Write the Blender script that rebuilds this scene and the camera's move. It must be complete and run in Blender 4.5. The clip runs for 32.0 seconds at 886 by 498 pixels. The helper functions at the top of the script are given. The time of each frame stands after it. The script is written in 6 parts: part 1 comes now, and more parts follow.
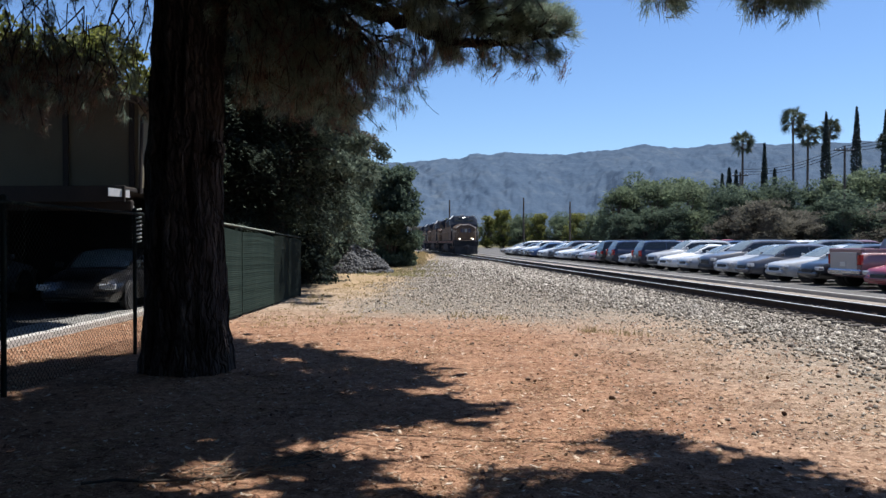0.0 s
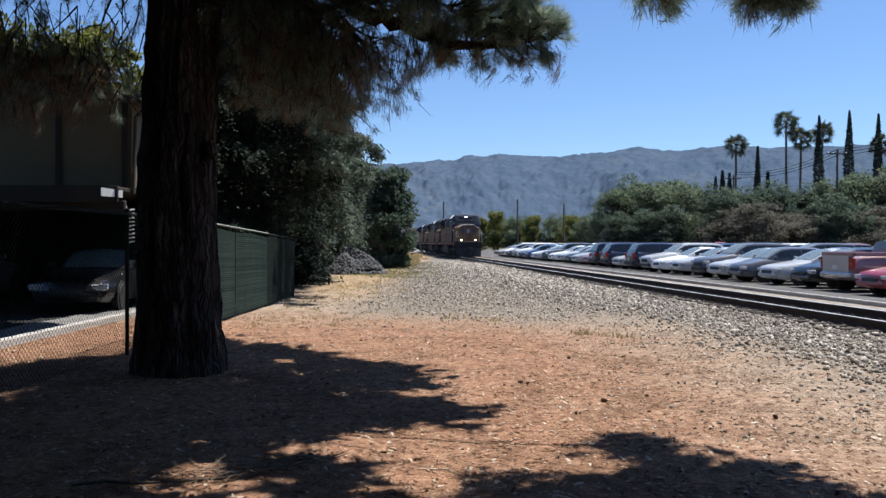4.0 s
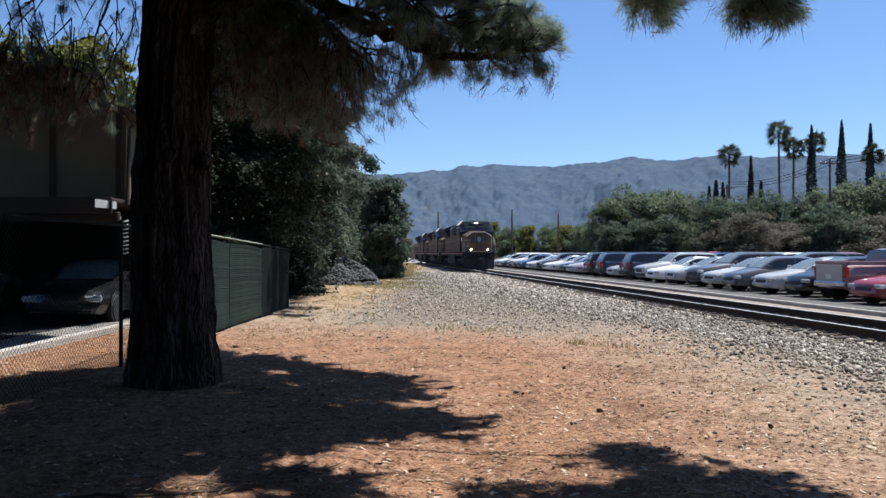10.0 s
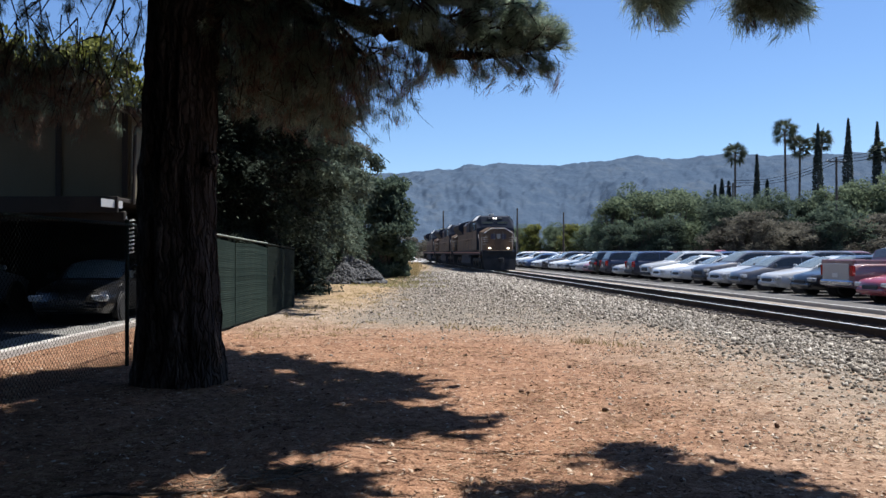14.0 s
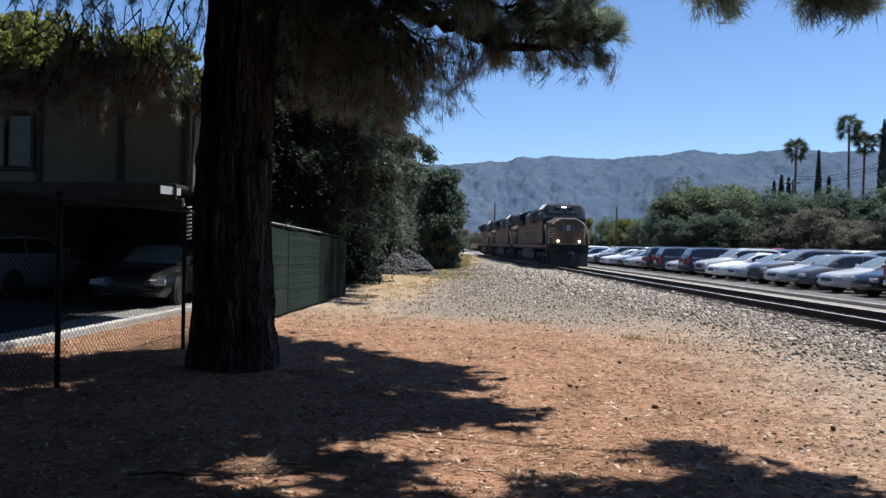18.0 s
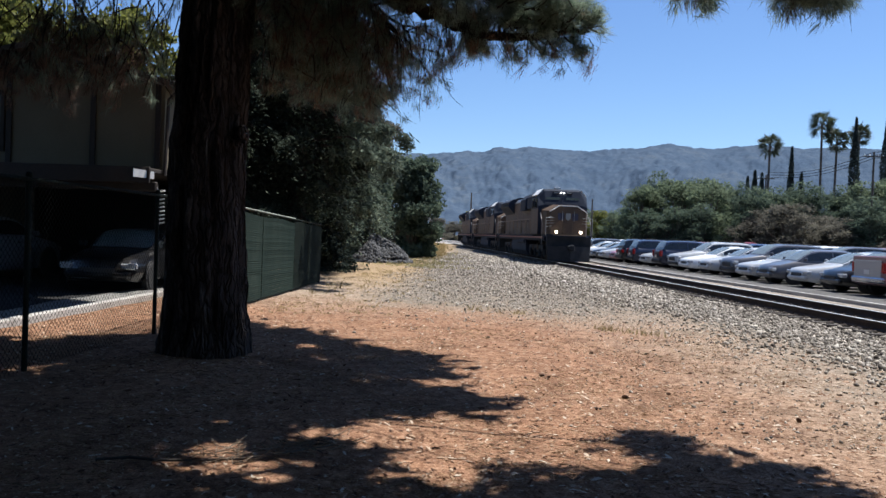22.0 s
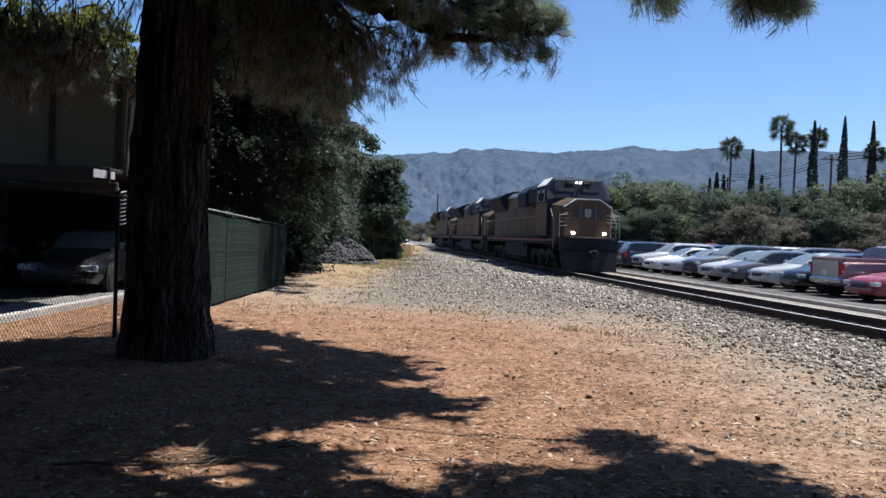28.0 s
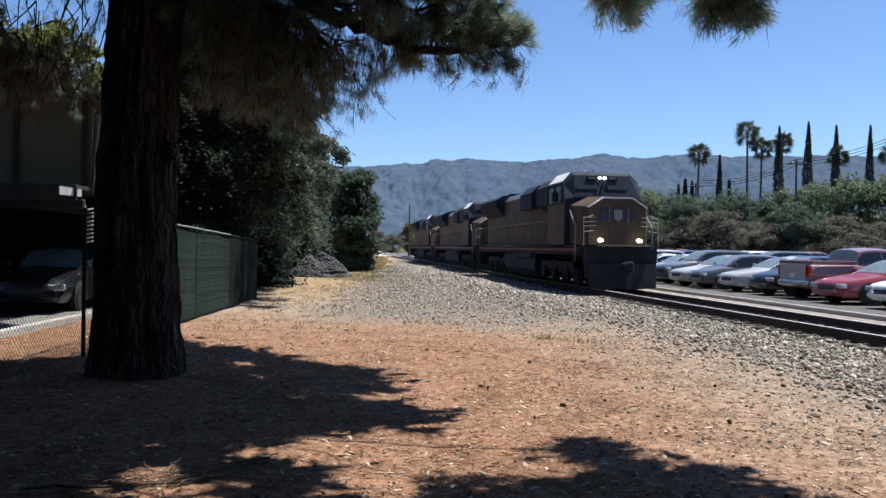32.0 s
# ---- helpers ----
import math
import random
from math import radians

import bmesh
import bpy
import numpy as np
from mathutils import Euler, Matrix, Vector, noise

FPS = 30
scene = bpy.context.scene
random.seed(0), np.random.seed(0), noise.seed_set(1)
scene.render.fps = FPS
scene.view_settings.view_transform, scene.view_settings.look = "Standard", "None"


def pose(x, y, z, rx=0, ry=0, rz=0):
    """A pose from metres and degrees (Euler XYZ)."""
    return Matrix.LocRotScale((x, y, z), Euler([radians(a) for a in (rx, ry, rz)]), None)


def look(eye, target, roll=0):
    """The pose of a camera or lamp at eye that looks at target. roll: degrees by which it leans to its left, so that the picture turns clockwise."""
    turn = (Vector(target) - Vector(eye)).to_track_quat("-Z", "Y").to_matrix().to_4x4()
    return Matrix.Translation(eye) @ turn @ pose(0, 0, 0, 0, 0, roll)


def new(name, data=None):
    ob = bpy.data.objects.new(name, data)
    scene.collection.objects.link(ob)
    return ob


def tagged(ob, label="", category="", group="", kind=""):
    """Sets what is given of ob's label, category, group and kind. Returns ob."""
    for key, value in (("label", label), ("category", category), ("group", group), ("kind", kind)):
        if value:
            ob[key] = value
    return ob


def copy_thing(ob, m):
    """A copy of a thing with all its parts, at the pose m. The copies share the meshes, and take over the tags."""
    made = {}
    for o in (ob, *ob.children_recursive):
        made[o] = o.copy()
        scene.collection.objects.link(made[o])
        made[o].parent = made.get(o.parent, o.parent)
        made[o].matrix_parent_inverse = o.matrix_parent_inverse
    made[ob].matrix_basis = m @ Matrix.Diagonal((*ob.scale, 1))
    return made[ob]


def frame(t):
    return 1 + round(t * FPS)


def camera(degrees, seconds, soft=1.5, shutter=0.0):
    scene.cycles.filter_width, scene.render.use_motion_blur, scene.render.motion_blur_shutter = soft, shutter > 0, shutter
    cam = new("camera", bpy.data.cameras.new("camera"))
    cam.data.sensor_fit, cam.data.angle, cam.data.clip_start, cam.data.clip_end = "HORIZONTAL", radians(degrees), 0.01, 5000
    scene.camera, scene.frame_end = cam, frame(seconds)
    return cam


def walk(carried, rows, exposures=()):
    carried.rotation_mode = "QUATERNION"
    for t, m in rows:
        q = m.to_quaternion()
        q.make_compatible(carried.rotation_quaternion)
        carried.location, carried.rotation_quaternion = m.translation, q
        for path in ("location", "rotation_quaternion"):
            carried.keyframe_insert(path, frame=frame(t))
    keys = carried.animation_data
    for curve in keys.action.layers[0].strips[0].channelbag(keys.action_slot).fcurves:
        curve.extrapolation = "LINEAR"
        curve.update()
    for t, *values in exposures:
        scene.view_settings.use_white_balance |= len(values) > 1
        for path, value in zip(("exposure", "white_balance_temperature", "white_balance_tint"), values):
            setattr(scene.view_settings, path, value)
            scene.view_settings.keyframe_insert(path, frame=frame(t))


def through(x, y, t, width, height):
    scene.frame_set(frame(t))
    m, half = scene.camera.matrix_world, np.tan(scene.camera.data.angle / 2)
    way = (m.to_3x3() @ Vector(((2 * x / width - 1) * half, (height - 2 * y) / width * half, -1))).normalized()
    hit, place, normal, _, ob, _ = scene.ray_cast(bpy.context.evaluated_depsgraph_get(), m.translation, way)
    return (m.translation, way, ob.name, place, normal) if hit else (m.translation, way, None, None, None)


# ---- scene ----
cam = camera(57.25, 32.0, 1.5)
# seconds, eye, then degrees of turn to the right, tilt up and lean
PATH = [
    (0.0, -0.007, 0.005, 1.590, -0.81, -0.50, -0.07),
    (0.5, -0.003, 0.007, 1.592, -0.79, -0.56, -0.08),
    (1.0, -0.005, 0.012, 1.590, -0.54, -0.54, -0.27),
    (1.5, -0.003, 0.007, 1.595, -0.31, -0.49, -0.49),
    (2.0, 0.002, 0.017, 1.592, -0.07, -0.45, -0.40),
    (2.5, -0.003, 0.008, 1.593, -0.02, -0.40, -0.28),
    (3.0, -0.006, 0.009, 1.598, -0.25, -0.42, -0.08),
    (3.5, -0.000, 0.005, 1.598, -0.38, -0.41, 0.07),
    (5.5, 0.001, -0.000, 1.596, -0.11, -0.40, 0.54),
    (6.0, -0.001, 0.004, 1.599, 0.02, -0.37, 0.54),
    (6.5, -0.001, 0.004, 1.595, 0.14, -0.22, 0.55),
    (7.0, -0.001, 0.011, 1.597, 0.17, -0.13, 0.53),
    (7.5, -0.002, 0.007, 1.599, 0.07, -0.10, 0.45),
    (8.0, -0.004, 0.003, 1.596, -0.00, -0.03, 0.31),
    (8.5, -0.007, -0.002, 1.603, -0.01, 0.09, 0.17),
    (9.0, -0.006, -0.002, 1.603, -0.06, 0.21, 0.17),
    (9.5, -0.005, 0.004, 1.600, -0.04, 0.30, 0.09),
    (10.0, -0.000, 0.000, 1.600, -0.00, 0.32, 0.00),
    (10.5, 0.002, -0.008, 1.598, 0.20, 0.31, -0.05),
    (11.0, 0.002, 0.002, 1.602, 0.47, 0.14, -0.07),
    (11.5, -0.003, 0.005, 1.601, 0.59, -0.01, -0.14),
    (12.0, -0.003, 0.000, 1.603, 0.59, -0.16, -0.23),
    (12.5, -0.001, -0.001, 1.605, 0.58, -0.18, -0.15),
    (13.0, -0.001, 0.001, 1.602, 0.46, -0.09, -0.06),
    (13.5, -0.004, 0.000, 1.599, 0.12, 0.08, -0.02),
    (14.0, 0.000, 0.001, 1.603, -0.37, 0.24, -0.03),
    (14.5, -0.005, -0.009, 1.602, -0.87, 0.36, 0.08),
    (16.5, -0.003, -0.006, 1.593, -4.05, -0.29, 0.26),
    (17.0, -0.002, -0.002, 1.592, -4.12, -0.39, 0.46),
    (17.5, -0.002, -0.000, 1.593, -4.06, -0.41, 0.84),
    (18.0, -0.003, -0.009, 1.599, -3.94, -0.36, 1.09),
    (18.5, -0.005, -0.008, 1.600, -3.75, -0.32, 1.36),
    (19.0, -0.000, -0.008, 1.596, -3.53, -0.36, 1.62),
    (19.5, 0.004, -0.010, 1.597, -3.06, -0.42, 1.76),
    (20.0, 0.005, -0.004, 1.594, -2.60, -0.55, 1.82),
    (20.5, 0.006, 0.002, 1.596, -2.24, -0.71, 1.92),
    (21.0, 0.005, -0.004, 1.596, -2.21, -0.83, 1.88),
    (21.5, 0.005, -0.006, 1.593, -2.16, -0.91, 1.95),
    (22.0, 0.010, -0.002, 1.592, -2.22, -1.08, 2.06),
    (22.5, 0.004, -0.012, 1.591, -2.25, -1.20, 2.22),
    (23.0, 0.011, -0.004, 1.590, -2.05, -1.41, 2.59),
    (23.5, 0.007, -0.003, 1.587, -1.73, -1.67, 2.71),
    (24.0, 0.015, 0.005, 1.584, -1.63, -1.96, 2.60),
    (24.5, 0.015, -0.003, 1.588, -1.53, -2.15, 2.47),
    (25.0, 0.010, -0.004, 1.587, -1.39, -2.17, 2.46),
    (25.5, 0.015, 0.005, 1.581, -1.26, -2.01, 2.53),
    (27.5, 0.025, 0.005, 1.589, -0.20, -1.06, 2.03),
    (28.0, 0.028, -0.005, 1.593, 0.14, -0.91, 2.04),
    (28.5, 0.028, -0.005, 1.593, 0.40, -0.75, 2.14),
    (29.0, 0.026, -0.011, 1.599, 0.62, -0.61, 2.21),
    (29.5, 0.029, -0.011, 1.601, 0.88, -0.56, 2.18),
    (30.0, 0.030, -0.007, 1.597, 1.00, -0.57, 2.01),
    (30.5, 0.031, -0.008, 1.599, 1.18, -0.60, 1.82),
    (31.0, 0.038, -0.003, 1.598, 1.31, -0.50, 1.37),
    (31.5, 0.041, -0.016, 1.601, 1.51, -0.29, 0.93),
    (32.0, 0.043, -0.012, 1.602, 2.03, -0.12, 0.89),
]


def aim(x, y, z, turn, tilt, lean):
    return pose(x, y, z, 90 + tilt, 0, -turn) @ pose(0, 0, 0, 0, 0, lean)


walk(cam, [(r[0], aim(*r[1:])) for r in PATH], [(0, 0.9, 6130, 11), (32, 0.9, 6130, 11)])

# ---- sky, sun, exposure ----
SX, SY = 0.36, 0.20
SUN = Vector((SX, SY, 1.0)).normalized()
world = bpy.data.worlds.new("sky")
scene.world = world
world.use_nodes = True
wn = world.node_tree.nodes
sky = wn.new("ShaderNodeTexSky")
sky.sky_type, sky.sun_disc = "NISHITA", False
sky.sun_elevation = math.asin(SUN.z)
sky.sun_rotation = math.atan2(SUN.x, SUN.y)
sky.air_density, sky.dust_density, sky.ozone_density = 1.0, 0.15, 3.0
clear = wn.new("ShaderNodeMix")
clear.data_type, clear.blend_type = "RGBA", "MULTIPLY"
clear.inputs[0].default_value, clear.inputs[7].default_value = 1.0, (0.87, 0.98, 1.14, 1)
world.node_tree.links.new(sky.outputs[0], clear.inputs[6])
world.node_tree.links.new(clear.outputs[2], wn["Background"].inputs[0])
wn["Background"].inputs[1].default_value = 0.066
sun = new("sun", bpy.data.lights.new("sun", "SUN"))
sun.data.energy, sun.data.angle, sun.data.color = 5.0, radians(0.53), (1.0, 0.95, 0.87)
sun.matrix_world = look(SUN * 60, (0, 0, 0))

# ---- the line of the track: at lateral offset d (to the right) and distance s along it ----
TRACK = pose(7.42, 31.4, 0, 0, 0, 5.71)


def along(d, s, z=0.0):
    return TRACK @ Vector((d, s - 31.6, z))


def beside(x, y):
    v = TRACK.inverted() @ Vector((x, y, 0))
    return v.x, v.y + 31.6


# ---- building blocks ----
class Geo:
    """Collects vertices and faces of one mesh."""

    def __init__(self):
        self.v, self.f = [], []

    def add(self, verts, faces):
        n = len(self.v)
        self.v.extend(tuple(p) for p in verts)
        self.f.extend(tuple(i + n for i in q) for q in faces)
        return self

    def box(self, cx, cy, cz, sx, sy, sz, b=0.0, m=None):
        """A box by centre and size, its upright and lying edges cut by b."""
        x, y, z = sx / 2, sy / 2, sz / 2
        if b <= 0:
            p = [(i * x, j * y, k * z) for k in (-1, 1) for i, j in ((-1, -1), (1, -1), (1, 1), (-1, 1))]
            f = [(3, 2, 1, 0), (4, 5, 6, 7), (0, 1, 5, 4), (1, 2, 6, 5), (2, 3, 7, 6), (3, 0, 4, 7)]
        else:
            b = min(b, x * 0.9, y * 0.9, z * 0.9)
            ring = lambda x, y, z: [(-x + b, -y, z), (x - b, -y, z), (x, -y + b, z), (x, y - b, z), (x - b, y, z), (-x + b, y, z), (-x, y - b, z), (-x, -y + b, z)]
            p = ring(x - b * 0.6, y - b * 0.6, -z) + ring(x, y, -z + b) + ring(x, y, z - b) + ring(x - b * 0.6, y - b * 0.6, z)
            f = [tuple(range(7, -1, -1)), tuple(range(24, 32))]
            for r in range(3):
                f += [(8 * r + i, 8 * r + (i + 1) % 8, 8 * r + 8 + (i + 1) % 8, 8 * r + 8 + i) for i in range(8)]
        p = [Vector(q) + Vector((cx, cy, cz)) for q in p]
        if m is not None:
            p = [m @ q for q in p]
        return self.add(p, f)

    def prism(self, outline, axis, a, b):
        """A closed outline of 2D points drawn out along axis 'x', 'y' or 'z' from a to b."""
        n = len(outline)
        place = {"x": lambda u, v, w: (w, u, v), "y": lambda u, v, w: (u, w, v), "z": lambda u, v, w: (u, v, w)}[axis]
        p = [place(u, v, a) for u, v in outline] + [place(u, v, b) for u, v in outline]
        f = [tuple(range(n - 1, -1, -1)), tuple(range(n, 2 * n))] + [(i, (i + 1) % n, n + (i + 1) % n, n + i) for i in range(n)]
        return self.add(p, f)

    def rings(self, sections, close=True):
        """A skin through sections of equal point counts."""
        n = len(sections[0])
        p = [q for s in sections for q in s]
        f = []
        for r in range(len(sections) - 1):
            f += [(r * n + i, r * n + (i + 1) % n, (r + 1) * n + (i + 1) % n, (r + 1) * n + i) for i in range(n)]
        if close:
            f += [tuple(range(n - 1, -1, -1)), tuple(range(len(p) - n, len(p)))]
        return self.add(p, f)

    def tube(self, points, radii, sides=6):
        pts = [Vector(p) for p in points]
        if isinstance(radii, (int, float)):
            radii = [radii] * len(pts)
        secs = []
        for i, p in enumerate(pts):
            d = (pts[min(i + 1, len(pts) - 1)] - pts[max(i - 1, 0)]).normalized()
            u = d.cross(Vector((0.31, 0.93, 0.2))).normalized()
            w = d.cross(u)
            secs.append([p + (u * math.cos(a) + w * math.sin(a)) * radii[i] for a in (2 * math.pi * k / sides for k in range(sides))])
        return self.rings(secs)

    def lathe(self, profile, centre, axis="x", sides=20):
        """A profile of (radius, along) turned round an axis through centre."""
        secs = []
        for r, h in profile:
            s = []
            for k in range(sides):
                a = 2 * math.pi * k / sides
                q = {"x": (h, r * math.cos(a), r * math.sin(a)), "y": (r * math.sin(a), h, r * math.cos(a)), "z": (r * math.cos(a), r * math.sin(a), h)}[axis]
                s.append(Vector(q) + Vector(centre))
            secs.append(s)
        return self.rings(secs)

    def mesh(self, name, mat, smooth=False):
        me = bpy.data.meshes.new(name)
        me.from_pydata(self.v, [], self.f)
        me.materials.append(mat)
        me.validate()
        bm = bmesh.new()
        bm.from_mesh(me)
        bmesh.ops.recalc_face_normals(bm, faces=bm.faces)
        bm.to_mesh(me)
        bm.free()
        if smooth:
            me.shade_smooth()
            me.set_sharp_from_angle(angle=radians(40))
        return me


def part(name, geo, mat, parent, label="", smooth=False):
    ob = new(name, geo.mesh(name, mat, smooth))
    ob.parent = parent
    return tagged(ob, label)


def thing(name, label, category, group="", m=None, kind=""):
    ob = tagged(new(name), label, category, group, kind)
    if m is not None:
        ob.matrix_basis = m
    return ob


def solo(name, geo, mat, label, category="", group="", kind="", smooth=False, m=None):
    ob = tagged(new(name, geo.mesh(name, mat, smooth)), label, category, group, kind)
    if m is not None:
        ob.matrix_basis = m
    return ob


def raw(name, verts, faces, mat, smooth=False):
    """A mesh straight from arrays; faces all triangles or all quads."""
    verts, faces = np.asarray(verts, np.float32), np.asarray(faces, np.int32)
    me = bpy.data.meshes.new(name)
    k = faces.shape[1]
    me.vertices.add(len(verts)), me.loops.add(faces.size), me.polygons.add(len(faces))
    me.vertices.foreach_set("co", verts.ravel())
    me.loops.foreach_set("vertex_index", faces.ravel())
    me.polygons.foreach_set("loop_start", np.arange(0, faces.size, k, dtype=np.int32))
    me.update(calc_edges=True)
    me.materials.append(mat)
    if smooth:
        me.shade_smooth()
    return me


# ---- materials ----
class Nodes:
    def __init__(self, name):
        self.m = bpy.data.materials.new(name)
        self.m.use_nodes = True
        self.t = self.m.node_tree
        self.bsdf = self.t.nodes["Principled BSDF"]

    def node(self, kind, **values):
        n = self.t.nodes.new("ShaderNode" + kind)
        for k, v in values.items():
            n.inputs[k.replace("_", " ")].default_value = v
        return n

    def link(self, a, b):
        self.t.links.new(a, b)

    def noise(self, scale, detail=4.0, rough=0.55, coord="Object", stretch=None):
        c = self.node("TexCoord")
        src = c.outputs[coord]
        if stretch:
            mp = self.node("Mapping")
            mp.inputs["Scale"].default_value = stretch
            self.link(src, mp.inputs[0])
            src = mp.outputs[0]
        n = self.node("TexNoise", Scale=scale, Detail=detail, Roughness=rough)
        self.link(src, n.inputs["Vector"])
        return n.outputs["Fac"]

    def ramp(self, fac, stops):
        r = self.node("ValToRGB")
        while len(r.color_ramp.elements) < len(stops):
            r.color_ramp.elements.new(0.5)
        for e, (p, c) in zip(r.color_ramp.elements, stops):
            e.position, e.color = p, (*c, 1.0)
        self.link(fac, r.inputs[0])
        return r.outputs[0]

    def mix(self, a, b, fac, kind="MIX"):
        n = self.t.nodes.new("ShaderNodeMix")
        n.data_type, n.blend_type = "RGBA", kind
        for src, i in ((fac, 0), (a, 6), (b, 7)):
            if isinstance(src, (int, float)):
                n.inputs[i].default_value = src
            elif isinstance(src, tuple):
                n.inputs[i].default_value = (*src, 1.0)
            else:
                self.link(src, n.inputs[i])
        return n.outputs[2]

    def bump(self, height, strength, distance):
        b = self.node("Bump", Strength=strength, Distance=distance)
        self.link(height, b.inputs["Height"])
        self.link(b.outputs[0], self.bsdf.inputs["Normal"])

    def done(self, colour, rough=0.6, metal=0.0, spec=0.5):
        if isinstance(colour, tuple):
            self.bsdf.inputs["Base Color"].default_value = (*colour, 1.0)
        else:
            self.link(colour, self.bsdf.inputs["Base Color"])
        if isinstance(rough, (int, float)):
            self.bsdf.inputs["Roughness"].default_value = rough
        else:
            self.link(rough, self.bsdf.inputs["Roughness"])
        self.bsdf.inputs["Metallic"].default_value = metal
        self.bsdf.inputs["Specular IOR Level"].default_value = spec
        return self.m


def surface(name, dark, light, scale=4.0, fine=40.0, rough=0.7, metal=0.0, bump=0.3, depth=0.01, stretch=None, spec=0.4):
    """A surface that varies between two colours at a coarse and a fine scale."""
    n = Nodes(name)
    a = n.noise(scale, 5.0, stretch=stretch)
    b = n.noise(fine, 3.0, stretch=stretch)
    fac = n.mix(a, b, 0.4)
    col = n.ramp(fac, [(0.36, dark), (0.64, light)])
    if bump:
        n.bump(b, bump, depth)
    return n.done(col, rough, metal, spec)


def glow(name, colour, strength):
    n = Nodes(name)
    n.bsdf.inputs["Emission Color"].default_value = (*colour, 1)
    n.bsdf.inputs["Emission Strength"].default_value = strength
    return n.done(colour, 0.3)


def leafy(name, dark, light, through=0.35, rough=0.6, spec=0.2):
    """Foliage: colour by leaf, some light let through."""
    n = Nodes(name)
    g = n.node("NewGeometry")
    col = n.ramp(g.outputs["Random Per Island"], [(0.0, dark), (1.0, light)])
    wide = n.noise(0.35, 2.0)
    col = n.mix(col, n.ramp(wide, [(0.35, (0.65, 0.65, 0.65)), (0.65, (1.25, 1.25, 1.2))]), 1.0, "MULTIPLY")
    n.done(col, rough, 0.0, spec)
    tr = n.node("BsdfTranslucent")
    n.link(col, tr.inputs[0])
    mx = n.node("MixShader")
    mx.inputs[0].default_value = through
    n.link(n.bsdf.outputs[0], mx.inputs[1])
    n.link(tr.outputs[0], mx.inputs[2])
    n.link(mx.outputs[0], n.t.nodes["Material Output"].inputs[0])
    return n.m


# yellow typed as dark brown: the shade on the train is in it
M_YELLOW = surface("shaded_loco_yellow_paint", (0.056, 0.039, 0.029), (0.102, 0.067, 0.044), 0.8, 9, 0.6, bump=0.05, spec=0.2)
M_GREY = surface("loco_grey_paint", (0.015, 0.020, 0.031), (0.03, 0.037, 0.054), 0.9, 18, 0.75, bump=0.05, spec=0.12)
# paler, glossier loco grey: the roof's sun highlights are partly in the colour
M_ROOF = surface("sunlit_grey_roof_paint", (0.05, 0.055, 0.065), (0.10, 0.105, 0.115), 0.9, 18, 0.42, bump=0.08, spec=0.5)
M_UNDER = surface("grimy_black_steel", (0.013, 0.015, 0.018), (0.03, 0.031, 0.034), 2, 30, 0.8, bump=0.2, spec=0.2)
M_REDSTRIPE = surface("red_stripe_paint", (0.10, 0.014, 0.012), (0.15, 0.02, 0.016), 2, 20, 0.5, bump=0)
M_RAILING = surface("dull_white_railing", (0.17, 0.17, 0.165), (0.26, 0.26, 0.25), 2, 30, 0.6, bump=0)
M_DULLRAIL = surface("dull_yellow_railing", (0.14, 0.10, 0.06), (0.22, 0.16, 0.10), 2, 30, 0.6, bump=0)
M_EMBLEM = surface("dark_blue_emblem_paint", (0.02, 0.022, 0.045), (0.035, 0.036, 0.065), 2, 20, 0.5, bump=0)
M_STEEL = surface("worn_steel", (0.28, 0.28, 0.28), (0.45, 0.44, 0.43), 3, 40, 0.35, 0.9, bump=0.1)
# pale, mostly matt grey: the sky's sheen on the rail is painted in
M_RAILTOP = surface("polished_rail_head", (0.5, 0.5, 0.5), (0.66, 0.65, 0.64), 2, 30, 0.4, 0.25, bump=0.05)
M_RUST = surface("rusty_rail_web", (0.035, 0.024, 0.018), (0.075, 0.05, 0.036), 3, 40, 0.85, bump=0.3)
M_TIE = surface("dark_creosote_tie", (0.02, 0.016, 0.013), (0.06, 0.05, 0.042), 2, 30, 0.9, bump=0.5, stretch=(1, 6, 6))
M_WHITE = surface("white_paint", (0.62, 0.62, 0.6), (0.78, 0.78, 0.76), 2, 30, 0.5, bump=0.05)
M_GLASS = surface("dark_window_glass", (0.012, 0.015, 0.018), (0.02, 0.024, 0.028), 2, 10, 0.06, bump=0, spec=0.6)
# pale teal base: sun and sky glare on dusty glass, painted in
M_SCREEN = surface("glary_dusty_windscreen", (0.10, 0.125, 0.125), (0.2, 0.23, 0.225), 1.2, 14, 0.2, bump=0, spec=0.8)
M_LAMP = glow("lit_headlight", (1.0, 0.86, 0.62), 5.0)
M_LAMPW = glow("lit_cab_headlight", (1.0, 0.93, 0.84), 2.6)
M_BLACK = surface("black_rubber", (0.012, 0.012, 0.013), (0.03, 0.03, 0.03), 4, 50, 0.8, bump=0.2)
M_CHROME = surface("bright_trim", (0.5, 0.5, 0.52), (0.62, 0.62, 0.64), 3, 20, 0.25, 0.9, bump=0)
M_ALLOY = surface("alloy_rim", (0.24, 0.24, 0.25), (0.38, 0.38, 0.39), 3, 20, 0.4, 0.7, bump=0)
M_CLEAR = surface("headlight_lens", (0.45, 0.47, 0.5), (0.6, 0.62, 0.64), 3, 20, 0.15, 0.3, bump=0)
M_TAIL = surface("red_tail_light", (0.30, 0.008, 0.008), (0.42, 0.015, 0.012), 3, 20, 0.2, bump=0)
M_PLASTIC = surface("dark_bumper_plastic", (0.02, 0.02, 0.022), (0.04, 0.04, 0.042), 4, 40, 0.6, bump=0.1)
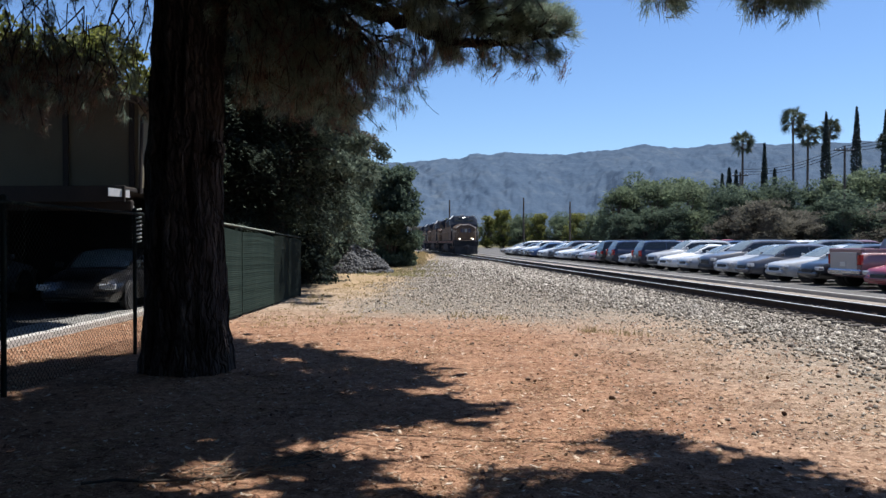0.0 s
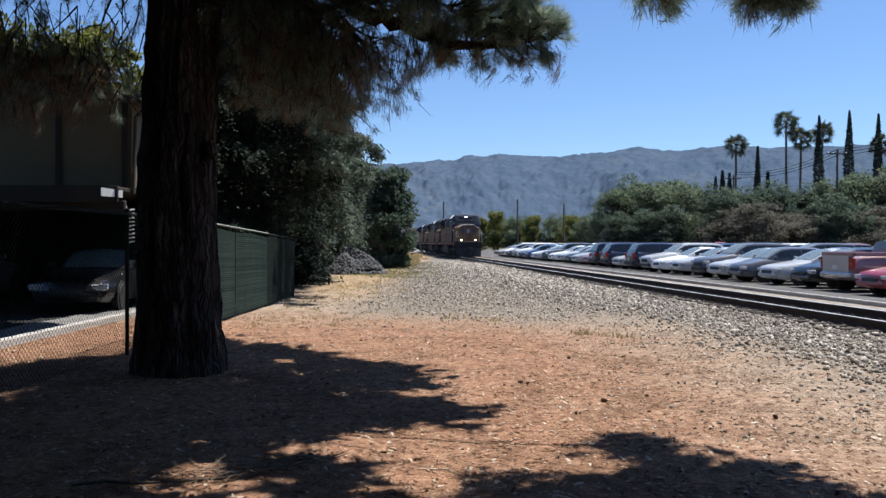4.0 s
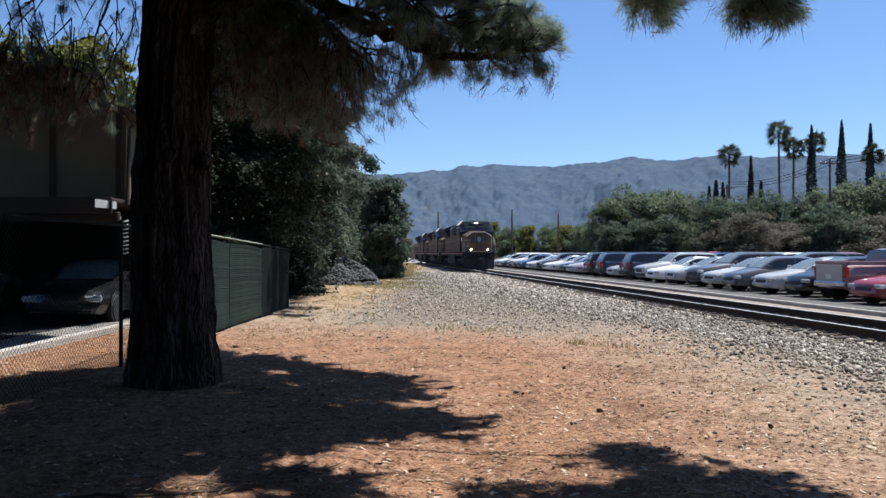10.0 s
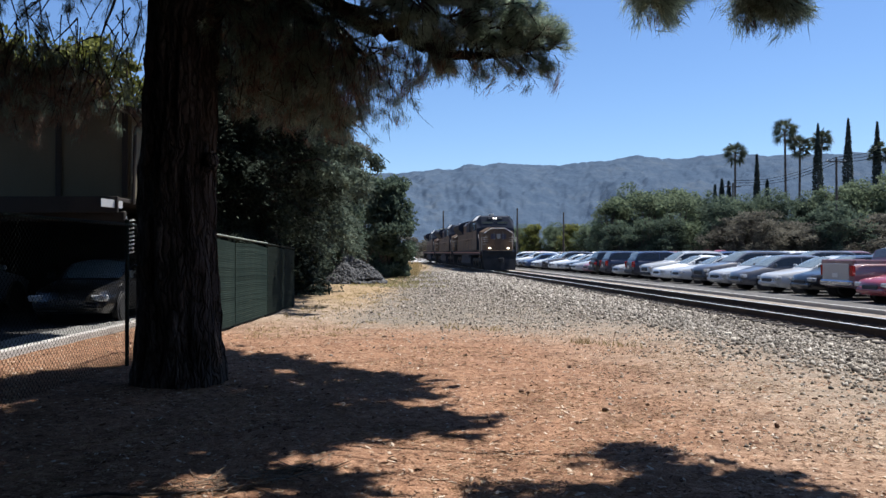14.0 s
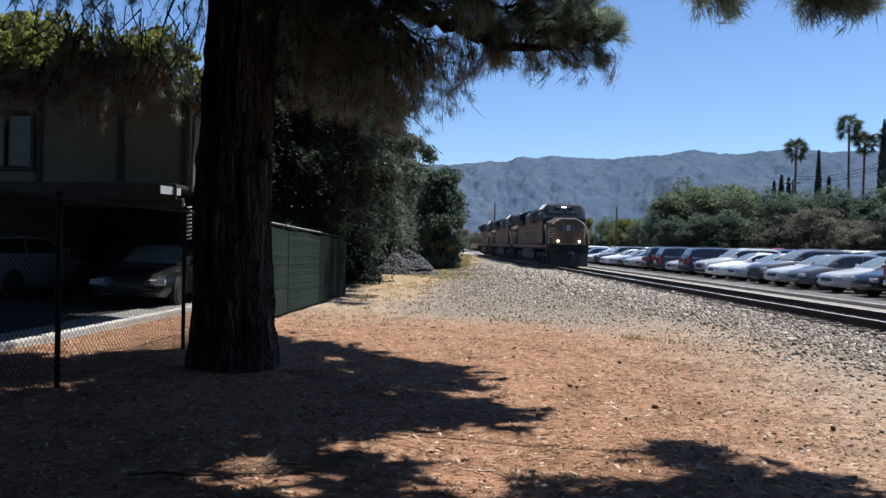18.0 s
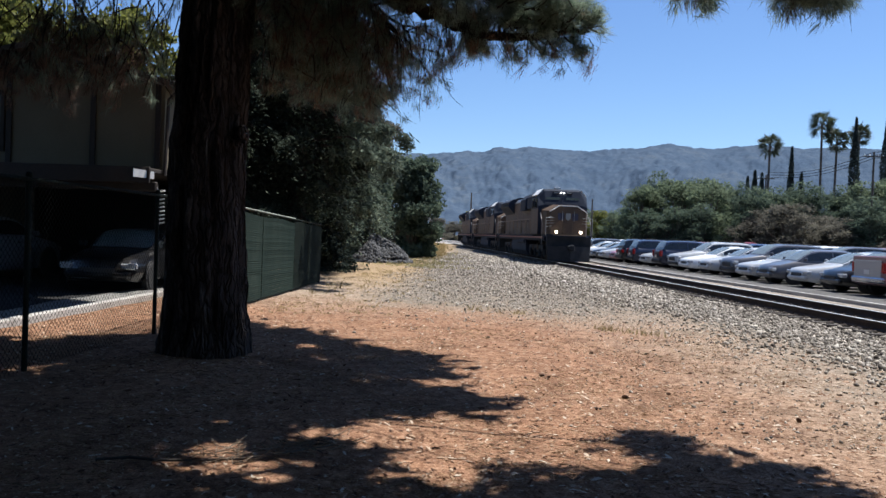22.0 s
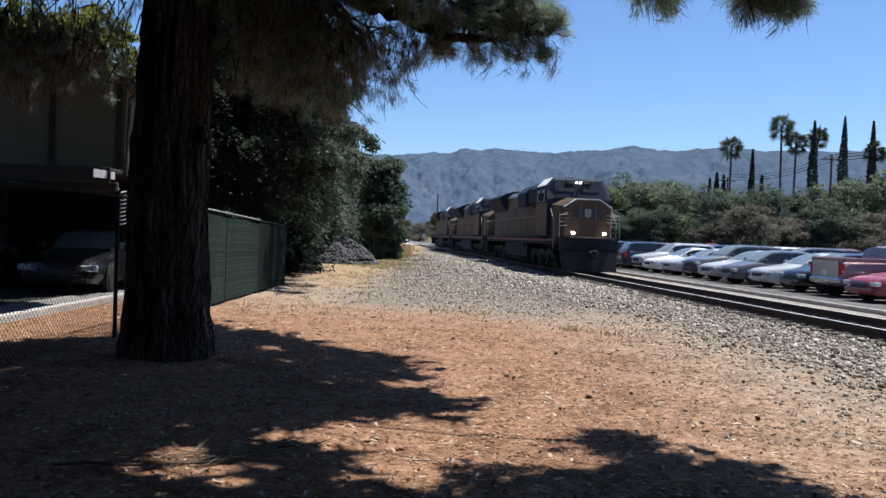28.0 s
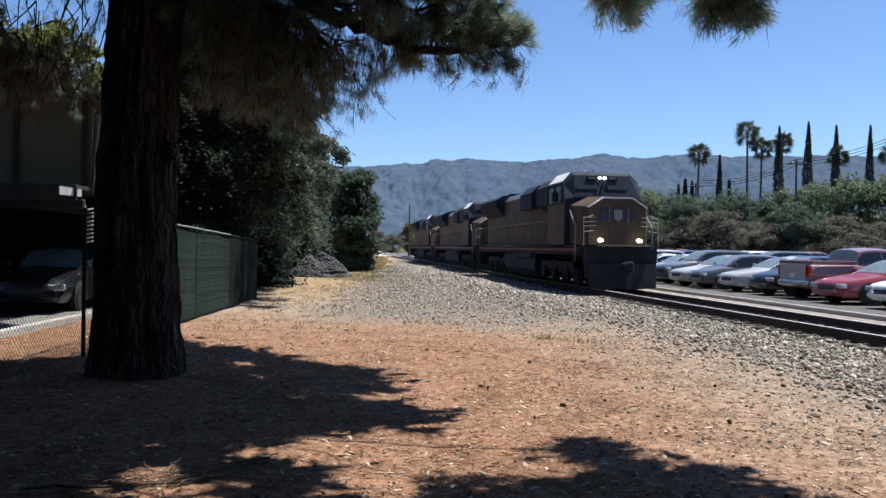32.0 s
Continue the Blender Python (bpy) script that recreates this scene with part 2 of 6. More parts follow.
M_CONCRETE = surface("pale_concrete", (0.31, 0.29, 0.265), (0.43, 0.41, 0.375), 1.2, 25, 0.85, bump=0.3)
M_SIDING = surface("olive_beige_siding", (0.105, 0.088, 0.055), (0.14, 0.12, 0.078), 0.8, 30, 0.8, bump=0.1)
M_TRIM = surface("dark_brown_trim", (0.018, 0.013, 0.010), (0.034, 0.025, 0.019), 2, 30, 0.75, bump=0.2)
M_SHINGLE = surface("brown_roof_shingle", (0.03, 0.024, 0.02), (0.07, 0.055, 0.045), 3, 25, 0.9, bump=0.5)
M_WIRE = surface("dark_coated_wire", (0.004, 0.005, 0.005), (0.008, 0.010, 0.009), 3, 60, 0.9, 0.0, bump=0, spec=0.05)
M_POST = surface("dark_green_post", (0.007, 0.010, 0.008), (0.014, 0.019, 0.015), 3, 40, 0.8, bump=0.1, spec=0.1)
M_DARKSCREEN = surface("dark_woven_screen", (0.007, 0.010, 0.008), (0.014, 0.019, 0.016), 1.5, 30, 0.95, bump=0.1, spec=0.03)
M_SLAT = surface("green_privacy_slat", (0.021, 0.033, 0.027), (0.034, 0.048, 0.039), 1.5, 30, 0.95, bump=0.1, stretch=(1, 1, 0.3), spec=0.03)
M_LITEDGE = surface("sunlit_screen_edge", (0.16, 0.19, 0.15), (0.26, 0.29, 0.24), 2, 30, 0.8, bump=0.1)
M_STICK = surface("dry_stick", (0.05, 0.036, 0.026), (0.24, 0.18, 0.125), 6, 60, 0.9, bump=0.3)
M_POLE = surface("weathered_pole_wood", (0.05, 0.04, 0.033), (0.1, 0.08, 0.065), 2, 30, 0.9, bump=0.3)

n = Nodes("furrowed_pine_bark")
a = n.noise(5.0, 6.0, 0.65, stretch=(1, 1, 0.16))
b = n.noise(38.0, 4.0, 0.6, stretch=(1, 1, 0.35))
warp_c = n.node("TexCoord")
warp_n = n.node("TexNoise", Scale=3.0, Detail=3.0)
n.link(warp_c.outputs["Object"], warp_n.inputs["Vector"])
warped = n.mix(warp_c.outputs["Object"], warp_n.outputs["Color"], 0.14)
plate_m = n.node("Mapping")
plate_m.inputs["Scale"].default_value = (1, 1, 0.13)
n.link(warped, plate_m.inputs[0])
plate = n.node("TexVoronoi", Scale=19.0)
plate.feature = "DISTANCE_TO_EDGE"
n.link(plate_m.outputs[0], plate.inputs["Vector"])
rise = n.ramp(plate.outputs["Distance"], [(0.0, (0.0, 0.0, 0.0)), (0.16, (0.75, 0.75, 0.75)), (0.4, (1.0, 1.0, 1.0))])
col = n.ramp(n.mix(a, b, 0.35), [(0.34, (0.022, 0.016, 0.014)), (0.55, (0.062, 0.048, 0.042)), (0.68, (0.15, 0.12, 0.104))])
col = n.mix(col, n.ramp(plate.outputs["Distance"], [(0.0, (0.5, 0.48, 0.46)), (0.2, (1.0, 1.0, 1.0))]), 1.0, "MULTIPLY")
n.bump(n.mix(rise, b, 0.25), 1.0, 0.05)
M_BARK = n.done(col, 0.95, 0.0, 0.1)

n = Nodes("car_paint")
oi = n.node("ObjectInfo")
dust = n.noise(1.3, 4.0)
col = n.mix(oi.outputs["Color"], (0.3, 0.27, 0.23), n.ramp(dust, [(0.5, (0.0, 0.0, 0.0)), (0.8, (0.07, 0.07, 0.07))]))
M_PAINT = n.done(col, 0.3, 0.0, 0.5)
n.bsdf.inputs["Coat Weight"].default_value = 0.6
n.bsdf.inputs["Coat Roughness"].default_value = 0.12

M_PINE = leafy("pine_needles", (0.085, 0.115, 0.09), (0.28, 0.34, 0.255), 0.68)
M_DEAD = leafy("dead_brown_needles", (0.08, 0.054, 0.042), (0.25, 0.16, 0.112), 0.52)
M_CONIFER = leafy("dark_conifer_sprays", (0.02, 0.028, 0.022), (0.07, 0.086, 0.064), 0.28, 0.9, 0.04)
# darker copy of the conifer sprays: shade painted into the leaf colour
M_SHADE = leafy("shade_black_conifer_sprays", (0.009, 0.013, 0.011), (0.03, 0.039, 0.032), 0.2, 0.9, 0.04)
# paler copy of the conifer sprays: sun on them is in the colour
M_SPRAY = leafy("sunlit_grey_green_sprays", (0.055, 0.074, 0.06), (0.15, 0.178, 0.135), 0.34, 0.9, 0.04)
M_LEAF = leafy("broad_green_leaves", (0.105, 0.134, 0.09), (0.16, 0.196, 0.122), 0.6, 0.9, 0.05)
M_LEAFY = leafy("yellow_green_leaves", (0.06, 0.066, 0.018), (0.22, 0.23, 0.062), 0.5)
M_OLIVE = leafy("dull_olive_leaves", (0.092, 0.092, 0.08), (0.15, 0.138, 0.112), 0.6, 0.9, 0.03)
M_DARKLEAF = leafy("dark_bush_leaves", (0.062, 0.088, 0.068), (0.118, 0.15, 0.105), 0.52, 0.9, 0.05)
# near black: shade inside the crowns, put into the leaf colour
M_INNER = leafy("shade_dark_inner_foliage", (0.006, 0.009, 0.006), (0.02, 0.026, 0.017), 0.1)
M_PALM = leafy("palm_fronds", (0.03, 0.04, 0.026), (0.08, 0.095, 0.06), 0.35)
M_CYPRESS = leafy("cypress_green", (0.035, 0.05, 0.05), (0.08, 0.10, 0.09), 0.35)
M_STRAW = leafy("dry_straw_grass", (0.2, 0.145, 0.066), (0.43, 0.34, 0.175), 0.6)
M_LITTER = leafy("dry_needle_litter", (0.10, 0.055, 0.03), (0.42, 0.29, 0.17), 0.2)
M_GRASS = leafy("yellow_green_grass", (0.17, 0.165, 0.075), (0.36, 0.31, 0.15), 0.5)

# ================= ground =================
def ground_z(x, y):
    """Height of the land: level, a little lower along the ties."""
    d = 0.995 * (x - 7.42) + 0.0995 * (y - 31.4)
    dip = np.clip((d + 4.2) / 2.4, 0, 1) * np.clip((2.0 - d) / 0.5, 0, 1)
    soft = dip * dip * (3 - 2 * dip)
    bumps = 0.02 * np.sin(x * 1.7 + 0.6 * y) * np.sin(y * 1.3) + 0.012 * np.sin(3.1 * x) * np.sin(2.7 * y + 1)
    near = np.clip((70 - y) / 30, 0, 1) * (d < 1.5)
    return -0.09 * soft + bumps * near * (1 - soft)


def spaced(fine_a, fine_b, step, far_a, far_b, grow=1.22):
    vals = list(np.arange(fine_a, fine_b + 1e-6, step))
    w, v = step, fine_b
    while v < far_b:
        w *= grow
        v += w
        vals.append(v)
    w, v = step, fine_a
    while v > far_a:
        w *= grow
        v -= w
        vals.insert(0, v)
    return np.array(vals)


n = Nodes("ground_cover")
geo_pos = n.node("NewGeometry")
sep = n.node("SeparateXYZ")
n.link(geo_pos.outputs["Position"], sep.inputs[0])


def calc(op, a, b=None, c=None, clamp=False):
    m = n.t.nodes.new("ShaderNodeMath")
    m.operation, m.use_clamp = op, clamp
    for i, src in enumerate((a, b, c)):
        if src is None:
            continue
        if isinstance(src, (int, float)):
            m.inputs[i].default_value = src
        else:
            n.link(src, m.inputs[i])
    return m.outputs[0]


X, Y = sep.outputs[0], sep.outputs[1]
wob = calc("SUBTRACT", n.noise(0.35, 4.0), 0.5)
wob2 = calc("SUBTRACT", n.noise(2.2, 4.0), 0.5)
# mulch of bark and needles, in a warm red brown, with pale dust
chips = n.noise(60.0, 4.0, 0.7)
clods = n.noise(9.0, 5.0, 0.6)
drift = n.noise(0.5, 3.0)
mulch = n.ramp(n.mix(chips, clods, 0.45), [(0.34, (0.085, 0.042, 0.027)), (0.5, (0.275, 0.15, 0.09)), (0.64, (0.47, 0.295, 0.19))])
dust = n.ramp(n.mix(chips, clods, 0.5), [(0.34, (0.12, 0.088, 0.062)), (0.52, (0.335, 0.258, 0.188)), (0.68, (0.52, 0.425, 0.325))])
straw = n.ramp(n.mix(chips, clods, 0.5), [(0.34, (0.15, 0.098, 0.054)), (0.52, (0.345, 0.25, 0.15)), (0.68, (0.49, 0.385, 0.25))])
# pale dust grows towards the stones
to_right = calc("MULTIPLY_ADD", X, 0.26, calc("MULTIPLY_ADD", wob, 1.3, calc("MULTIPLY_ADD", Y, 0.012, -0.42)), True)
soil = n.mix(mulch, dust, to_right)
straw_far = calc("MULTIPLY_ADD", Y, 0.12, calc("MULTIPLY_ADD", wob, 1.6, -2.55), True)
soil = n.mix(soil, straw, straw_far)
patchy = n.ramp(n.noise(1.7, 6.0, 0.65), [(0.33, (0.62, 0.60, 0.57)), (0.5, (1.0, 1.0, 1.0)), (0.67, (1.14, 1.13, 1.1))])
soil = n.mix(soil, patchy, 1.0, "MULTIPLY")
# ballast
stone = n.node("TexVoronoi", Scale=17.0)
stone.feature = "F1"
tc = n.node("TexCoord")
n.link(tc.outputs["Object"], stone.inputs["Vector"])
stone_col = n.mix(n.ramp(stone.outputs["Distance"], [(0.2, (0.42, 0.385, 0.335)), (0.62, (0.11, 0.098, 0.083))]), n.ramp(stone.outputs["Color"], [(0.2, (0.55, 0.54, 0.53)), (0.8, (1.2, 1.16, 1.1))]), 1.0, "MULTIPLY")
fine_gravel = n.ramp(n.noise(30.0, 4.0, 0.7), [(0.36, (0.10, 0.08, 0.06)), (0.62, (0.33, 0.275, 0.21))])
# its edge: beyond a bowed line in front, right of a line at the left
D = calc("MULTIPLY_ADD", calc("SUBTRACT", X, 7.42), 0.995, calc("MULTIPLY", calc("SUBTRACT", Y, 31.4), 0.0995))
edge_front = calc("MULTIPLY_ADD", wob2, 3.2, calc("MULTIPLY_ADD", wob, 4.5, calc("MAXIMUM", calc("MULTIPLY_ADD", X, 0.25, calc("SUBTRACT", Y, 17.6)), calc("MULTIPLY_ADD", D, 1.7, 7.4))))
edge_left = calc("MULTIPLY_ADD", wob2, 1.0, calc("MULTIPLY_ADD", wob, 1.8, calc("ADD", X, 2.2)))
inside = calc("MULTIPLY", calc("MULTIPLY_ADD", edge_front, 0.3, 0.5, True), calc("MULTIPLY_ADD", edge_left, 0.8, 0.5, True), None, True)
near_rail = calc("MULTIPLY_ADD", calc("MULTIPLY_ADD", wob, 2.0, D), 0.5, 2.4, True)
loose = n.mix(dust, fine_gravel, calc("MULTIPLY_ADD", wob2, 2.0, 0.7, True))
ballast = n.mix(n.mix(loose, stone_col, calc("MULTIPLY_ADD", wob2, 1.6, 0.5, True)), stone_col, near_rail)
# trodden tan dust where the stones thin out
col = n.mix(soil, n.mix(n.mix(dust, straw, straw_far), patchy, 1.0, "MULTIPLY"), calc("MULTIPLY_ADD", edge_front, 0.22, 0.75, True))
col = n.mix(col, ballast, inside)
# right of the track: pale dusty strip, then asphalt
pale = n.ramp(n.mix(n.noise(3.0, 5.0), chips, 0.35), [(0.35, (0.17, 0.145, 0.12)), (0.62, (0.36, 0.315, 0.265))])
tar = n.ramp(n.mix(n.noise(0.4, 5.0), chips, 0.4), [(0.35, (0.08, 0.078, 0.075)), (0.62, (0.16, 0.153, 0.145))])
col = n.mix(col, pale, calc("GREATER_THAN", calc("MULTIPLY_ADD", wob2, 0.25, D), 1.0))
col = n.mix(col, tar, calc("GREATER_THAN", calc("MULTIPLY_ADD", wob, 0.5, D), 2.85))
# driveway behind the kerb on the other side: sunlit strip and shaded part painted in
sunlit_strip = n.ramp(n.mix(n.noise(0.6, 5.0), chips, 0.4), [(0.35, (0.19, 0.185, 0.17)), (0.62, (0.29, 0.28, 0.26))])
shaded_tar = n.ramp(n.mix(n.noise(0.6, 5.0), chips, 0.4), [(0.35, (0.02, 0.02, 0.021)), (0.62, (0.042, 0.041, 0.04))])
drive = n.mix(sunlit_strip, shaded_tar, calc("LESS_THAN", calc("MULTIPLY_ADD", wob, 0.3, X), -8.1))
is_drive = calc("MULTIPLY", calc("LESS_THAN", X, -6.85), calc("LESS_THAN", Y, 24.0))
col = n.mix(col, drive, is_drive)
# far off: dry grass and scrub
far_grass = n.ramp(n.noise(0.05, 5.0), [(0.35, (0.05, 0.06, 0.025)), (0.62, (0.20, 0.165, 0.085))])
col = n.mix(col, far_grass, calc("MULTIPLY_ADD", Y, 0.02, -4.0, True))
n.bump(n.mix(calc("MULTIPLY", stone.outputs["Distance"], -1.0), chips, 0.5), 0.8, 0.03)
col = n.mix(col, (0.82, 0.82, 0.82), 1.0, "MULTIPLY")
M_GROUND = n.done(col, 0.95, 0.0, 0.1)

gx = spaced(-12.0, 14.0, 0.25, -3500, 3500)
gy = spaced(-2.0, 40.0, 0.25, -400, 4200)
GX, GY = np.meshgrid(gx, gy)
verts = np.stack([GX, GY, ground_z(GX, GY)], -1).reshape(-1, 3)
i = np.arange(len(gy) - 1)[:, None] * len(gx) + np.arange(len(gx) - 1)[None, :]
faces = np.stack([i, i + 1, i + 1 + len(gx), i + len(gx)], -1).reshape(-1, 4)
ground = tagged(new("ground", raw("ground", verts, faces, M_GROUND, True)), "reddish bark mulch and dust giving way to grey track ballast", "ground", kind="structure")


def scatter_mesh(name, pts, base_v, base_f, scales, mat, flat=1.0, tilt=0.6, rng=None):
    """Many small pieces in one mesh, each turned and sized on its own."""
    rng = rng or np.random.default_rng(3)
    base_v, base_f = np.array(base_v, float), np.array(base_f)
    k, m = len(pts), len(base_v)
    yaw = rng.uniform(0, 2 * np.pi, k)
    tx, ty = rng.normal(0, tilt, k), rng.normal(0, tilt, k)
    sc = scales[:, None] * rng.uniform(0.65, 1.35, (k, 3)) * np.array([1, 1, flat])
    v = base_v[None] * sc[:, None, :] * (1 + rng.uniform(-0.25, 0.25, (k, m, 1)))
    cy, sy = np.cos(yaw)[:, None], np.sin(yaw)[:, None]
    x, y, z = v[..., 0], v[..., 1], v[..., 2]
    y, z = y * np.cos(tx)[:, None] - z * np.sin(tx)[:, None], y * np.sin(tx)[:, None] + z * np.cos(tx)[:, None]
    x, z = x * np.cos(ty)[:, None] + z * np.sin(ty)[:, None], -x * np.sin(ty)[:, None] + z * np.cos(ty)[:, None]
    out = np.stack([x * cy - y * sy, x * sy + y * cy, z], -1) + pts[:, None, :]
    f = (base_f[None] + (np.arange(k) * m)[:, None, None]).reshape(-1, base_f.shape[1])
    return raw(name, out.reshape(-1, 3), f, mat)


ROCK_V = [(0, 0, 1), (1, 0, 0.1), (0.2, 0.9, 0.2), (-0.8, 0.5, -0.1), (-0.7, -0.6, 0.2), (0.3, -0.9, -0.1), (0, 0, -1)]
ROCK_F = [(0, 1, 2), (0, 2, 3), (0, 3, 4), (0, 4, 5), (0, 5, 1), (6, 2, 1), (6, 3, 2), (6, 4, 3), (6, 5, 4), (6, 1, 5)]
CHIP_V = [(-1, -0.45, 0), (1, -0.35, 0.05), (0.9, 0.4, 0), (-0.85, 0.35, 0.08), (0, 0, 0.28)]
CHIP_F = [(0, 1, 4), (1, 2, 4), (2, 3, 4), (3, 0, 4)]


def island_stone(name, stops, rough=0.9):
    n = Nodes(name)
    g = n.node("NewGeometry")
    col = n.ramp(g.outputs["Random Per Island"], stops)
    fine = n.noise(60.0, 3.0)
    col = n.mix(col, n.ramp(fine, [(0.3, (0.57, 0.57, 0.57)), (0.7, (0.95, 0.95, 0.95))]), 1.0, "MULTIPLY")
    return n.done(col, rough, 0.0, 0.2)


M_STONE = island_stone("ballast_stone", [(0.0, (0.085, 0.072, 0.06)), (0.35, (0.235, 0.205, 0.168)), (0.7, (0.39, 0.345, 0.285)), (1.0, (0.62, 0.565, 0.48))])
M_CHIP = island_stone("bark_chip", [(0.0, (0.06, 0.03, 0.02)), (0.3, (0.19, 0.098, 0.055)), (0.62, (0.33, 0.195, 0.12)), (0.86, (0.46, 0.34, 0.235)), (1.0, (0.7, 0.6, 0.48))])
M_DARKROCK = island_stone("dark_grey_rubble", [(0.0, (0.035, 0.036, 0.038)), (0.5, (0.085, 0.085, 0.085)), (1.0, (0.18, 0.175, 0.17))])

rng = np.random.default_rng(11)
# ballast, thick near the rails, thinner towards the soil
k = 140000
yy = 6.5 + 62 * rng.uniform(0, 1, k) ** 1.7
xx = rng.uniform(-3.2, 9.5, k)
dd = 0.995 * (xx - 7.42) + 0.0995 * (yy - 31.4)
front = np.maximum((yy - 17.6 + 0.25 * xx) * 0.55, (dd + 4.5) * 1.7) + rng.normal(0, 1.3, k) + 0.9 * np.sin(xx * 1.3) * np.sin(yy * 0.8)
left = xx + 2.3 + rng.normal(0, 0.9, k) + 0.5 * np.sin(yy * 0.7)
want = np.maximum(np.clip(front * 0.35 + 0.3, 0, 1), 0.14 * np.clip(xx * 0.4 - 0.2, 0, 1)) * np.clip(left * 0.6 + 0.3, 0, 1) * np.where(dd > -4.0, 1.0, 0.85)
keep = (rng.uniform(0, 1, k) < want) & (dd < -0.82) & (yy > 5)
xx, yy, dd = xx[keep], yy[keep], dd[keep]
size = np.clip(rng.lognormal(-3.72, 0.38, len(xx)), 0.012, 0.07) * np.clip(0.75 + 0.2 * (dd + 6), 0.72, 1.1) * np.clip(1 + (yy - 20) * 0.018, 1, 2.0) * np.where(want[keep] < 0.35, 0.62, 1.0)
pts = np.stack([xx, yy, ground_z(xx, yy) + size * 0.25], -1)
tagged(new("ballast_stones", scatter_mesh("ballast_stones", pts, ROCK_V, ROCK_F, size, M_STONE, 0.7)), "loose grey crushed-stone ballast beside the track", "gravel", kind="stuff")
# between and around the ties
k = 9000
ss = 8 + 80 * rng.uniform(0, 1, k) ** 1.5
dd = rng.uniform(-1.6, 1.25, k)
w = np.array([along(d, s) for d, s in zip(dd, ss)])
size = np.clip(rng.lognormal(-3.3, 0.3, k), 0.02, 0.07)
pts = np.stack([w[:, 0], w[:, 1], ground_z(w[:, 0], w[:, 1]) + 0.005], -1)
tagged(new("track_bed_stones", scatter_mesh("track_bed_stones", pts, ROCK_V, ROCK_F, size, M_STONE, 0.7)), "grey ballast packed between the ties", "gravel", kind="stuff")
# bark chips, needles and cones
k = 78000
yy = 3.5 + 17 * rng.uniform(0, 1, k) ** 1.6
xx = rng.uniform(-6.6, 6.5, k)
want = np.where((yy < 17.5 - 0.25 * xx + rng.normal(0, 0.8, k)) & (0.995 * (xx - 7.42) + 0.0995 * (yy - 31.4) < -4.3 + rng.normal(0, 0.5, k)), 1.0, 0.04)
keep = rng.uniform(0, 1, k) < want
xx, yy = xx[keep], yy[keep]
size = np.clip(rng.lognormal(-4.32, 0.5, len(xx)), 0.005, 0.032)
pts = np.stack([xx, yy, ground_z(xx, yy) + 0.006], -1)
tagged(new("bark_chips", scatter_mesh("bark_chips", pts, CHIP_V, CHIP_F, size, M_CHIP, 0.55, 0.2)), "scattered bark chips and dry twigs on the soil", "wood chips", kind="stuff")

# concrete kerb between mulch and driveway
g = Geo()
g.box(-6.78, 11, 0.045, 0.16, 26, 0.15, 0.02)
solo("kerb", g, M_CONCRETE, "pale concrete kerb along the driveway", "kerb", kind="structure")

# ================= track =================
track = thing("track", "single railway track with rusty rails on dark ties", "railway track", m=TRACK, kind="structure")
for d in (-0.755, 0.755):
    g = Geo()
    prof = [(-0.075, -0.035), (0.075, -0.035), (0.075, -0.02), (0.02, 0.0), (0.012, 0.09), (0.036, 0.105), (0.036, 0.14), (-0.036, 0.14), (-0.036, 0.105), (-0.012, 0.09), (-0.02, 0.0), (-0.075, -0.02)]
    g.prism([(d + u, v) for u, v in prof], "y", -60, 480)
    part("rail", g, M_RUST, track)
    g = Geo()
    g.box(d, 210, 0.145, 0.066, 540, 0.012, 0.004)
    part("rail_head", g, M_RAILTOP, track, "shiny worn running surface")
tie_mesh = Geo().box(0, 0, 0, 2.55, 0.23, 0.16, 0.015).mesh("tie", M_TIE)
plate_mesh = Geo().box(0, 0, 0, 0.34, 0.19, 0.02, 0.005).box(-0.13, 0.05, 0.02, 0.03, 0.03, 0.05).box(0.13, -0.05, 0.02, 0.03, 0.03, 0.05).mesh("tie_plate", M_RUST)
for s in np.arange(-26, 96, 0.53):
    ob = new("tie", tie_mesh)
    ob.parent = track
    ob.matrix_basis = pose(random.uniform(-0.04, 0.04), s, -0.115, 0, 0, random.uniform(-0.8, 0.8))
    if s < 12:
        for d in (-0.755, 0.755):
            pl = new("tie_plate", plate_mesh)
            pl.parent = track
            pl.matrix_basis = pose(d, s, -0.032)
g = Geo()
for s in np.arange(96, 470, 0.9):
    g.box(0, s, -0.115, 2.55, 0.3, 0.16)
tagged(part("far_ties", g, M_TIE, track), kind="stuff")
# low concrete edge along the parking lot
g = Geo()
g.box(2.66, 60, 0.02, 0.13, 230, 0.2, 0.02)
solo("parking_edge", g, M_CONCRETE, "low pale concrete edging between track and parking lot", "kerb", kind="structure", m=TRACK)

# ================= locomotives =================
def wheelset(name):
    """Two wheels on an axle, turning round x."""
    w = new(name)
    for sx in (-1, 1):
        g = Geo()
        g.lathe([(0.05, -0.07), (0.16, -0.07), (0.18, -0.03), (0.44, -0.035), (0.46, -0.065), (0.53, -0.065), (0.535, 0.05), (0.57, 0.055), (0.57, 0.075), (0.2, 0.08), (0.05, 0.09)] if sx < 0 else [(0.05, -0.09), (0.2, -0.08), (0.57, -0.075), (0.57, -0.055), (0.535, -0.05), (0.53, 0.065), (0.46, 0.065), (0.44, 0.035), (0.18, 0.03), (0.16, 0.07), (0.05, 0.07)], (sx * 0.755, 0, 0), "x", 28)
        part("wheel", g, M_RUST, w, smooth=False)
    part("axle", Geo().lathe([(0.09, -0.7), (0.09, 0.7)], (0, 0, 0), "x", 12), M_UNDER, w)
    return w


WHEELS = []
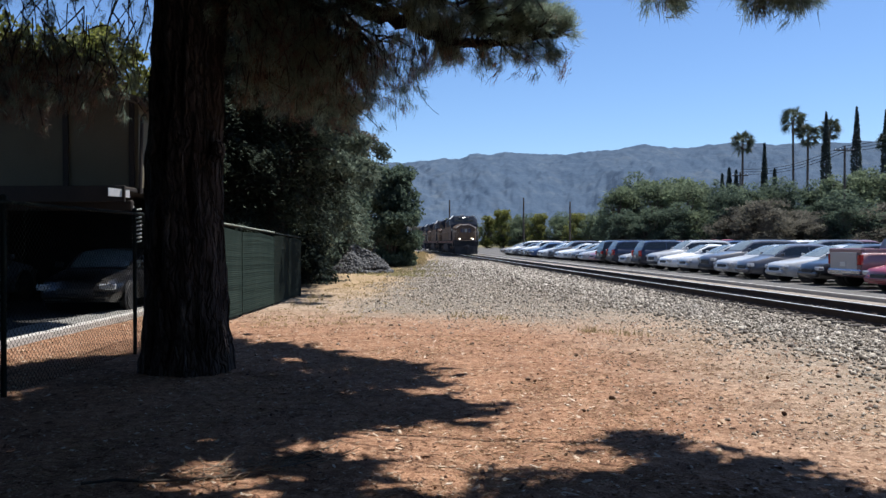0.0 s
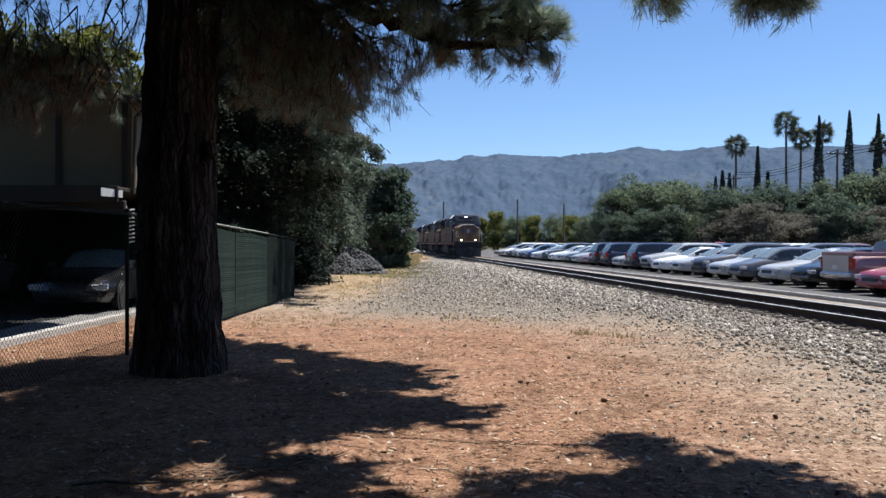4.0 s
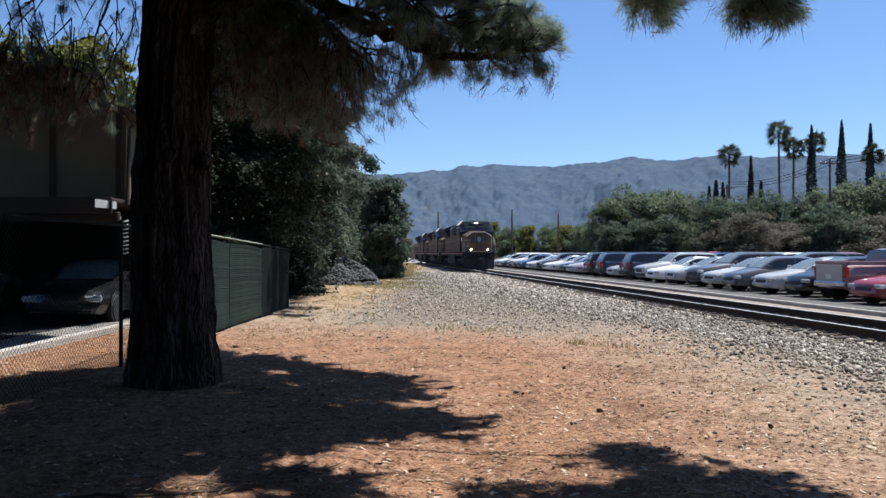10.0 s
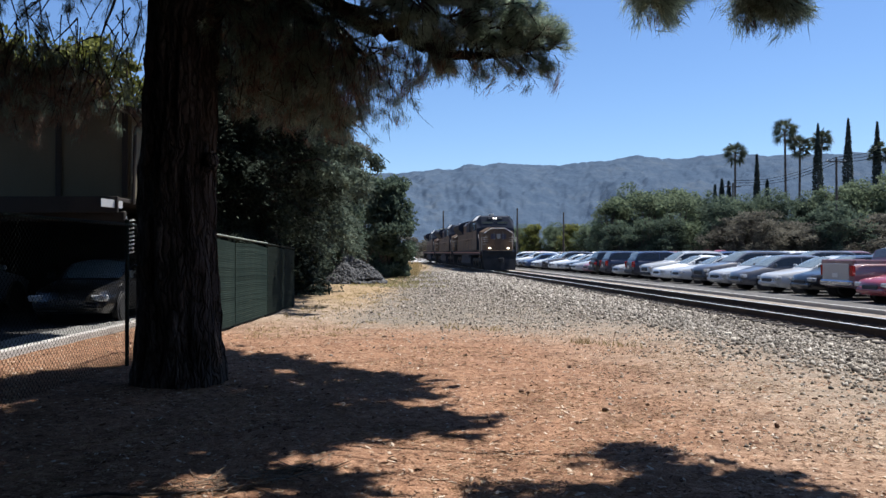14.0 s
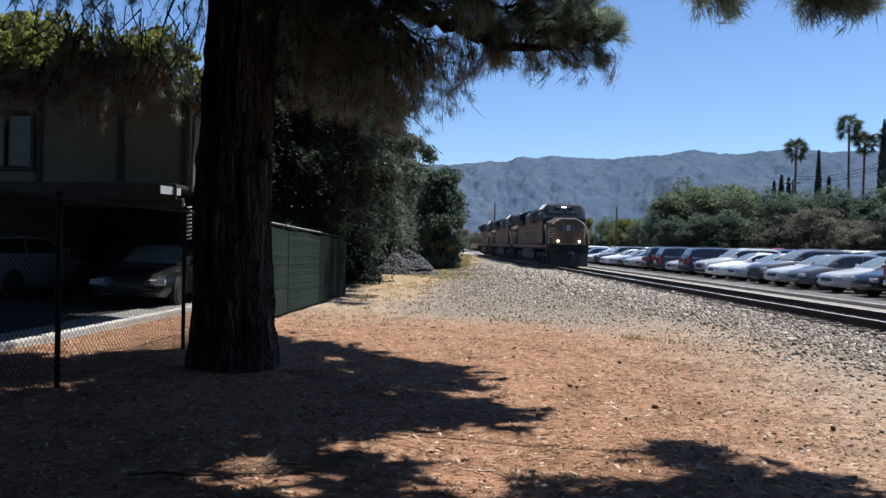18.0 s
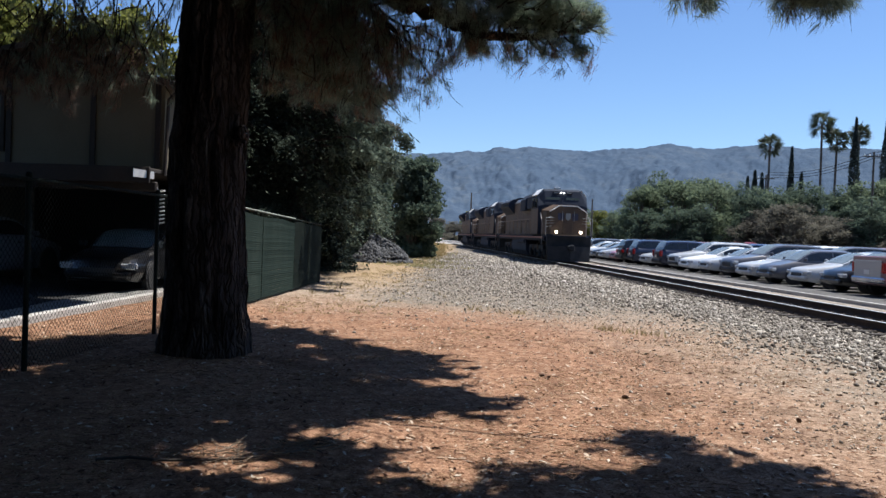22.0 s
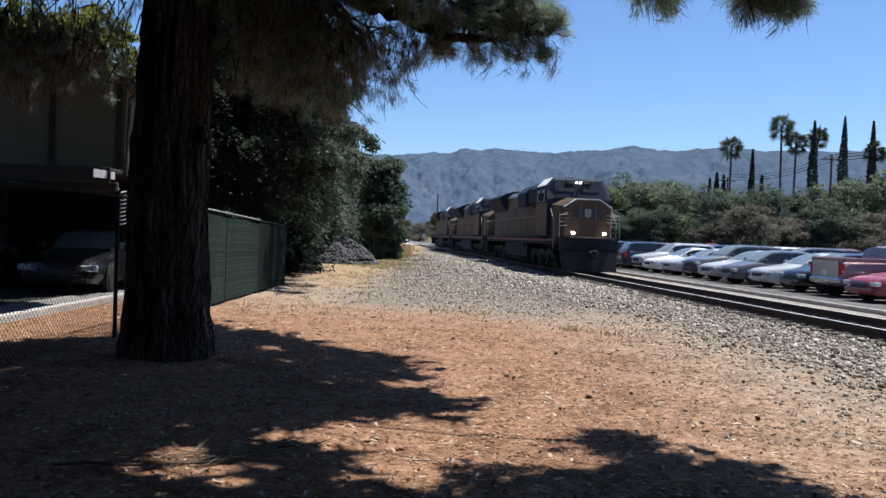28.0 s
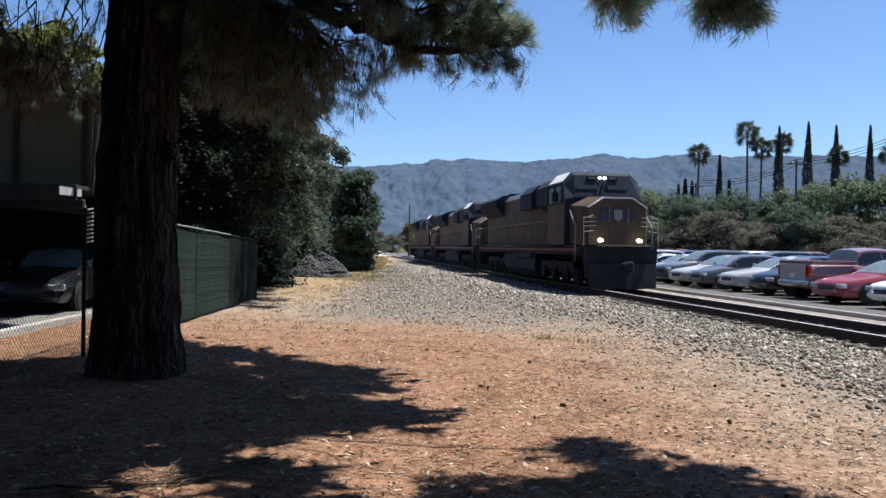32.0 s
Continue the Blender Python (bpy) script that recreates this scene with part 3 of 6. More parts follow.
AXLES = (3.4, 5.1, 6.8, 15.6, 17.3, 19.0)


def locomotive(lit, label):
    """A six-axle diesel; its front coupler face at y = 0, rail level at z = 0, nose towards -y."""
    o = thing("locomotive", label, "locomotive", "locomotives of the train")
    L = 22.3
    # frame, sill stripe, walkway
    g = Geo()
    g.box(0, 11.3, 1.38, 2.9, 20.6, 0.28, 0.04)
    part("underframe", g, M_GREY, o)
    for sx in (-1, 1):
        g = Geo()
        g.box(sx * 1.475, 11.3, 1.44, 0.05, 20.0, 0.1, 0.01)
        part("sill_stripe", g, M_REDSTRIPE, o, "red stripe along the sill")
        g = Geo()
        g.box(sx * 1.3, 12.9, 1.56, 0.52, 17.2, 0.06, 0.01)
        part("walkway", g, M_GREY, o)
    # pilot, plough, anticlimber, coupler
    g = Geo()
    g.prism([(-1.28, 0.42), (1.28, 0.42), (1.36, 1.2), (1.34, 1.58), (-1.34, 1.58), (-1.36, 1.2)], "y", 0.62, 0.95)
    part("pilot", g, M_UNDER, o)
    g = Geo()
    g.add([(-1.27, 0.55, 0.95), (1.27, 0.55, 0.95), (1.27, 0.45, 0.06), (0, 0.08, 0.04), (-1.27, 0.45, 0.06), (0, 0.16, 0.95), (-1.27, 0.75, 0.95), (1.27, 0.75, 0.95), (1.27, 0.62, 0.12), (-1.27, 0.62, 0.12)], [(0, 5, 3, 4), (5, 1, 2, 3), (0, 4, 9, 6), (1, 7, 8, 2), (6, 9, 8, 7), (0, 6, 7, 1, 5), (4, 3, 2, 8, 9)])
    part("snow_plough", g, M_UNDER, o)
    g = Geo()
    g.prism([(-1.34, 0.75), (-1.0, 0.42), (1.0, 0.42), (1.34, 0.75), (1.42, 1.1), (-1.42, 1.1)], "z", 1.5, 1.64)
    part("anticlimber", g, M_GREY, o)
    part("anticlimber_edge", Geo().box(0, 0.405, 1.61, 1.98, 0.02, 0.05, 0.006), M_DULLRAIL, o, "worn yellow edge")
    for y0 in (0.0, L - 0.9):
        g = Geo()
        g.box(0, y0 + 0.45, 0.86, 0.3, 0.9, 0.28, 0.06)
        g.box(0.1, y0 + 0.1, 0.86, 0.28, 0.24, 0.36, 0.05)
        part("coupler", g, M_UNDER, o)
    g = Geo()
    g.box(0, 21.55, 1.0, 2.95, 0.3, 1.1, 0.04)
    part("rear_pilot", g, M_UNDER, o)
    # short nose with cut corners
    zt = 3.44
    ring = lambda y, w, f, top, drop: [(-w, y, 1.64), (w, y, 1.64), (w, y, top - drop), (f, y, top), (-f, y, top), (-w, y, top - drop)]
    front, mid, back = ring(1.1, 1.1, 0.54, zt - 0.05, 0.36), ring(1.42, 1.26, 0.6, zt, 0.36), ring(2.75, 1.34, 0.66, zt + 0.06, 0.34)
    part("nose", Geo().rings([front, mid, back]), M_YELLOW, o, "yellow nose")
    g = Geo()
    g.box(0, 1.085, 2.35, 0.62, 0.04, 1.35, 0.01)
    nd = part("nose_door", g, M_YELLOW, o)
    g = Geo()
    g.box(0, 1.06, 2.78, 0.3, 0.03, 0.34, 0.01)
    part("door_window", g, M_GLASS, nd)
    # plain winged device on the nose
    g = Geo()
    for sx in (-1, 1):
        part("nose_emblem_wing", Geo().prism([(sx * 0.24, 2.5), (sx * 0.62, 2.54), (sx * 0.62, 2.94), (sx * 0.24, 2.94)], "y", 1.055, 1.075), M_EMBLEM, o, "dark blue wing shape")
    g = Geo()
    g.prism([(-0.15, 2.94), (-0.15, 2.62), (0, 2.5), (0.15, 2.62), (0.15, 2.94)], "y", 1.035, 1.052)
    part("nose_emblem_shield", g, M_RAILING, o, "plain white shield shape")
    # white strip: the sun's highlight along the nose top, painted on
    g = Geo()
    g.prism([(-1.13, zt - 0.44), (-0.56, zt - 0.08), (0.56, zt - 0.08), (1.13, zt - 0.44), (1.14, zt - 0.4), (0.57, zt - 0.035), (-0.57, zt - 0.035), (-1.14, zt - 0.4)], "y", 1.04, 1.16)
    part("nose_top_highlight", g, M_WHITE, o, "white strip painted as the sunlit edge of the nose top")
    # cab
    g = Geo()
    roof_z = 4.5
    sec = lambda y, w, zr, zs: [(-w, y, 1.64), (w, y, 1.64), (w, y, zs), (w * 0.74, y, zr), (-w * 0.74, y, zr), (-w, y, zs)]
    g.rings([sec(2.72, 1.55, 3.5, 3.4), sec(3.02, 1.55, roof_z - 0.12, 3.98), sec(3.2, 1.55, roof_z, 4.06), sec(5.2, 1.55, roof_z, 4.06)])
    cab = part("cab", g, M_GREY, o, "grey upper cab")
    for sx in (-1, 1):
        g = Geo()
        g.box(sx * 1.555, 3.97, 2.45, 0.02, 2.44, 1.6, 0.005)
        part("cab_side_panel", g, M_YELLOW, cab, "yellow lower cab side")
        for yc in (3.6, 4.6):
            g = Geo()
            g.box(sx * 1.556, yc, 3.62, 0.03, 0.72, 0.6, 0.01)
            part("side_window", g, M_GLASS, cab)
        # windscreens lean with the cab front
        g = Geo()
        g.box(sx * 0.62, 2.845, 3.78, 0.86, 0.03, 0.42, 0.01, m=Matrix.Translation((0, 0, 0)))
        ws = part("windscreen", g, M_GLASS, cab)
        g = Geo()
        g.box(sx * 0.42, 3.0, 4.27, 0.4, 0.2, 0.18, 0.02)
        part("number_board", g, M_UNDER, cab, "dark number board with plain bars")
        g = Geo()
        g.box(sx * 0.42, 2.895, 4.27, 0.28, 0.012, 0.08)
        part("number_bar", g, M_RAILING, cab)
        g = Geo()
        g.lathe([(0.01, -0.1), (0.042, -0.1), (0.06, 0.1)], (sx * 0.1, 2.94, 4.27), "y", 16)
        part("headlight", g, M_LAMPW if lit else M_GLASS, cab, "lit round headlight" if lit else "dark headlight", True)
        g = Geo()
        g.lathe([(0.02, -0.12), (0.056, -0.12), (0.075, 0.1)], (sx * 0.74, 0.78, 1.8), "y", 16)
        part("ditch_light", g, M_LAMP if lit else M_GLASS, o, "glaring warm ditch light" if lit else "dark ditch light", True)
        # cab-front posts and rails
        g = Geo()
        g.tube([(sx * 1.42, 0.7, 1.6), (sx * 1.42, 0.72, 2.6), (sx * 1.05, 0.72, 2.72)], 0.02)
        g.tube([(sx * 1.42, 0.72, 2.1), (sx * 1.05, 0.72, 2.15)], 0.016)
        part("front_handrail", g, M_RAILING, o, "dull white handrail")
        g = Geo()
        g.tube([(sx * 1.5, 1.5, 1.0), (sx * 1.5, 1.45, 2.3), (sx * 1.48, 2.3, 2.95)], 0.02)
        part("stair_handrail", g, M_RAILING, o, "dull white grab rail")
        for k, zr in enumerate((2.34, 2.5, 2.66)):
            g = Geo()
            g.tube([(sx * 0.86, 1.0, zr), (sx * 1.42, 0.74, zr - 0.04)], 0.014)
            part("platform_rail", g, M_RAILING, o, "thin dull white rail")
        g = Geo()
        g.tube([(sx * 0.36, 1.06, 2.46), (sx * 0.36, 1.0, 2.5), (sx * 0.36, 1.0, 3.0), (sx * 0.36, 1.06, 3.06)], 0.014)
        part("door_grab_rail", g, M_RAILING, o, "dull white grab rail")
        # steps
        for k in range(4):
            g = Geo()
            g.box(sx * 1.38, 1.3, 0.4 + 0.3 * k, 0.3, 0.6, 0.035, 0.008)
            part("step", g, M_UNDER, o)
        g = Geo()
        g.box(sx * 1.66, 4.1, 3.55, 0.06, 0.2, 0.4, 0.02)
        g.tube([(sx * 1.55, 4.1, 3.7), (sx * 1.66, 4.1, 3.7)], 0.02)
        part("mirror", g, M_UNDER, cab)
    # white slabs for the cab roof's sunlit edges, painted rather than lit
    for sx in (-1, 1):
        g = Geo()
        g.add([(sx * 1.53, 3.1, 4.1), (sx * 1.53, 5.15, 4.1), (sx * 1.19, 5.15, 4.475), (sx * 1.19, 3.15, 4.475), (sx * 1.55, 3.1, 4.13), (sx * 1.55, 5.15, 4.13), (sx * 1.21, 5.15, 4.505), (sx * 1.21, 3.15, 4.505)], [(0, 1, 2, 3), (7, 6, 5, 4), (0, 4, 5, 1), (1, 5, 6, 2), (2, 6, 7, 3), (3, 7, 4, 0)])
        part("roof_edge_highlight", g, M_WHITE, cab, "white slab painted as the sun's highlight on the roof edge")
    g = Geo()
    for dx, ln in ((-0.12, 0.5), (0, 0.6), (0.12, 0.45)):
        g.lathe([(0.03, 0), (0.035, ln * 0.7), (0.09, ln)], (dx, 4.4, 4.66), "y", 10)
    g.box(0, 4.4, 4.56, 0.3, 0.1, 0.16)
    part("horn", g, M_STEEL, o)
    # long hood
    g = Geo()
    hs = lambda y, w, z: [(-w, y, 1.64), (w, y, 1.64), (w, y, z - 0.28), (w - 0.26, y, z), (-w + 0.26, y, z), (-w, y, z - 0.28)]
    g.rings([hs(5.2, 1.0, 4.28), hs(21.3, 1.0, 4.28)])
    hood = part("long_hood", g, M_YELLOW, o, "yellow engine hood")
    g = Geo()
    g.prism([(-1.02, 4.02), (-0.75, 4.31), (0.75, 4.31), (1.02, 4.02), (0.98, 3.9), (-0.98, 3.9)], "y", 5.25, 21.25)
    part("hood_top", g, M_ROOF, o, "grey hood roof")
    g = Geo()
    g.prism([(-1.45, 3.35), (-1.45, 4.1), (-1.1, 4.42), (1.1, 4.42), (1.45, 4.1), (1.45, 3.35), (1.05, 3.1), (-1.05, 3.1)], "y", 5.7, 7.6)
    part("filter_box", g, M_GREY, o, "dark air-intake box")
    g = Geo()
    g.box(0, 6.65, 4.432, 2.1, 1.84, 0.03, 0.008)
    part("filter_box_lid", g, M_ROOF, o)
    g = Geo()
    g.prism([(-1.35, 3.3), (-1.35, 4.05), (-1.0, 4.4), (1.0, 4.4), (1.35, 4.05), (1.35, 3.3)], "y", 9.0, 11.2)
    part("brake_blister", g, M_GREY, o)
    g = Geo()
    g.prism([(-1.02, 3.2), (-1.5, 3.75), (-1.5, 4.12), (-1.1, 4.36), (1.1, 4.36), (1.5, 4.12), (1.5, 3.75), (1.02, 3.2)], "y", 16.4, 21.2)
    part("radiator_wing", g, M_GREY, o, "flared radiator housing")
    for yc in (9.6, 10.6, 17.2, 18.6, 20.0):
        g = Geo()
        g.lathe([(0.1, 0), (0.62, 0), (0.62, 0.16), (0.55, 0.17), (0.1, 0.13)], (0, yc, 4.36), "z", 18)
        part("roof_fan", g, M_UNDER, o)
    g = Geo()
    g.box(0, 13.4, 4.36, 0.5, 0.9, 0.22, 0.04)
    part("exhaust_stack", g, M_UNDER, o)
    # hood doors with latches
    for sx in (-1, 1):
        for k in range(14):
            yc = 7.9 + k * 0.6
            g = Geo()
            g.box(sx * 1.006, yc, 2.6, 0.03, 0.54, 1.5, 0.008)
            dr = part("hood_door", g, M_YELLOW, o)
            g = Geo()
            g.box(sx * 1.026, yc + 0.2, 2.6, 0.02, 0.05, 0.16)
            part("latch", g, M_UNDER, dr)
        for yc in (17.2, 18.6, 20.0):
            g = Geo()
            for j in range(7):
                g.box(sx * 1.5, yc, 3.78 + j * 0.05, 0.03, 1.2, 0.025)
            part("radiator_grille", g, M_UNDER, o)
        # walkway handrail
        g = Geo()
        g.tube([(sx * 1.5, 5.6, 2.62), (sx * 1.5, 21.2, 2.62)], 0.02)
        part("handrail", g, M_DULLRAIL, o, "thin dull yellow handrail")
        for k in range(9):
            g = Geo()
            g.tube([(sx * 1.5, 5.6 + k * 1.95, 1.55), (sx * 1.5, 5.6 + k * 1.95, 2.62)], 0.018)
            part("handrail_post", g, M_DULLRAIL, o)
        # bogie frames
        for y0 in (5.1, 17.3):
            g = Geo()
            g.prism([(y0 - 2.6, 0.72), (y0 - 2.3, 0.95), (y0 + 2.3, 0.95), (y0 + 2.6, 0.72), (y0 + 2.4, 0.5), (y0 + 1.2, 0.62), (y0, 0.42), (y0 - 1.2, 0.62), (y0 - 2.4, 0.5)], "x", sx * 1.0, sx * 1.2)
            bf = part("bogie_frame", g, M_UNDER, o)
            for a in (-1.7, 0, 1.7):
                g = Geo()
                g.box(sx * 1.23, y0 + a, 0.56, 0.14, 0.4, 0.36, 0.04)
                part("journal_box", g, M_UNDER, bf)
            for a in (-0.85, 0.85):
                g = Geo()
                g.lathe([(0.1, 0.62), (0.13, 0.64), (0.13, 0.9), (0.1, 0.92)], (sx * 1.15, y0 + a, 0), "z", 10)
                part("spring", g, M_RUST, bf)
    g = Geo()
    g.prism([(-1.4, 1.2), (-1.4, 0.5), (-1.15, 0.2), (1.15, 0.2), (1.4, 0.5), (1.4, 1.2)], "y", 7.9, 14.4)
    part("fuel_tank", g, M_GREY, o, "grimy grey fuel tank")
    for y0 in (5.1, 17.3):
        g = Geo()
        g.box(0, y0, 0.7, 1.3, 4.6, 1.0, 0.05)
        part("traction_gear", g, M_UNDER, o)
    for sx in (-1, 1):
        for y0 in (5.1, 17.3):
            for a in (-2.5, -0.85, 0.85, 2.5):
                g = Geo()
                g.box(sx * 1.08, y0 + a, 0.45, 0.1, 0.5, 0.5, 0.03)
                part("brake_rigging", g, M_UNDER, o)
    for sx in (-1, 1):
        part("air_reservoir", Geo().lathe([(0.05, 8.4), (0.17, 8.42), (0.17, 11.4), (0.05, 11.42)], (sx * 1.32, 0, 1.12), "y", 12), M_GREY, o)
    for y in AXLES:
        w = wheelset("wheelset")
        w.parent = o
        w.matrix_basis = pose(0, y, 0.535)
        WHEELS.append((w, y))
    return o


lead = locomotive(True, "lead yellow and grey diesel locomotive with glaring headlights")
loco_b = locomotive(False, "second yellow and grey diesel locomotive coupled behind")
loco_c = locomotive(False, "trailing yellow and grey diesel locomotive")
TRAIN = [(lead, 0.0), (loco_b, 22.5), (loco_c, 45.0)]

# ================= fence =================
def fence_top(y):
    return 2.0 - 0.028 * max(0.0, y - 14)


fence = thing("chain_link_fence", "dark chain-link fence, its far part screened in green", "fence")
FX = -4.55
POSTS = [2.4, 5.3, 8.2, 11.6, 14.4, 17.3, 20.4, 22.2, 24.0]
for y in POSTS:
    h = fence_top(y)
    r = 0.029
    g = Geo()
    g.lathe([(r, -0.15), (r, h + 0.03), (r * 1.25, h + 0.035), (r * 1.1, h + 0.07), (0.006, h + 0.085)], (FX - 0.05, y, 0), "z", 10)
    part("post", g, M_POST, fence, smooth=True)
for a, b in zip(POSTS, POSTS[1:]):
    ha, hb = fence_top(a), fence_top(b)
    g = Geo()
    g.tube([(FX - 0.02, a, ha), (FX - 0.02, b, hb)], 0.021, 8)
    part("top_rail", g, M_POST, fence)
    if b <= 14.5:
        g = Geo()
        pitch, z0, h = 0.075, 0.04, min(ha, hb) - 0.02
        span = b - a
        for sign in (1, -1):
            for c in np.arange(-h, span, pitch):
                lo, hi = max(0.0, c), min(span, c + h)
                if hi - lo < 0.02:
                    continue
                pa, pb = (lo, lo - c), (hi, hi - c)
                if sign < 0:
                    pa, pb = (span - lo, lo - c), (span - hi, hi - c)
                g.tube([(FX + 0.004 * sign, a + pa[0], z0 + pa[1]), (FX + 0.004 * sign, a + pb[0], z0 + pb[1])], 0.0025, 3)
        part("wire_mesh", g, M_WIRE, fence, "dark diamond wire mesh")
    else:
        # woven strips, one above the other, each a little askew
        low = b > 20.5
        rows = 14 if low else 40
        step = (min(ha, hb) - 0.07) / rows
        sag = hb - ha
        for k in range(rows):
            z0 = 0.05 + step * k
            tip = 0.0 if low else random.uniform(0.004, 0.011)
            g = Geo()
            ends = []
            for y, lift in ((a + 0.02, 0.0), ((a + b) / 2, random.uniform(-0.004, 0.004)), (b - 0.02, sag * (k + 1) / rows)):
                lo, hi = z0 + lift, z0 + lift + step * 0.998
                out = random.uniform(-0.002, 0.002)
                ends.append([(FX + out, y, lo), (FX + out + tip, y, hi - 0.004), (FX + out + tip - 0.004, y, hi), (FX + out - 0.007, y, hi), (FX + out - 0.007, y, lo)])
            g.rings(ends)
            part("screen_strip", g, M_DARKSCREEN if low else M_SLAT, fence, "dark woven screen" if low else "faded green woven screen")
        # pale tube: sunlight on the screen's top edge, painted as a strip
        if not low:
            part("screen_hem", Geo().tube([(FX + 0.004, a, ha + 0.012), (FX + 0.004, b, hb + 0.012)], 0.018, 6), M_LITEDGE, fence, "pale strip painted for sunlight on the screen's top edge")

# ================= apartment building with carport =================
M_PANE = surface("dusty_curtained_pane", (0.03, 0.03, 0.022), (0.055, 0.052, 0.038), 2, 10, 0.35, bump=0)
house = thing("apartment_building", "two-storey olive-beige apartment block with brown trim", "building")
YF = 18.6
for cx, cz, sx, sz in ((-10.0, 3.85, 2.0, 2.0), (-8.135, 3.85, 1.73, 2.0), (-12.85, 3.85, 0.5, 2.0), (-11.8, 4.72, 1.6, 0.26), (-11.8, 3.0, 1.6, 0.3)):
    part("wall_panel", Geo().box(cx, YF + 0.1, cz, sx, 0.2, sz), M_SIDING, house)
g = Geo()
g.box(-7.37, YF + 4.4, 3.85, 0.2, 8.4, 2.0)
part("side_wall", g, M_SIDING, house)
g = Geo()
g.box(-13.0, YF + 4.4, 2.42, 0.2, 8.4, 4.86)
part("side_wall", g, M_SIDING, house)
g = Geo()
g.box(-10.2, YF + 8.7, 2.4, 5.8, 0.2, 4.8)
part("back_wall", g, M_SIDING, house)
g = Geo()
g.box(-10.2, YF + 4.3, 2.9, 5.6, 8.4, 0.1)
part("upper_floor", g, M_TRIM, house)
for x in (-7.42, -8.95, -10.95, -12.7):
    g = Geo()
    g.box(x, YF - 0.02, 3.86, 0.13, 0.05, 1.98, 0.008)
    part("batten", g, M_TRIM, house, "dark brown batten")
g = Geo()
g.box(-11.8, YF - 0.02, 4.53, 1.5, 0.06, 0.1, 0.01).box(-11.8, YF - 0.02, 3.2, 1.5, 0.06, 0.1, 0.01).box(-11.1, YF - 0.02, 3.87, 0.1, 0.06, 1.24, 0.01).box(-12.5, YF - 0.02, 3.87, 0.1, 0.06, 1.24, 0.01).box(-11.8, YF - 0.02, 3.87, 0.05, 0.05, 1.24, 0.01)
win = part("window", g, M_TRIM, house)
for x in (-11.46, -12.14):
    part("pane", Geo().box(x, YF + 0.05, 3.87, 0.6, 0.02, 1.2), M_PANE, win)
g = Geo()
g.prism([(-6.9, 4.66), (-10.0, 5.5), (-13.5, 4.66), (-13.5, 4.8), (-10.0, 5.64), (-6.9, 4.8)], "y", YF - 0.7, YF + 9.3)
part("roof", g, M_SHINGLE, house, "brown shingled gable roof")
g = Geo()
g.prism([(-7.3, 4.74), (-10.0, 5.48), (-13.1, 4.74)], "y", YF + 0.02, YF + 0.18)
part("gable", g, M_TRIM, house)
for sx, x in ((1, -6.9), (-1, -13.5)):
    part("roof_gutter", Geo().box(x + sx * 0.05, YF + 4.3, 4.72, 0.1, 10.0, 0.12, 0.02), M_TRIM, house)
g = Geo()
g.tube([(-6.85, YF - 0.2, 4.7), (-7.15, YF - 0.1, 4.45), (-7.2, YF - 0.1, 2.7)], 0.04, 8)
part("downpipe", g, M_TRIM, house)
carport = thing("carport", "dark open carport with a brown fascia", "carport")
part("roof_deck", Geo().box(-12.2, 20.5, 2.77, 9.9, 5.4, 0.1, 0.02), M_TRIM, carport)
part("fascia", Geo().box(-12.4, 17.78, 2.66, 10.3, 0.06, 0.36, 0.01), M_TRIM, carport)
g = Geo()
g.add([(-7.5, 17.5, 2.6), (-7.2, 17.9, 2.58), (-7.2, 17.9, 2.74), (-7.5, 17.5, 2.78), (-7.54, 17.56, 2.6), (-7.24, 17.95, 2.58), (-7.24, 17.95, 2.74), (-7.54, 17.56, 2.78)], [(0, 1, 2, 3), (7, 6, 5, 4), (0, 4, 5, 1), (1, 5, 6, 2), (2, 6, 7, 3), (3, 7, 4, 0)])
part("fascia_end", g, M_WHITE, carport, "sunlit white end board")
part("beam", Geo().box(-12.2, 18.2, 2.42, 9.9, 0.14, 0.22, 0.02), M_TRIM, carport)
for x, y in ((-7.3, 20.4), (-10.2, 18.2), (-12.9, 18.2), (-15.6, 18.2)):
    part("carport_post", Geo().box(x, y, 1.16, 0.12, 0.12, 2.3, 0.012), M_TRIM, carport)
g = Geo()
for k in range(9):
    g.tube([(-7.28, 18.25, 2.3 - 0.09 * k), (-7.08, 18.25, 2.34 - 0.09 * k)], 0.016, 6)
g.tube([(-7.26, 18.25, 1.5), (-7.26, 18.25, 2.42)], 0.018, 6)
part("lattice", g, M_WHITE, carport, "pale slatted lattice on the end post")
# end and side walls added to keep light out of the carport
part("blocking_end_wall", Geo().box(-17.1, 20.6, 1.36, 0.15, 5.4, 2.7), M_TRIM, carport)
part("blocking_side_wall", Geo().box(-7.36, 22.0, 1.36, 0.12, 2.7, 2.7), M_TRIM, carport)
part("storage_wall", Geo().box(-12.2, 23.4, 1.36, 9.8, 0.15, 2.7), M_TRIM, carport)

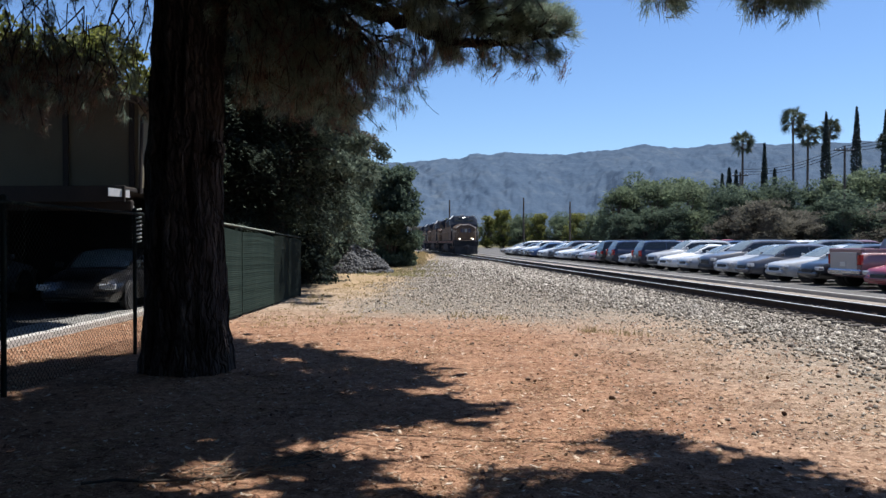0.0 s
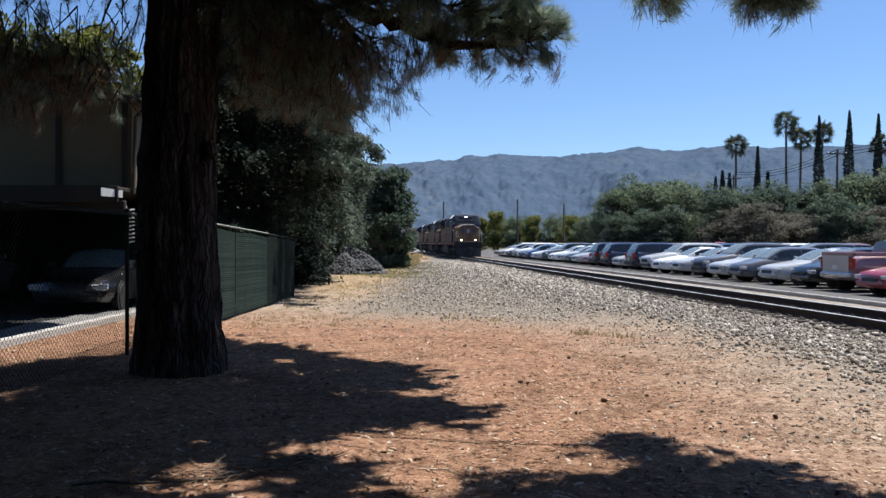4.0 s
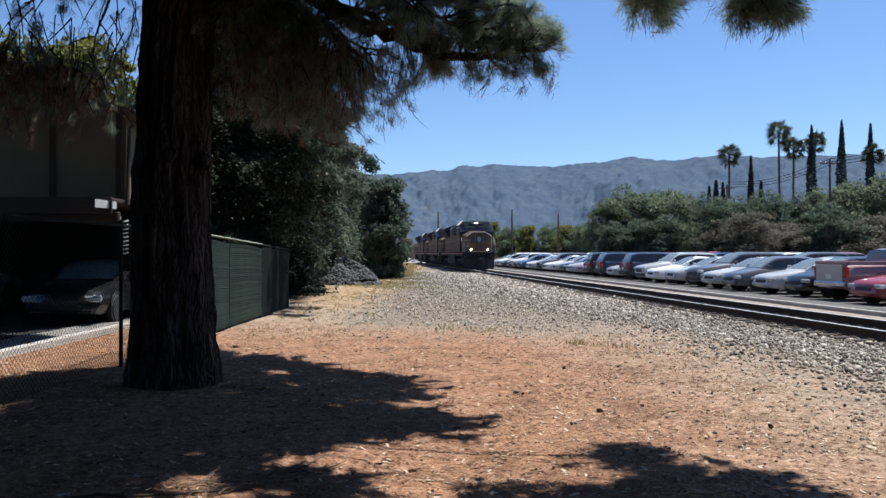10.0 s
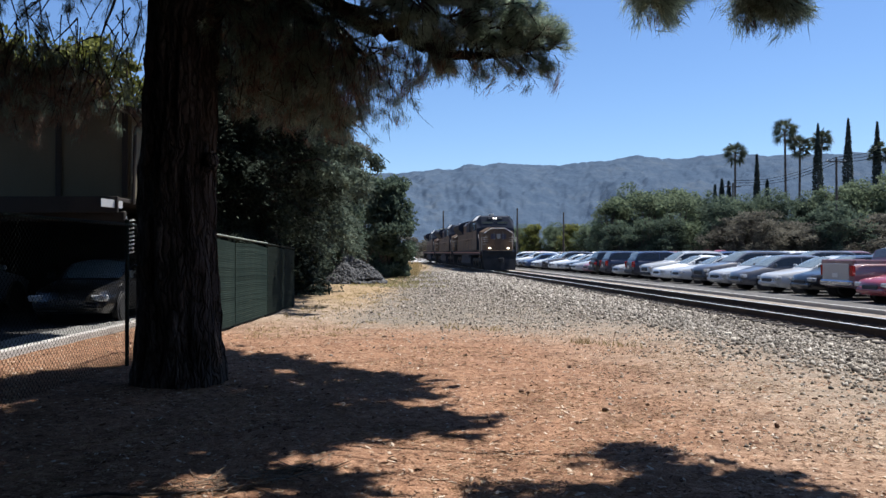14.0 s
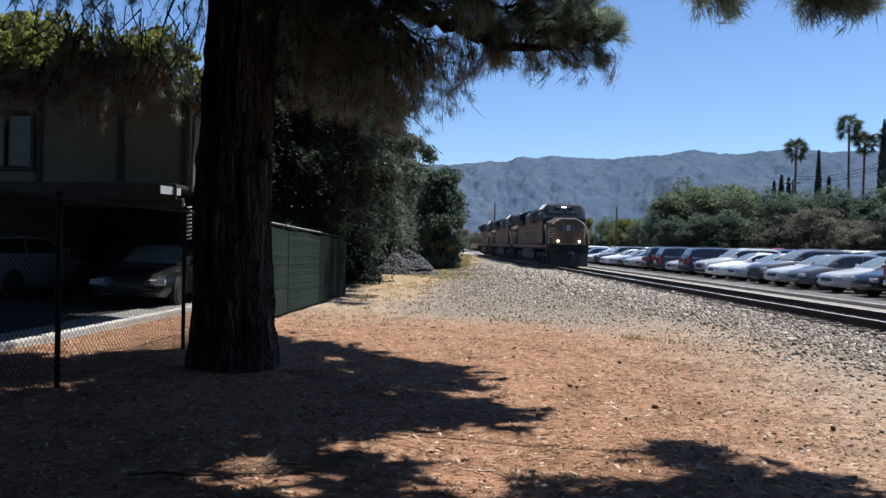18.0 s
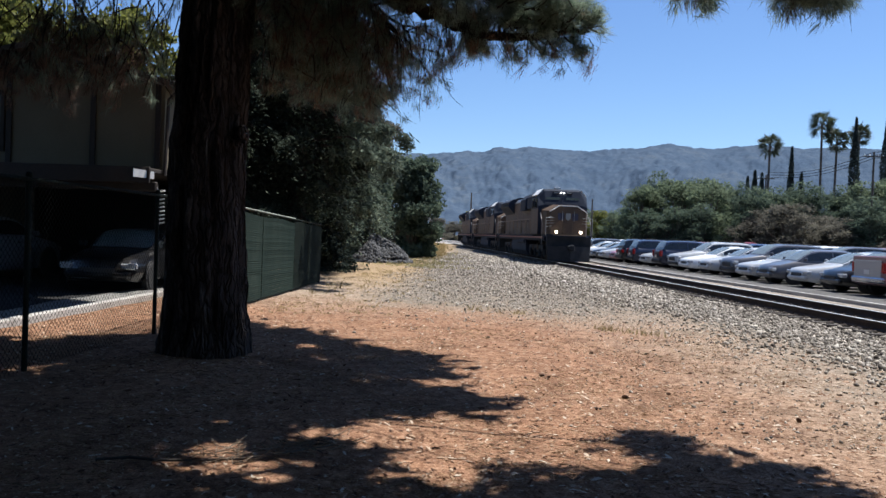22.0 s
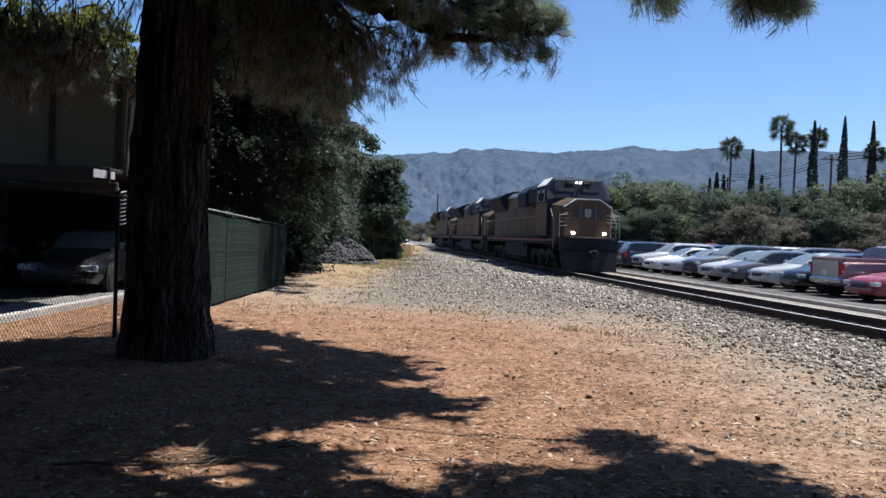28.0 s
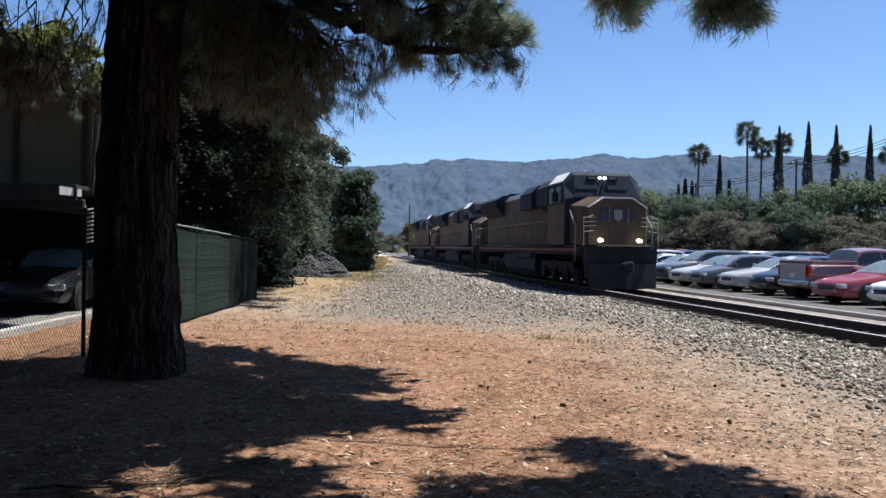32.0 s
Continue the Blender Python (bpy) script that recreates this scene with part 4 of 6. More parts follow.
# ================= the big pine =================
def noisy_trunk(path, radii, sides=72, rings=150, furrow=0.065, seed=0.0):
    """A bole along a path with flaring foot and deep upright furrows."""
    pts = np.array(path, float)
    t = np.linspace(0, 1, rings)
    tt = np.linspace(0, 1, len(pts))
    c = np.stack([np.interp(t, tt, pts[:, k]) for k in range(3)], -1)
    r = np.interp(t, tt, radii)
    verts = []
    for i in range(rings):
        for k in range(sides):
            a = 2 * math.pi * k / sides
            q = Vector((math.cos(a) * 3.2, math.sin(a) * 3.2, c[i, 2] * 0.75 + seed))
            f = noise.noise(q) * 0.7 + noise.noise(q * 2.3 + Vector((5, 1, 2))) * 0.5
            ridge = 1 - abs(noise.noise(Vector((math.cos(a) * 6.5, math.sin(a) * 6.5, c[i, 2] * 1.1 + seed)))) * 2.4
            rr = r[i] * (1 + 0.05 * f) + furrow * (ridge - 0.5)
            verts.append((c[i, 0] + rr * math.cos(a), c[i, 1] + rr * math.sin(a), c[i, 2]))
    idx = np.arange(rings - 1)[:, None] * sides + np.arange(sides)[None]
    nxt = np.arange(rings - 1)[:, None] * sides + (np.arange(sides) + 1)[None] % sides
    return np.array(verts), np.stack([idx, nxt, nxt + sides, idx + sides], -1).reshape(-1, 4)


def needles(centres, dirs, rng, per=22, length=0.16, spread=0.9, width=0.0045):
    """Tufts of needles: thin triangles fanning about each direction."""
    k = len(centres)
    d = np.repeat(dirs, per, 0) + rng.normal(0, spread * 0.55, (k * per, 3))
    d /= np.linalg.norm(d, axis=1)[:, None] + 1e-9
    base = np.repeat(centres, per, 0) + rng.normal(0, 0.03, (k * per, 3))
    ln = length * rng.uniform(0.6, 1.25, (k * per, 1))
    side = np.cross(d, rng.normal(0, 1, (k * per, 3)))
    side /= np.linalg.norm(side, axis=1)[:, None] + 1e-9
    w = width * rng.uniform(0.7, 1.4, (k * per, 1))
    tip = base + d * ln + np.array([0, 0, -0.12]) * ln
    v = np.stack([base - side * w, base + side * w, tip], 1).reshape(-1, 3)
    return v, np.arange(len(v)).reshape(-1, 3)


pine = thing("pine_tree", "tall old pine with furrowed dark bark and drooping limbs", "tree")
TX, TY = -3.32, 10.05
v, f = noisy_trunk([(TX, TY, -0.1), (TX - 0.01, TY, 0.35), (TX - 0.02, TY, 1.0), (TX - 0.05, TY, 2.5), (TX + 0.02, TY, 4.0), (TX + 0.1, TY, 5.5), (TX + 0.2, TY, 8), (TX + 0.3, TY, 13)], [0.60, 0.52, 0.475, 0.44, 0.42, 0.395, 0.33, 0.08], seed=2.0)
ob = new("trunk", raw("trunk", v, f, M_BARK, True))
ob.parent = pine
tagged(ob, "thick trunk of deeply furrowed dark bark")
g = Geo()
g.lathe([(0.02, -0.04), (0.10, -0.03), (0.12, 0.03), (0.07, 0.09), (0.02, 0.1)], (TX + 0.42, TY - 0.2, 2.72), "x", 12)
g.tube([(TX + 0.36, TY - 0.24, 2.6), (TX + 0.5, TY - 0.26, 2.62), (TX + 0.5, TY - 0.24, 2.4)], [0.05, 0.03, 0.015])
part("branch_stub", g, M_BARK, pine, "broken branch stub")

prng = np.random.default_rng(5)
tuft_c, tuft_d, dead_c, dead_d, twig = [], [], [], [], Geo()


def limb(points, r0, r1):
    """A bent limb; returns points along it."""
    pts = [Vector(p) for p in points]
    out = []
    n = 6
    for i in range(len(pts) - 1):
        for k in range(n):
            q = pts[i].lerp(pts[i + 1], k / n)
            out.append(q + Vector(prng.normal(0, 0.025, 3)))
    out.append(pts[-1])
    part("limb", Geo().tube(out, list(np.linspace(r0, r1, len(out))), 7), M_BARK, pine, smooth=True)
    return out


def spray(p, heading, length, droop, dead=0.0, dense=1.0, bare=0.15, curl=0.07, thick=0.012):
    """A twig from p that bends down, clothed in needle tufts."""
    n = max(3, int(length / (0.11 if curl < 0.2 else 0.07)))
    q, d = Vector(p), Vector(heading).normalized()
    pts = [q.copy()]
    bend = Vector((0, 0, 0))
    for k in range(n):
        bend = bend * 0.7 + Vector(prng.normal(0, curl, 3))
        d = (d + Vector((0, 0, -droop / n)) + bend).normalized()
        q = q + d * (length / n)
        pts.append(q.copy())
        if k / n > bare:
            for _ in range(prng.poisson(1.6 * dense)):
                c, dd = q + Vector(prng.normal(0, 0.03, 3)), d + Vector(prng.normal(0, 0.45, 3))
                if prng.uniform() < dead:
                    dead_c.append(c), dead_d.append(dd)
                else:
                    tuft_c.append(c), tuft_d.append(dd)
    twig.tube(pts, list(np.linspace(thick, thick * 0.4, len(pts))), 4)


def clothe(path, first, length, droop, per=3.0, dead=0.0, up=0.25, dense=1.0):
    """Twigs along a limb, both sides and some above."""
    for i, p in enumerate(path):
        if i / len(path) < first:
            continue
        d = (path[min(i + 1, len(path) - 1)] - path[max(i - 1, 0)]).normalized()
        for _ in range(prng.poisson(per)):
            side = Vector(prng.normal(0, 1, 3))
            side = (side - d * side.dot(d)).normalized()
            h = d * prng.uniform(0.1, 0.9) + side * 0.9 + Vector((0, 0, prng.uniform(-0.3, up)))
            spray(p, h, length * prng.uniform(0.5, 1.2), droop * prng.uniform(0.3, 1.5), dead, dense)


# the long limb over the path, and its companions
A = limb([(TX + 0.2, TY, 5.6), (-2.2, 10.0, 5.25), (-1.26, 10.0, 4.56), (-0.55, 10.0, 4.27), (-0.08, 9.95, 4.05), (0.66, 9.9, 4.02), (1.28, 9.85, 4.12)], 0.17, 0.02)
clothe(A, 0.5, 0.35, 0.2, 1.5, 0.03, 1.4, 1.0)
clothe(A[18:], 0.0, 0.3, 0.0, 6.0, 0.0, 1.4, 1.5)
for z0, tip, w in ((4.45, (0.75, 9.6, 4.55), 0.5), (4.9, (0.35, 10.4, 4.75), 0.55), (5.2, (0.9, 10.0, 4.95), 0.5), (5.5, (0.0, 9.5, 5.1), 0.6), (4.75, (-0.3, 9.3, 4.5), 0.5)):
    B = limb([(-1.6, 10.0, z0 + 0.3), (-0.7, 9.9, z0), tip], 0.05, 0.012)
    clothe(B, 0.2, w, 0.5, 5.0, 0.04, 0.6, 1.4)
# hanging bare twigs below the limb
for k in range(40):
    p = A[int(prng.uniform(22, 36))]
    spray(p + Vector(prng.normal(0, 0.1, 3)), (prng.normal(0, 0.5), prng.normal(0, 0.4), -1), prng.uniform(0.12, 0.5), 0.2, 0.45, 0.22, 0.1, 0.2, 0.0045)
for k in range(34):
    x, y = prng.uniform(-1.55, -0.45), prng.uniform(9.4, 10.6)
    z = prng.uniform(4.1, 4.75) - 0.3 * (x + 1.5)
    for j in range(4):
        spray((x + prng.normal(0, 0.05), y + prng.normal(0, 0.05), z - 0.12 * j), (prng.normal(0, 0.22), prng.normal(0, 0.22), -1), prng.uniform(0.3, 0.75), 0.3, 0.5, 0.26, 0.1, 0.12, 0.005)
for k in range(16):
    x = prng.uniform(-0.4, 0.75)
    z = 4.12 - 0.05 * x
    for j in range(3):
        spray((x + prng.normal(0, 0.04), prng.uniform(9.6, 10.2), z), (prng.normal(0, 0.2), prng.normal(0, 0.2), -1), prng.uniform(0.2, 0.5), 0.3, 0.4, 0.3, 0.1, 0.14, 0.0045)
# thick grey-green end of the limb
for k in range(150):
    t = prng.uniform(0, 1)
    x = 0.05 + 1.0 * t
    spray((x, prng.uniform(9.5, 10.4), 4.1 + prng.uniform(-0.02, 0.9) * (1.1 - 0.8 * t)), (0.5 + prng.normal(0, 0.5), prng.normal(0, 0.5), prng.uniform(0.0, 0.9)), prng.uniform(0.14, 0.3), -0.1, 0.02, 1.7, 0.0)
# shaggy lower growth close to the trunk, partly dead
for k in range(9):
    x1, y1 = prng.uniform(-2.4, -0.9), prng.uniform(9.6, 11.6)
    B = limb([(TX + 0.3, TY + 0.2, prng.uniform(4.6, 5.6)), ((TX + x1) / 2, (TY + y1) / 2, prng.uniform(4.6, 5.2)), (x1, y1, prng.uniform(3.5, 4.5))], 0.06, 0.015)
    clothe(B, 0.3, 0.6, 1.2, 3.5, 0.28, 0.4, 1.1)
for k in range(210):
    x = prng.uniform(-2.75, -1.35)
    spray((x, prng.uniform(9.7, 11.8), prng.uniform(3.75, 4.9) - 0.12 * (x + 2.75)), (prng.normal(0, 0.4), prng.normal(0, 0.4), -0.8), prng.uniform(0.3, 0.6), 0.5, 0.48, 1.2, 0.05, 0.16)
# limbs to the other side of the trunk, thin twigs against the sky
for k in range(6):
    x1, y1 = prng.uniform(-7.0, -4.6), prng.uniform(9.0, 11.5)
    B = limb([(TX - 0.2, TY, prng.uniform(5.2, 6.2)), ((TX + x1) / 2, (TY + y1) / 2, prng.uniform(5.2, 5.9)), (x1, y1, prng.uniform(4.4, 5.2))], 0.06, 0.012)
    clothe(B, 0.3, 0.6, 1.5, 1.1, 0.2, 0.2, 0.7)
for k in range(60):
    x = prng.uniform(-6.2, -3.95)
    spray((x, prng.uniform(9.2, 11.4), prng.uniform(4.2, 5.1)), (prng.normal(0, 0.4), prng.normal(0, 0.4), -0.9), prng.uniform(0.4, 1.0), 0.6, 0.25, 0.3, 0.1)
for k in range(150):
    x = -5.35 + prng.normal(0, 0.55)
    top = 4.16 - 0.35 * abs(x + 5.3)
    spray((x, prng.uniform(9.8, 11.6), top + prng.uniform(-0.35, 0.3)), (prng.normal(0, 0.6), prng.normal(0, 0.5), -0.7), prng.uniform(0.25, 0.55), 0.8, 0.7, 1.3, 0.05)
# the limb that reaches forward over the viewer's side
limb([(TX + 0.2, TY - 0.3, 6.4), (-1.0, 8.4, 5.8), (0.9, 7.7, 4.95), (2.1, 7.4, 4.3), (2.8, 7.25, 4.0)], 0.035, 0.008)
limb([(0.4, 7.9, 5.15), (1.1, 6.9, 4.4), (1.6, 6.2, 3.7)], 0.018, 0.006)
for c, w, num in (((2.81, 7.25, 3.9), (0.22, 0.24, 0.1), 62), ((1.6, 6.2, 3.6), (0.08, 0.18, 0.07), 26), ((2.0, 6.2, 3.88), (0.4, 0.26, 0.03), 10)):
    for k in range(num):
        p = Vector(c) + Vector((prng.uniform(-w[0], w[0]), prng.uniform(-w[1], w[1]), prng.uniform(-w[2], w[2])))
        spray(p, (prng.normal(0, 0.7), prng.normal(0, 0.5), prng.uniform(-0.6, 0.4)), prng.uniform(0.12, 0.22), 0.2, 0.03, 1.8, 0.0)
# the crown above, out of sight but for its shade
for k in range(12):
    a = prng.uniform(-2.4, 0.2)
    z = prng.uniform(6.0, 12.0)
    rad = (4.6 - 0.27 * (z - 6)) * prng.uniform(0.6, 1.0)
    p1 = (TX + 0.3 + rad * math.cos(a), TY + 0.2 + rad * math.sin(a) * 0.9, z + prng.uniform(-0.8, 0.3))
    B = limb([(TX + 0.2, TY, z), (TX + 0.25 + rad * 0.5 * math.cos(a), TY + rad * 0.5 * math.sin(a), z + 0.25), p1], 0.07, 0.015)
    clothe(B, 0.25, 1.0, 0.8, 2.6, 0.05, 0.4, 1.1)
# dense upper boughs, unseen, placed where shade is wanted: the path side, driveway and viewer
def shaded(x, y):
    """How thickly the crown stands between the sun and this place on the ground."""
    if x < (-7.3 if y < 15.5 else -9.0) and y > 6:
        return 0.97
    if ((x + 5.6) / 1.15) ** 2 + ((y - 8.3) / 0.75) ** 2 < 1:
        return 0.0
    if x < -4.55 and y > float(np.interp(x, [-6.6, -5.6, -4.7], [10.15, 10.3, 11.5])):
        return 0.0
    if y > 9.8:
        return 1.0 if x < -2.5 + (12.1 - y) * 1.05 else 0.0
    if y > 9.1:
        return 1.0 if x < -0.45 else 0.0
    if y > 7.3:
        return 1.0 if x < 0.35 - abs(y - 7.6) * 0.55 else 0.0
    if y > 6.45:
        return 1.0 if x < -0.9 - (7.3 - y) * 0.5 else (0.4 if x < -0.5 - (7.3 - y) * 0.9 else 0.0)
    if x < -2.42:
        return 1.0
    if x < -0.5:
        # broken light where the crown is thin: most along a band that slants away
        band = abs(y - 5.15 - 0.38 * (x + 2.5)) / (0.2 + 0.33 * (x + 2.75))
        speck = noise.noise(Vector((x * 2.6, y * 4.2, 3.0))) + 0.6 * noise.noise(Vector((x * 6.0, y * 8.0, 1.0)))
        if y < 4.6:
            return 0.95 if speck < 0.25 or x < -1.9 else 0.15
        return 0.95 if speck < -0.72 + 0.8 * min(band, 1.2) else 0.2
    if y < 2.6:
        return 0.9 if x < 2.3 else 0.0
    return 0.9 if y < float(np.interp(x, [-0.5, 0.4, 0.75, 1.15, 1.45, 1.75, 2.3, 2.75], [4.75, 4.9, 5.1, 5.85, 6.3, 5.9, 5.25, 5.0])) and x < 2.75 else 0.0


up_c, up_d, ends = [], [], []
for ix in np.arange(-15.5, 3.4, 0.3):
    for iy in np.arange(-4.0, 18.0, 0.3):
        wx = ix + 0.4 * noise.noise(Vector((ix * 1.5, iy * 1.5, 0.0))) + 0.2 * noise.noise(Vector((ix * 4, iy * 4, 7.0)))
        wy = iy + 0.4 * noise.noise(Vector((ix * 1.5, iy * 1.5, 4.0))) + 0.2 * noise.noise(Vector((ix * 4, iy * 4, 2.0)))
        # the low limbs shade this part themselves
        thin = 0.25 if -1.5 < ix < 0.4 and 8.2 < iy < 9.7 else (0.02 if noise.noise(Vector((ix * 1.5, iy * 1.5, 9.0))) > 0.02 else 0.85) if -3.9 < ix < -0.9 and 8.5 < iy < 11.0 else 1.0
        if prng.uniform() < shaded(wx, wy) * thin:
            for _ in range(3):
                z = max(6.2, 1.9 + 0.34 * (iy + 1.9)) + prng.uniform(0, 2.6)
                c = Vector((ix + SX * z + prng.uniform(-0.18, 0.18), iy + SY * z + prng.uniform(-0.18, 0.18), z))
                ends.append(c)
                for _ in range(6):
                    up_c.append(c + Vector(prng.normal(0, 0.14, 3))), up_d.append(Vector(prng.normal(0, 1, 3)) + Vector((0, 0, 0.4)))
for k in range(0, len(ends), 90):
    e = ends[k]
    limb([(TX + 0.2, TY, e.z + 0.2), ((TX + e.x) / 2, (TY + e.y) / 2, e.z + 0.5), tuple(e)], 0.035, 0.008)
tagged(part("twig_growth", twig, M_BARK, pine), kind="stuff")
crown = np.random.default_rng(8)
v, f = needles(np.array(tuft_c), np.array(tuft_d), crown, 30, 0.125, 0.9, 0.0027)
ob = new("needle_crown", raw("needle_crown", v, f, M_PINE))
ob.parent = pine
v, f = needles(np.array(dead_c), np.array(dead_d), crown, 24, 0.12, 0.9, 0.0027)
ob = new("dead_needles", raw("dead_needles", v, f, M_DEAD))
ob.parent = pine
tagged(ob, "dead brown hanging needles")
v, f = needles(np.array(up_c), np.array(up_d), crown, 9, 0.32, 0.9, 0.05)
ob = new("unseen_shade_crown", raw("unseen_shade_crown", v, f, M_PINE))
ob.parent = pine

# ================= cars =================
def panel(geo, quad, inset, proud):
    """A thin slab inside a four-cornered face, standing a little proud of it."""
    q = [Vector(p) for p in quad]
    c = sum(q, Vector()) / 4
    nrm = (q[1] - q[0]).cross(q[3] - q[0]).normalized()
    s = [p + (c - p).normalized() * inset for p in q]
    geo.add([p + nrm * proud for p in s] + [p - nrm * 0.01 for p in s], [(0, 1, 2, 3), (7, 6, 5, 4), (0, 4, 5, 1), (1, 5, 6, 2), (2, 6, 7, 3), (3, 7, 4, 0)])


KINDS = {
    "sedan": dict(L=4.75, W=1.83, hood=0.93, belt=0.97, deck=1.03, roof=1.45, base=(-0.95, 1.75), top=(-0.05, 0.95), nose=0.72),
    "hatchback": dict(L=4.1, W=1.76, hood=0.95, belt=0.98, deck=1.0, roof=1.5, base=(-1.0, 1.95), top=(-0.2, 1.45), nose=0.74),
    "suv": dict(L=4.75, W=1.9, hood=1.1, belt=1.12, deck=1.12, roof=1.68, base=(-0.95, 2.25), top=(-0.2, 1.95), nose=0.88),
    "minivan": dict(L=4.95, W=1.95, hood=1.03, belt=1.08, deck=1.08, roof=1.7, base=(-1.5, 2.4), top=(-0.35, 2.15), nose=0.8),
    "pickup": dict(L=5.7, W=1.98, hood=1.18, belt=1.22, deck=1.22, roof=1.82, base=(-1.15, 1.05), top=(-0.4, 0.85), nose=0.98),
}


def car(kind, colour, label, m):
    k = KINDS[kind]
    L, W = k["L"] / 2, k["W"] / 2
    o = thing({"suv": "suv", "pickup": "pickup_truck"}.get(kind, kind), label, "car", "cars in the parking lot", m)
    zb = 0.22 if kind != "pickup" else 0.34
    st = [(-L, 0.72, zb + 0.16, k["nose"] - 0.12), (-L + 0.1, 0.86, zb + 0.04, k["nose"]), (-L + 0.4, 0.95, zb, k["nose"] + 0.06), (k["base"][0] - 0.1, 0.99, zb, k["hood"]), (0, 1.0, zb, k["belt"]), (k["base"][1] - 0.2, 0.99, zb, k["deck"]), (L - 0.35, 0.96, zb + 0.02, k["deck"] - 0.01), (L - 0.08, 0.9, zb + 0.08, k["deck"] - 0.06), (L, 0.78, zb + 0.2, k["deck"] - 0.22)]
    secs = []
    for y, w, b, t in st:
        w *= W
        secs.append([(-w * 0.9, y, b), (w * 0.9, y, b), (w, y, b + 0.14), (w, y, t - 0.3), (w * 0.97, y, t - 0.1), (w * 0.86, y, t), (w * 0.3, y, t + 0.025), (-w * 0.3, y, t + 0.025), (-w * 0.86, y, t), (-w * 0.97, y, t - 0.1), (-w, y, t - 0.3), (-w, y, b + 0.14)])
    body = part("body", Geo().rings(secs), M_PAINT, o, smooth=True)
    b0, b1 = k["base"]
    t0, t1 = k["top"]
    wb, wt, zt, z0 = W * 0.92, W * 0.7, k["roof"], k["belt"] - 0.03
    H = zt - z0
    py = [b0, b0 * 0.55 + t0 * 0.45, t0 - 0.08, t0 + 0.3, (t0 + t1) / 2, t1 - 0.25, t1 + 0.05, t1 * 0.45 + b1 * 0.55, b1]
    pz = [0.02, 0.5, 0.9, 0.99, 1.0, 0.96, 0.85, 0.42, 0.02]

    def across(y, u):
        """A point of the cabin's skin: u from -1 at one sill over the roof to 1 at the other."""
        h = H * float(np.interp(y, py, pz))
        w = wb * (1 - 0.07 * abs((y - (b0 + b1) / 2) / (b1 - b0) * 2) ** 3)
        xt = w - 0.25 * h
        if abs(u) > 0.5:
            q = (1 - abs(u)) / 0.5
            return Vector((math.copysign(w + (xt - w) * q, u), y, z0 + 0.86 * h * q))
        x = xt * u / 0.5
        return Vector((x, y, z0 + h * (1 - 0.14 * abs(u / 0.5) ** 3)))

    def glass(name, rows, out, mat=None):
        """A thin curved pane through rows of skin points, set proud by out."""
        n, g = len(rows[0]), Geo()
        f = []
        top = [p + out for r in rows for p in r]
        low = [p - out for r in rows for p in r]
        m = len(top)
        for i in range(len(rows) - 1):
            for j in range(n - 1):
                q = (i * n + j, i * n + j + 1, (i + 1) * n + j + 1, (i + 1) * n + j)
                f += [q, tuple(m + e for e in reversed(q))]
        rim = [i * n for i in range(len(rows))] + [(len(rows) - 1) * n + j for j in range(1, n)] + [i * n + n - 1 for i in range(len(rows) - 2, -1, -1)] + list(range(n - 2, 0, -1))
        f += [(rim[i], rim[(i + 1) % len(rim)], m + rim[(i + 1) % len(rim)], m + rim[i]) for i in range(len(rim))]
        return part(name, g.add(top + low, f), mat or M_GLASS, o, smooth=True)

    ys = sorted(set(py + [b0 + (b1 - b0) * i / 14 for i in range(15)]))
    us = [-1, -0.8, -0.62, -0.5, -0.44, -0.3, 0, 0.3, 0.44, 0.5, 0.62, 0.8, 1]
    cabin = part("cabin", Geo().rings([[across(y, u) for u in us] for y in ys]), M_PAINT, o, smooth=True)
    for name, ya, yb in (("windscreen", b0 + 0.08, t0 - 0.02), ("rear_window", b1 - 0.08, t1 - 0.02)):
        glass(name, [[across(ya + (yb - ya) * i / 5, u) for u in (-0.44, -0.3, -0.15, 0, 0.15, 0.3, 0.44)] for i in range(6)], Vector((0, 0.006 * (1 if yb < ya else -1), 0.01)), M_SCREEN)
    for s in (1, -1):
        ya, yb = b0 * 0.62 + t0 * 0.38, b1 * 0.6 + t1 * 0.4
        cuts = (0.0, 0.5, 1.0) if kind != "minivan" else (0.0, 0.36, 0.68, 1.0)
        for a, b in zip(cuts, cuts[1:]):
            q0, q1 = ya + (yb - ya) * a + 0.03, ya + (yb - ya) * b - 0.03
            glass("side_window", [[across(q0 + (q1 - q0) * i / 4, s * u) for u in (0.93, 0.75, 0.56)] for i in range(5)], Vector((s * 0.009, 0, 0.003)))
        g = Geo()
        ym = b0 + 0.28
        g.box(s * (W + 0.1), ym, k["belt"] + 0.08, 0.2, 0.09, 0.14, 0.03)
        mi = part("wing_mirror", g, M_PAINT, o)
        mi.color = (*colour, 1)
        g = Geo()
        g.box(s * W * 0.74, -L + 0.1, k["nose"] - 0.13, 0.34, 0.2, 0.14, 0.03)
        part("headlight", g, M_CLEAR, o, "clear headlight")
        g = Geo()
        g.box(s * W * 0.76, L - 0.06, k["deck"] - 0.24, 0.3, 0.14, 0.2 if kind not in ("pickup", "suv") else 0.34, 0.02)
        part("tail_light", g, M_TAIL, o, "red tail light")
        for a in (-0.1, 0.95):
            part("door_handle", Geo().box(s * (W + 0.004), a, k["belt"] - 0.16, 0.025, 0.16, 0.03, 0.006), M_CHROME, o)
        r = 0.33 if kind in ("sedan", "hatchback") else 0.38
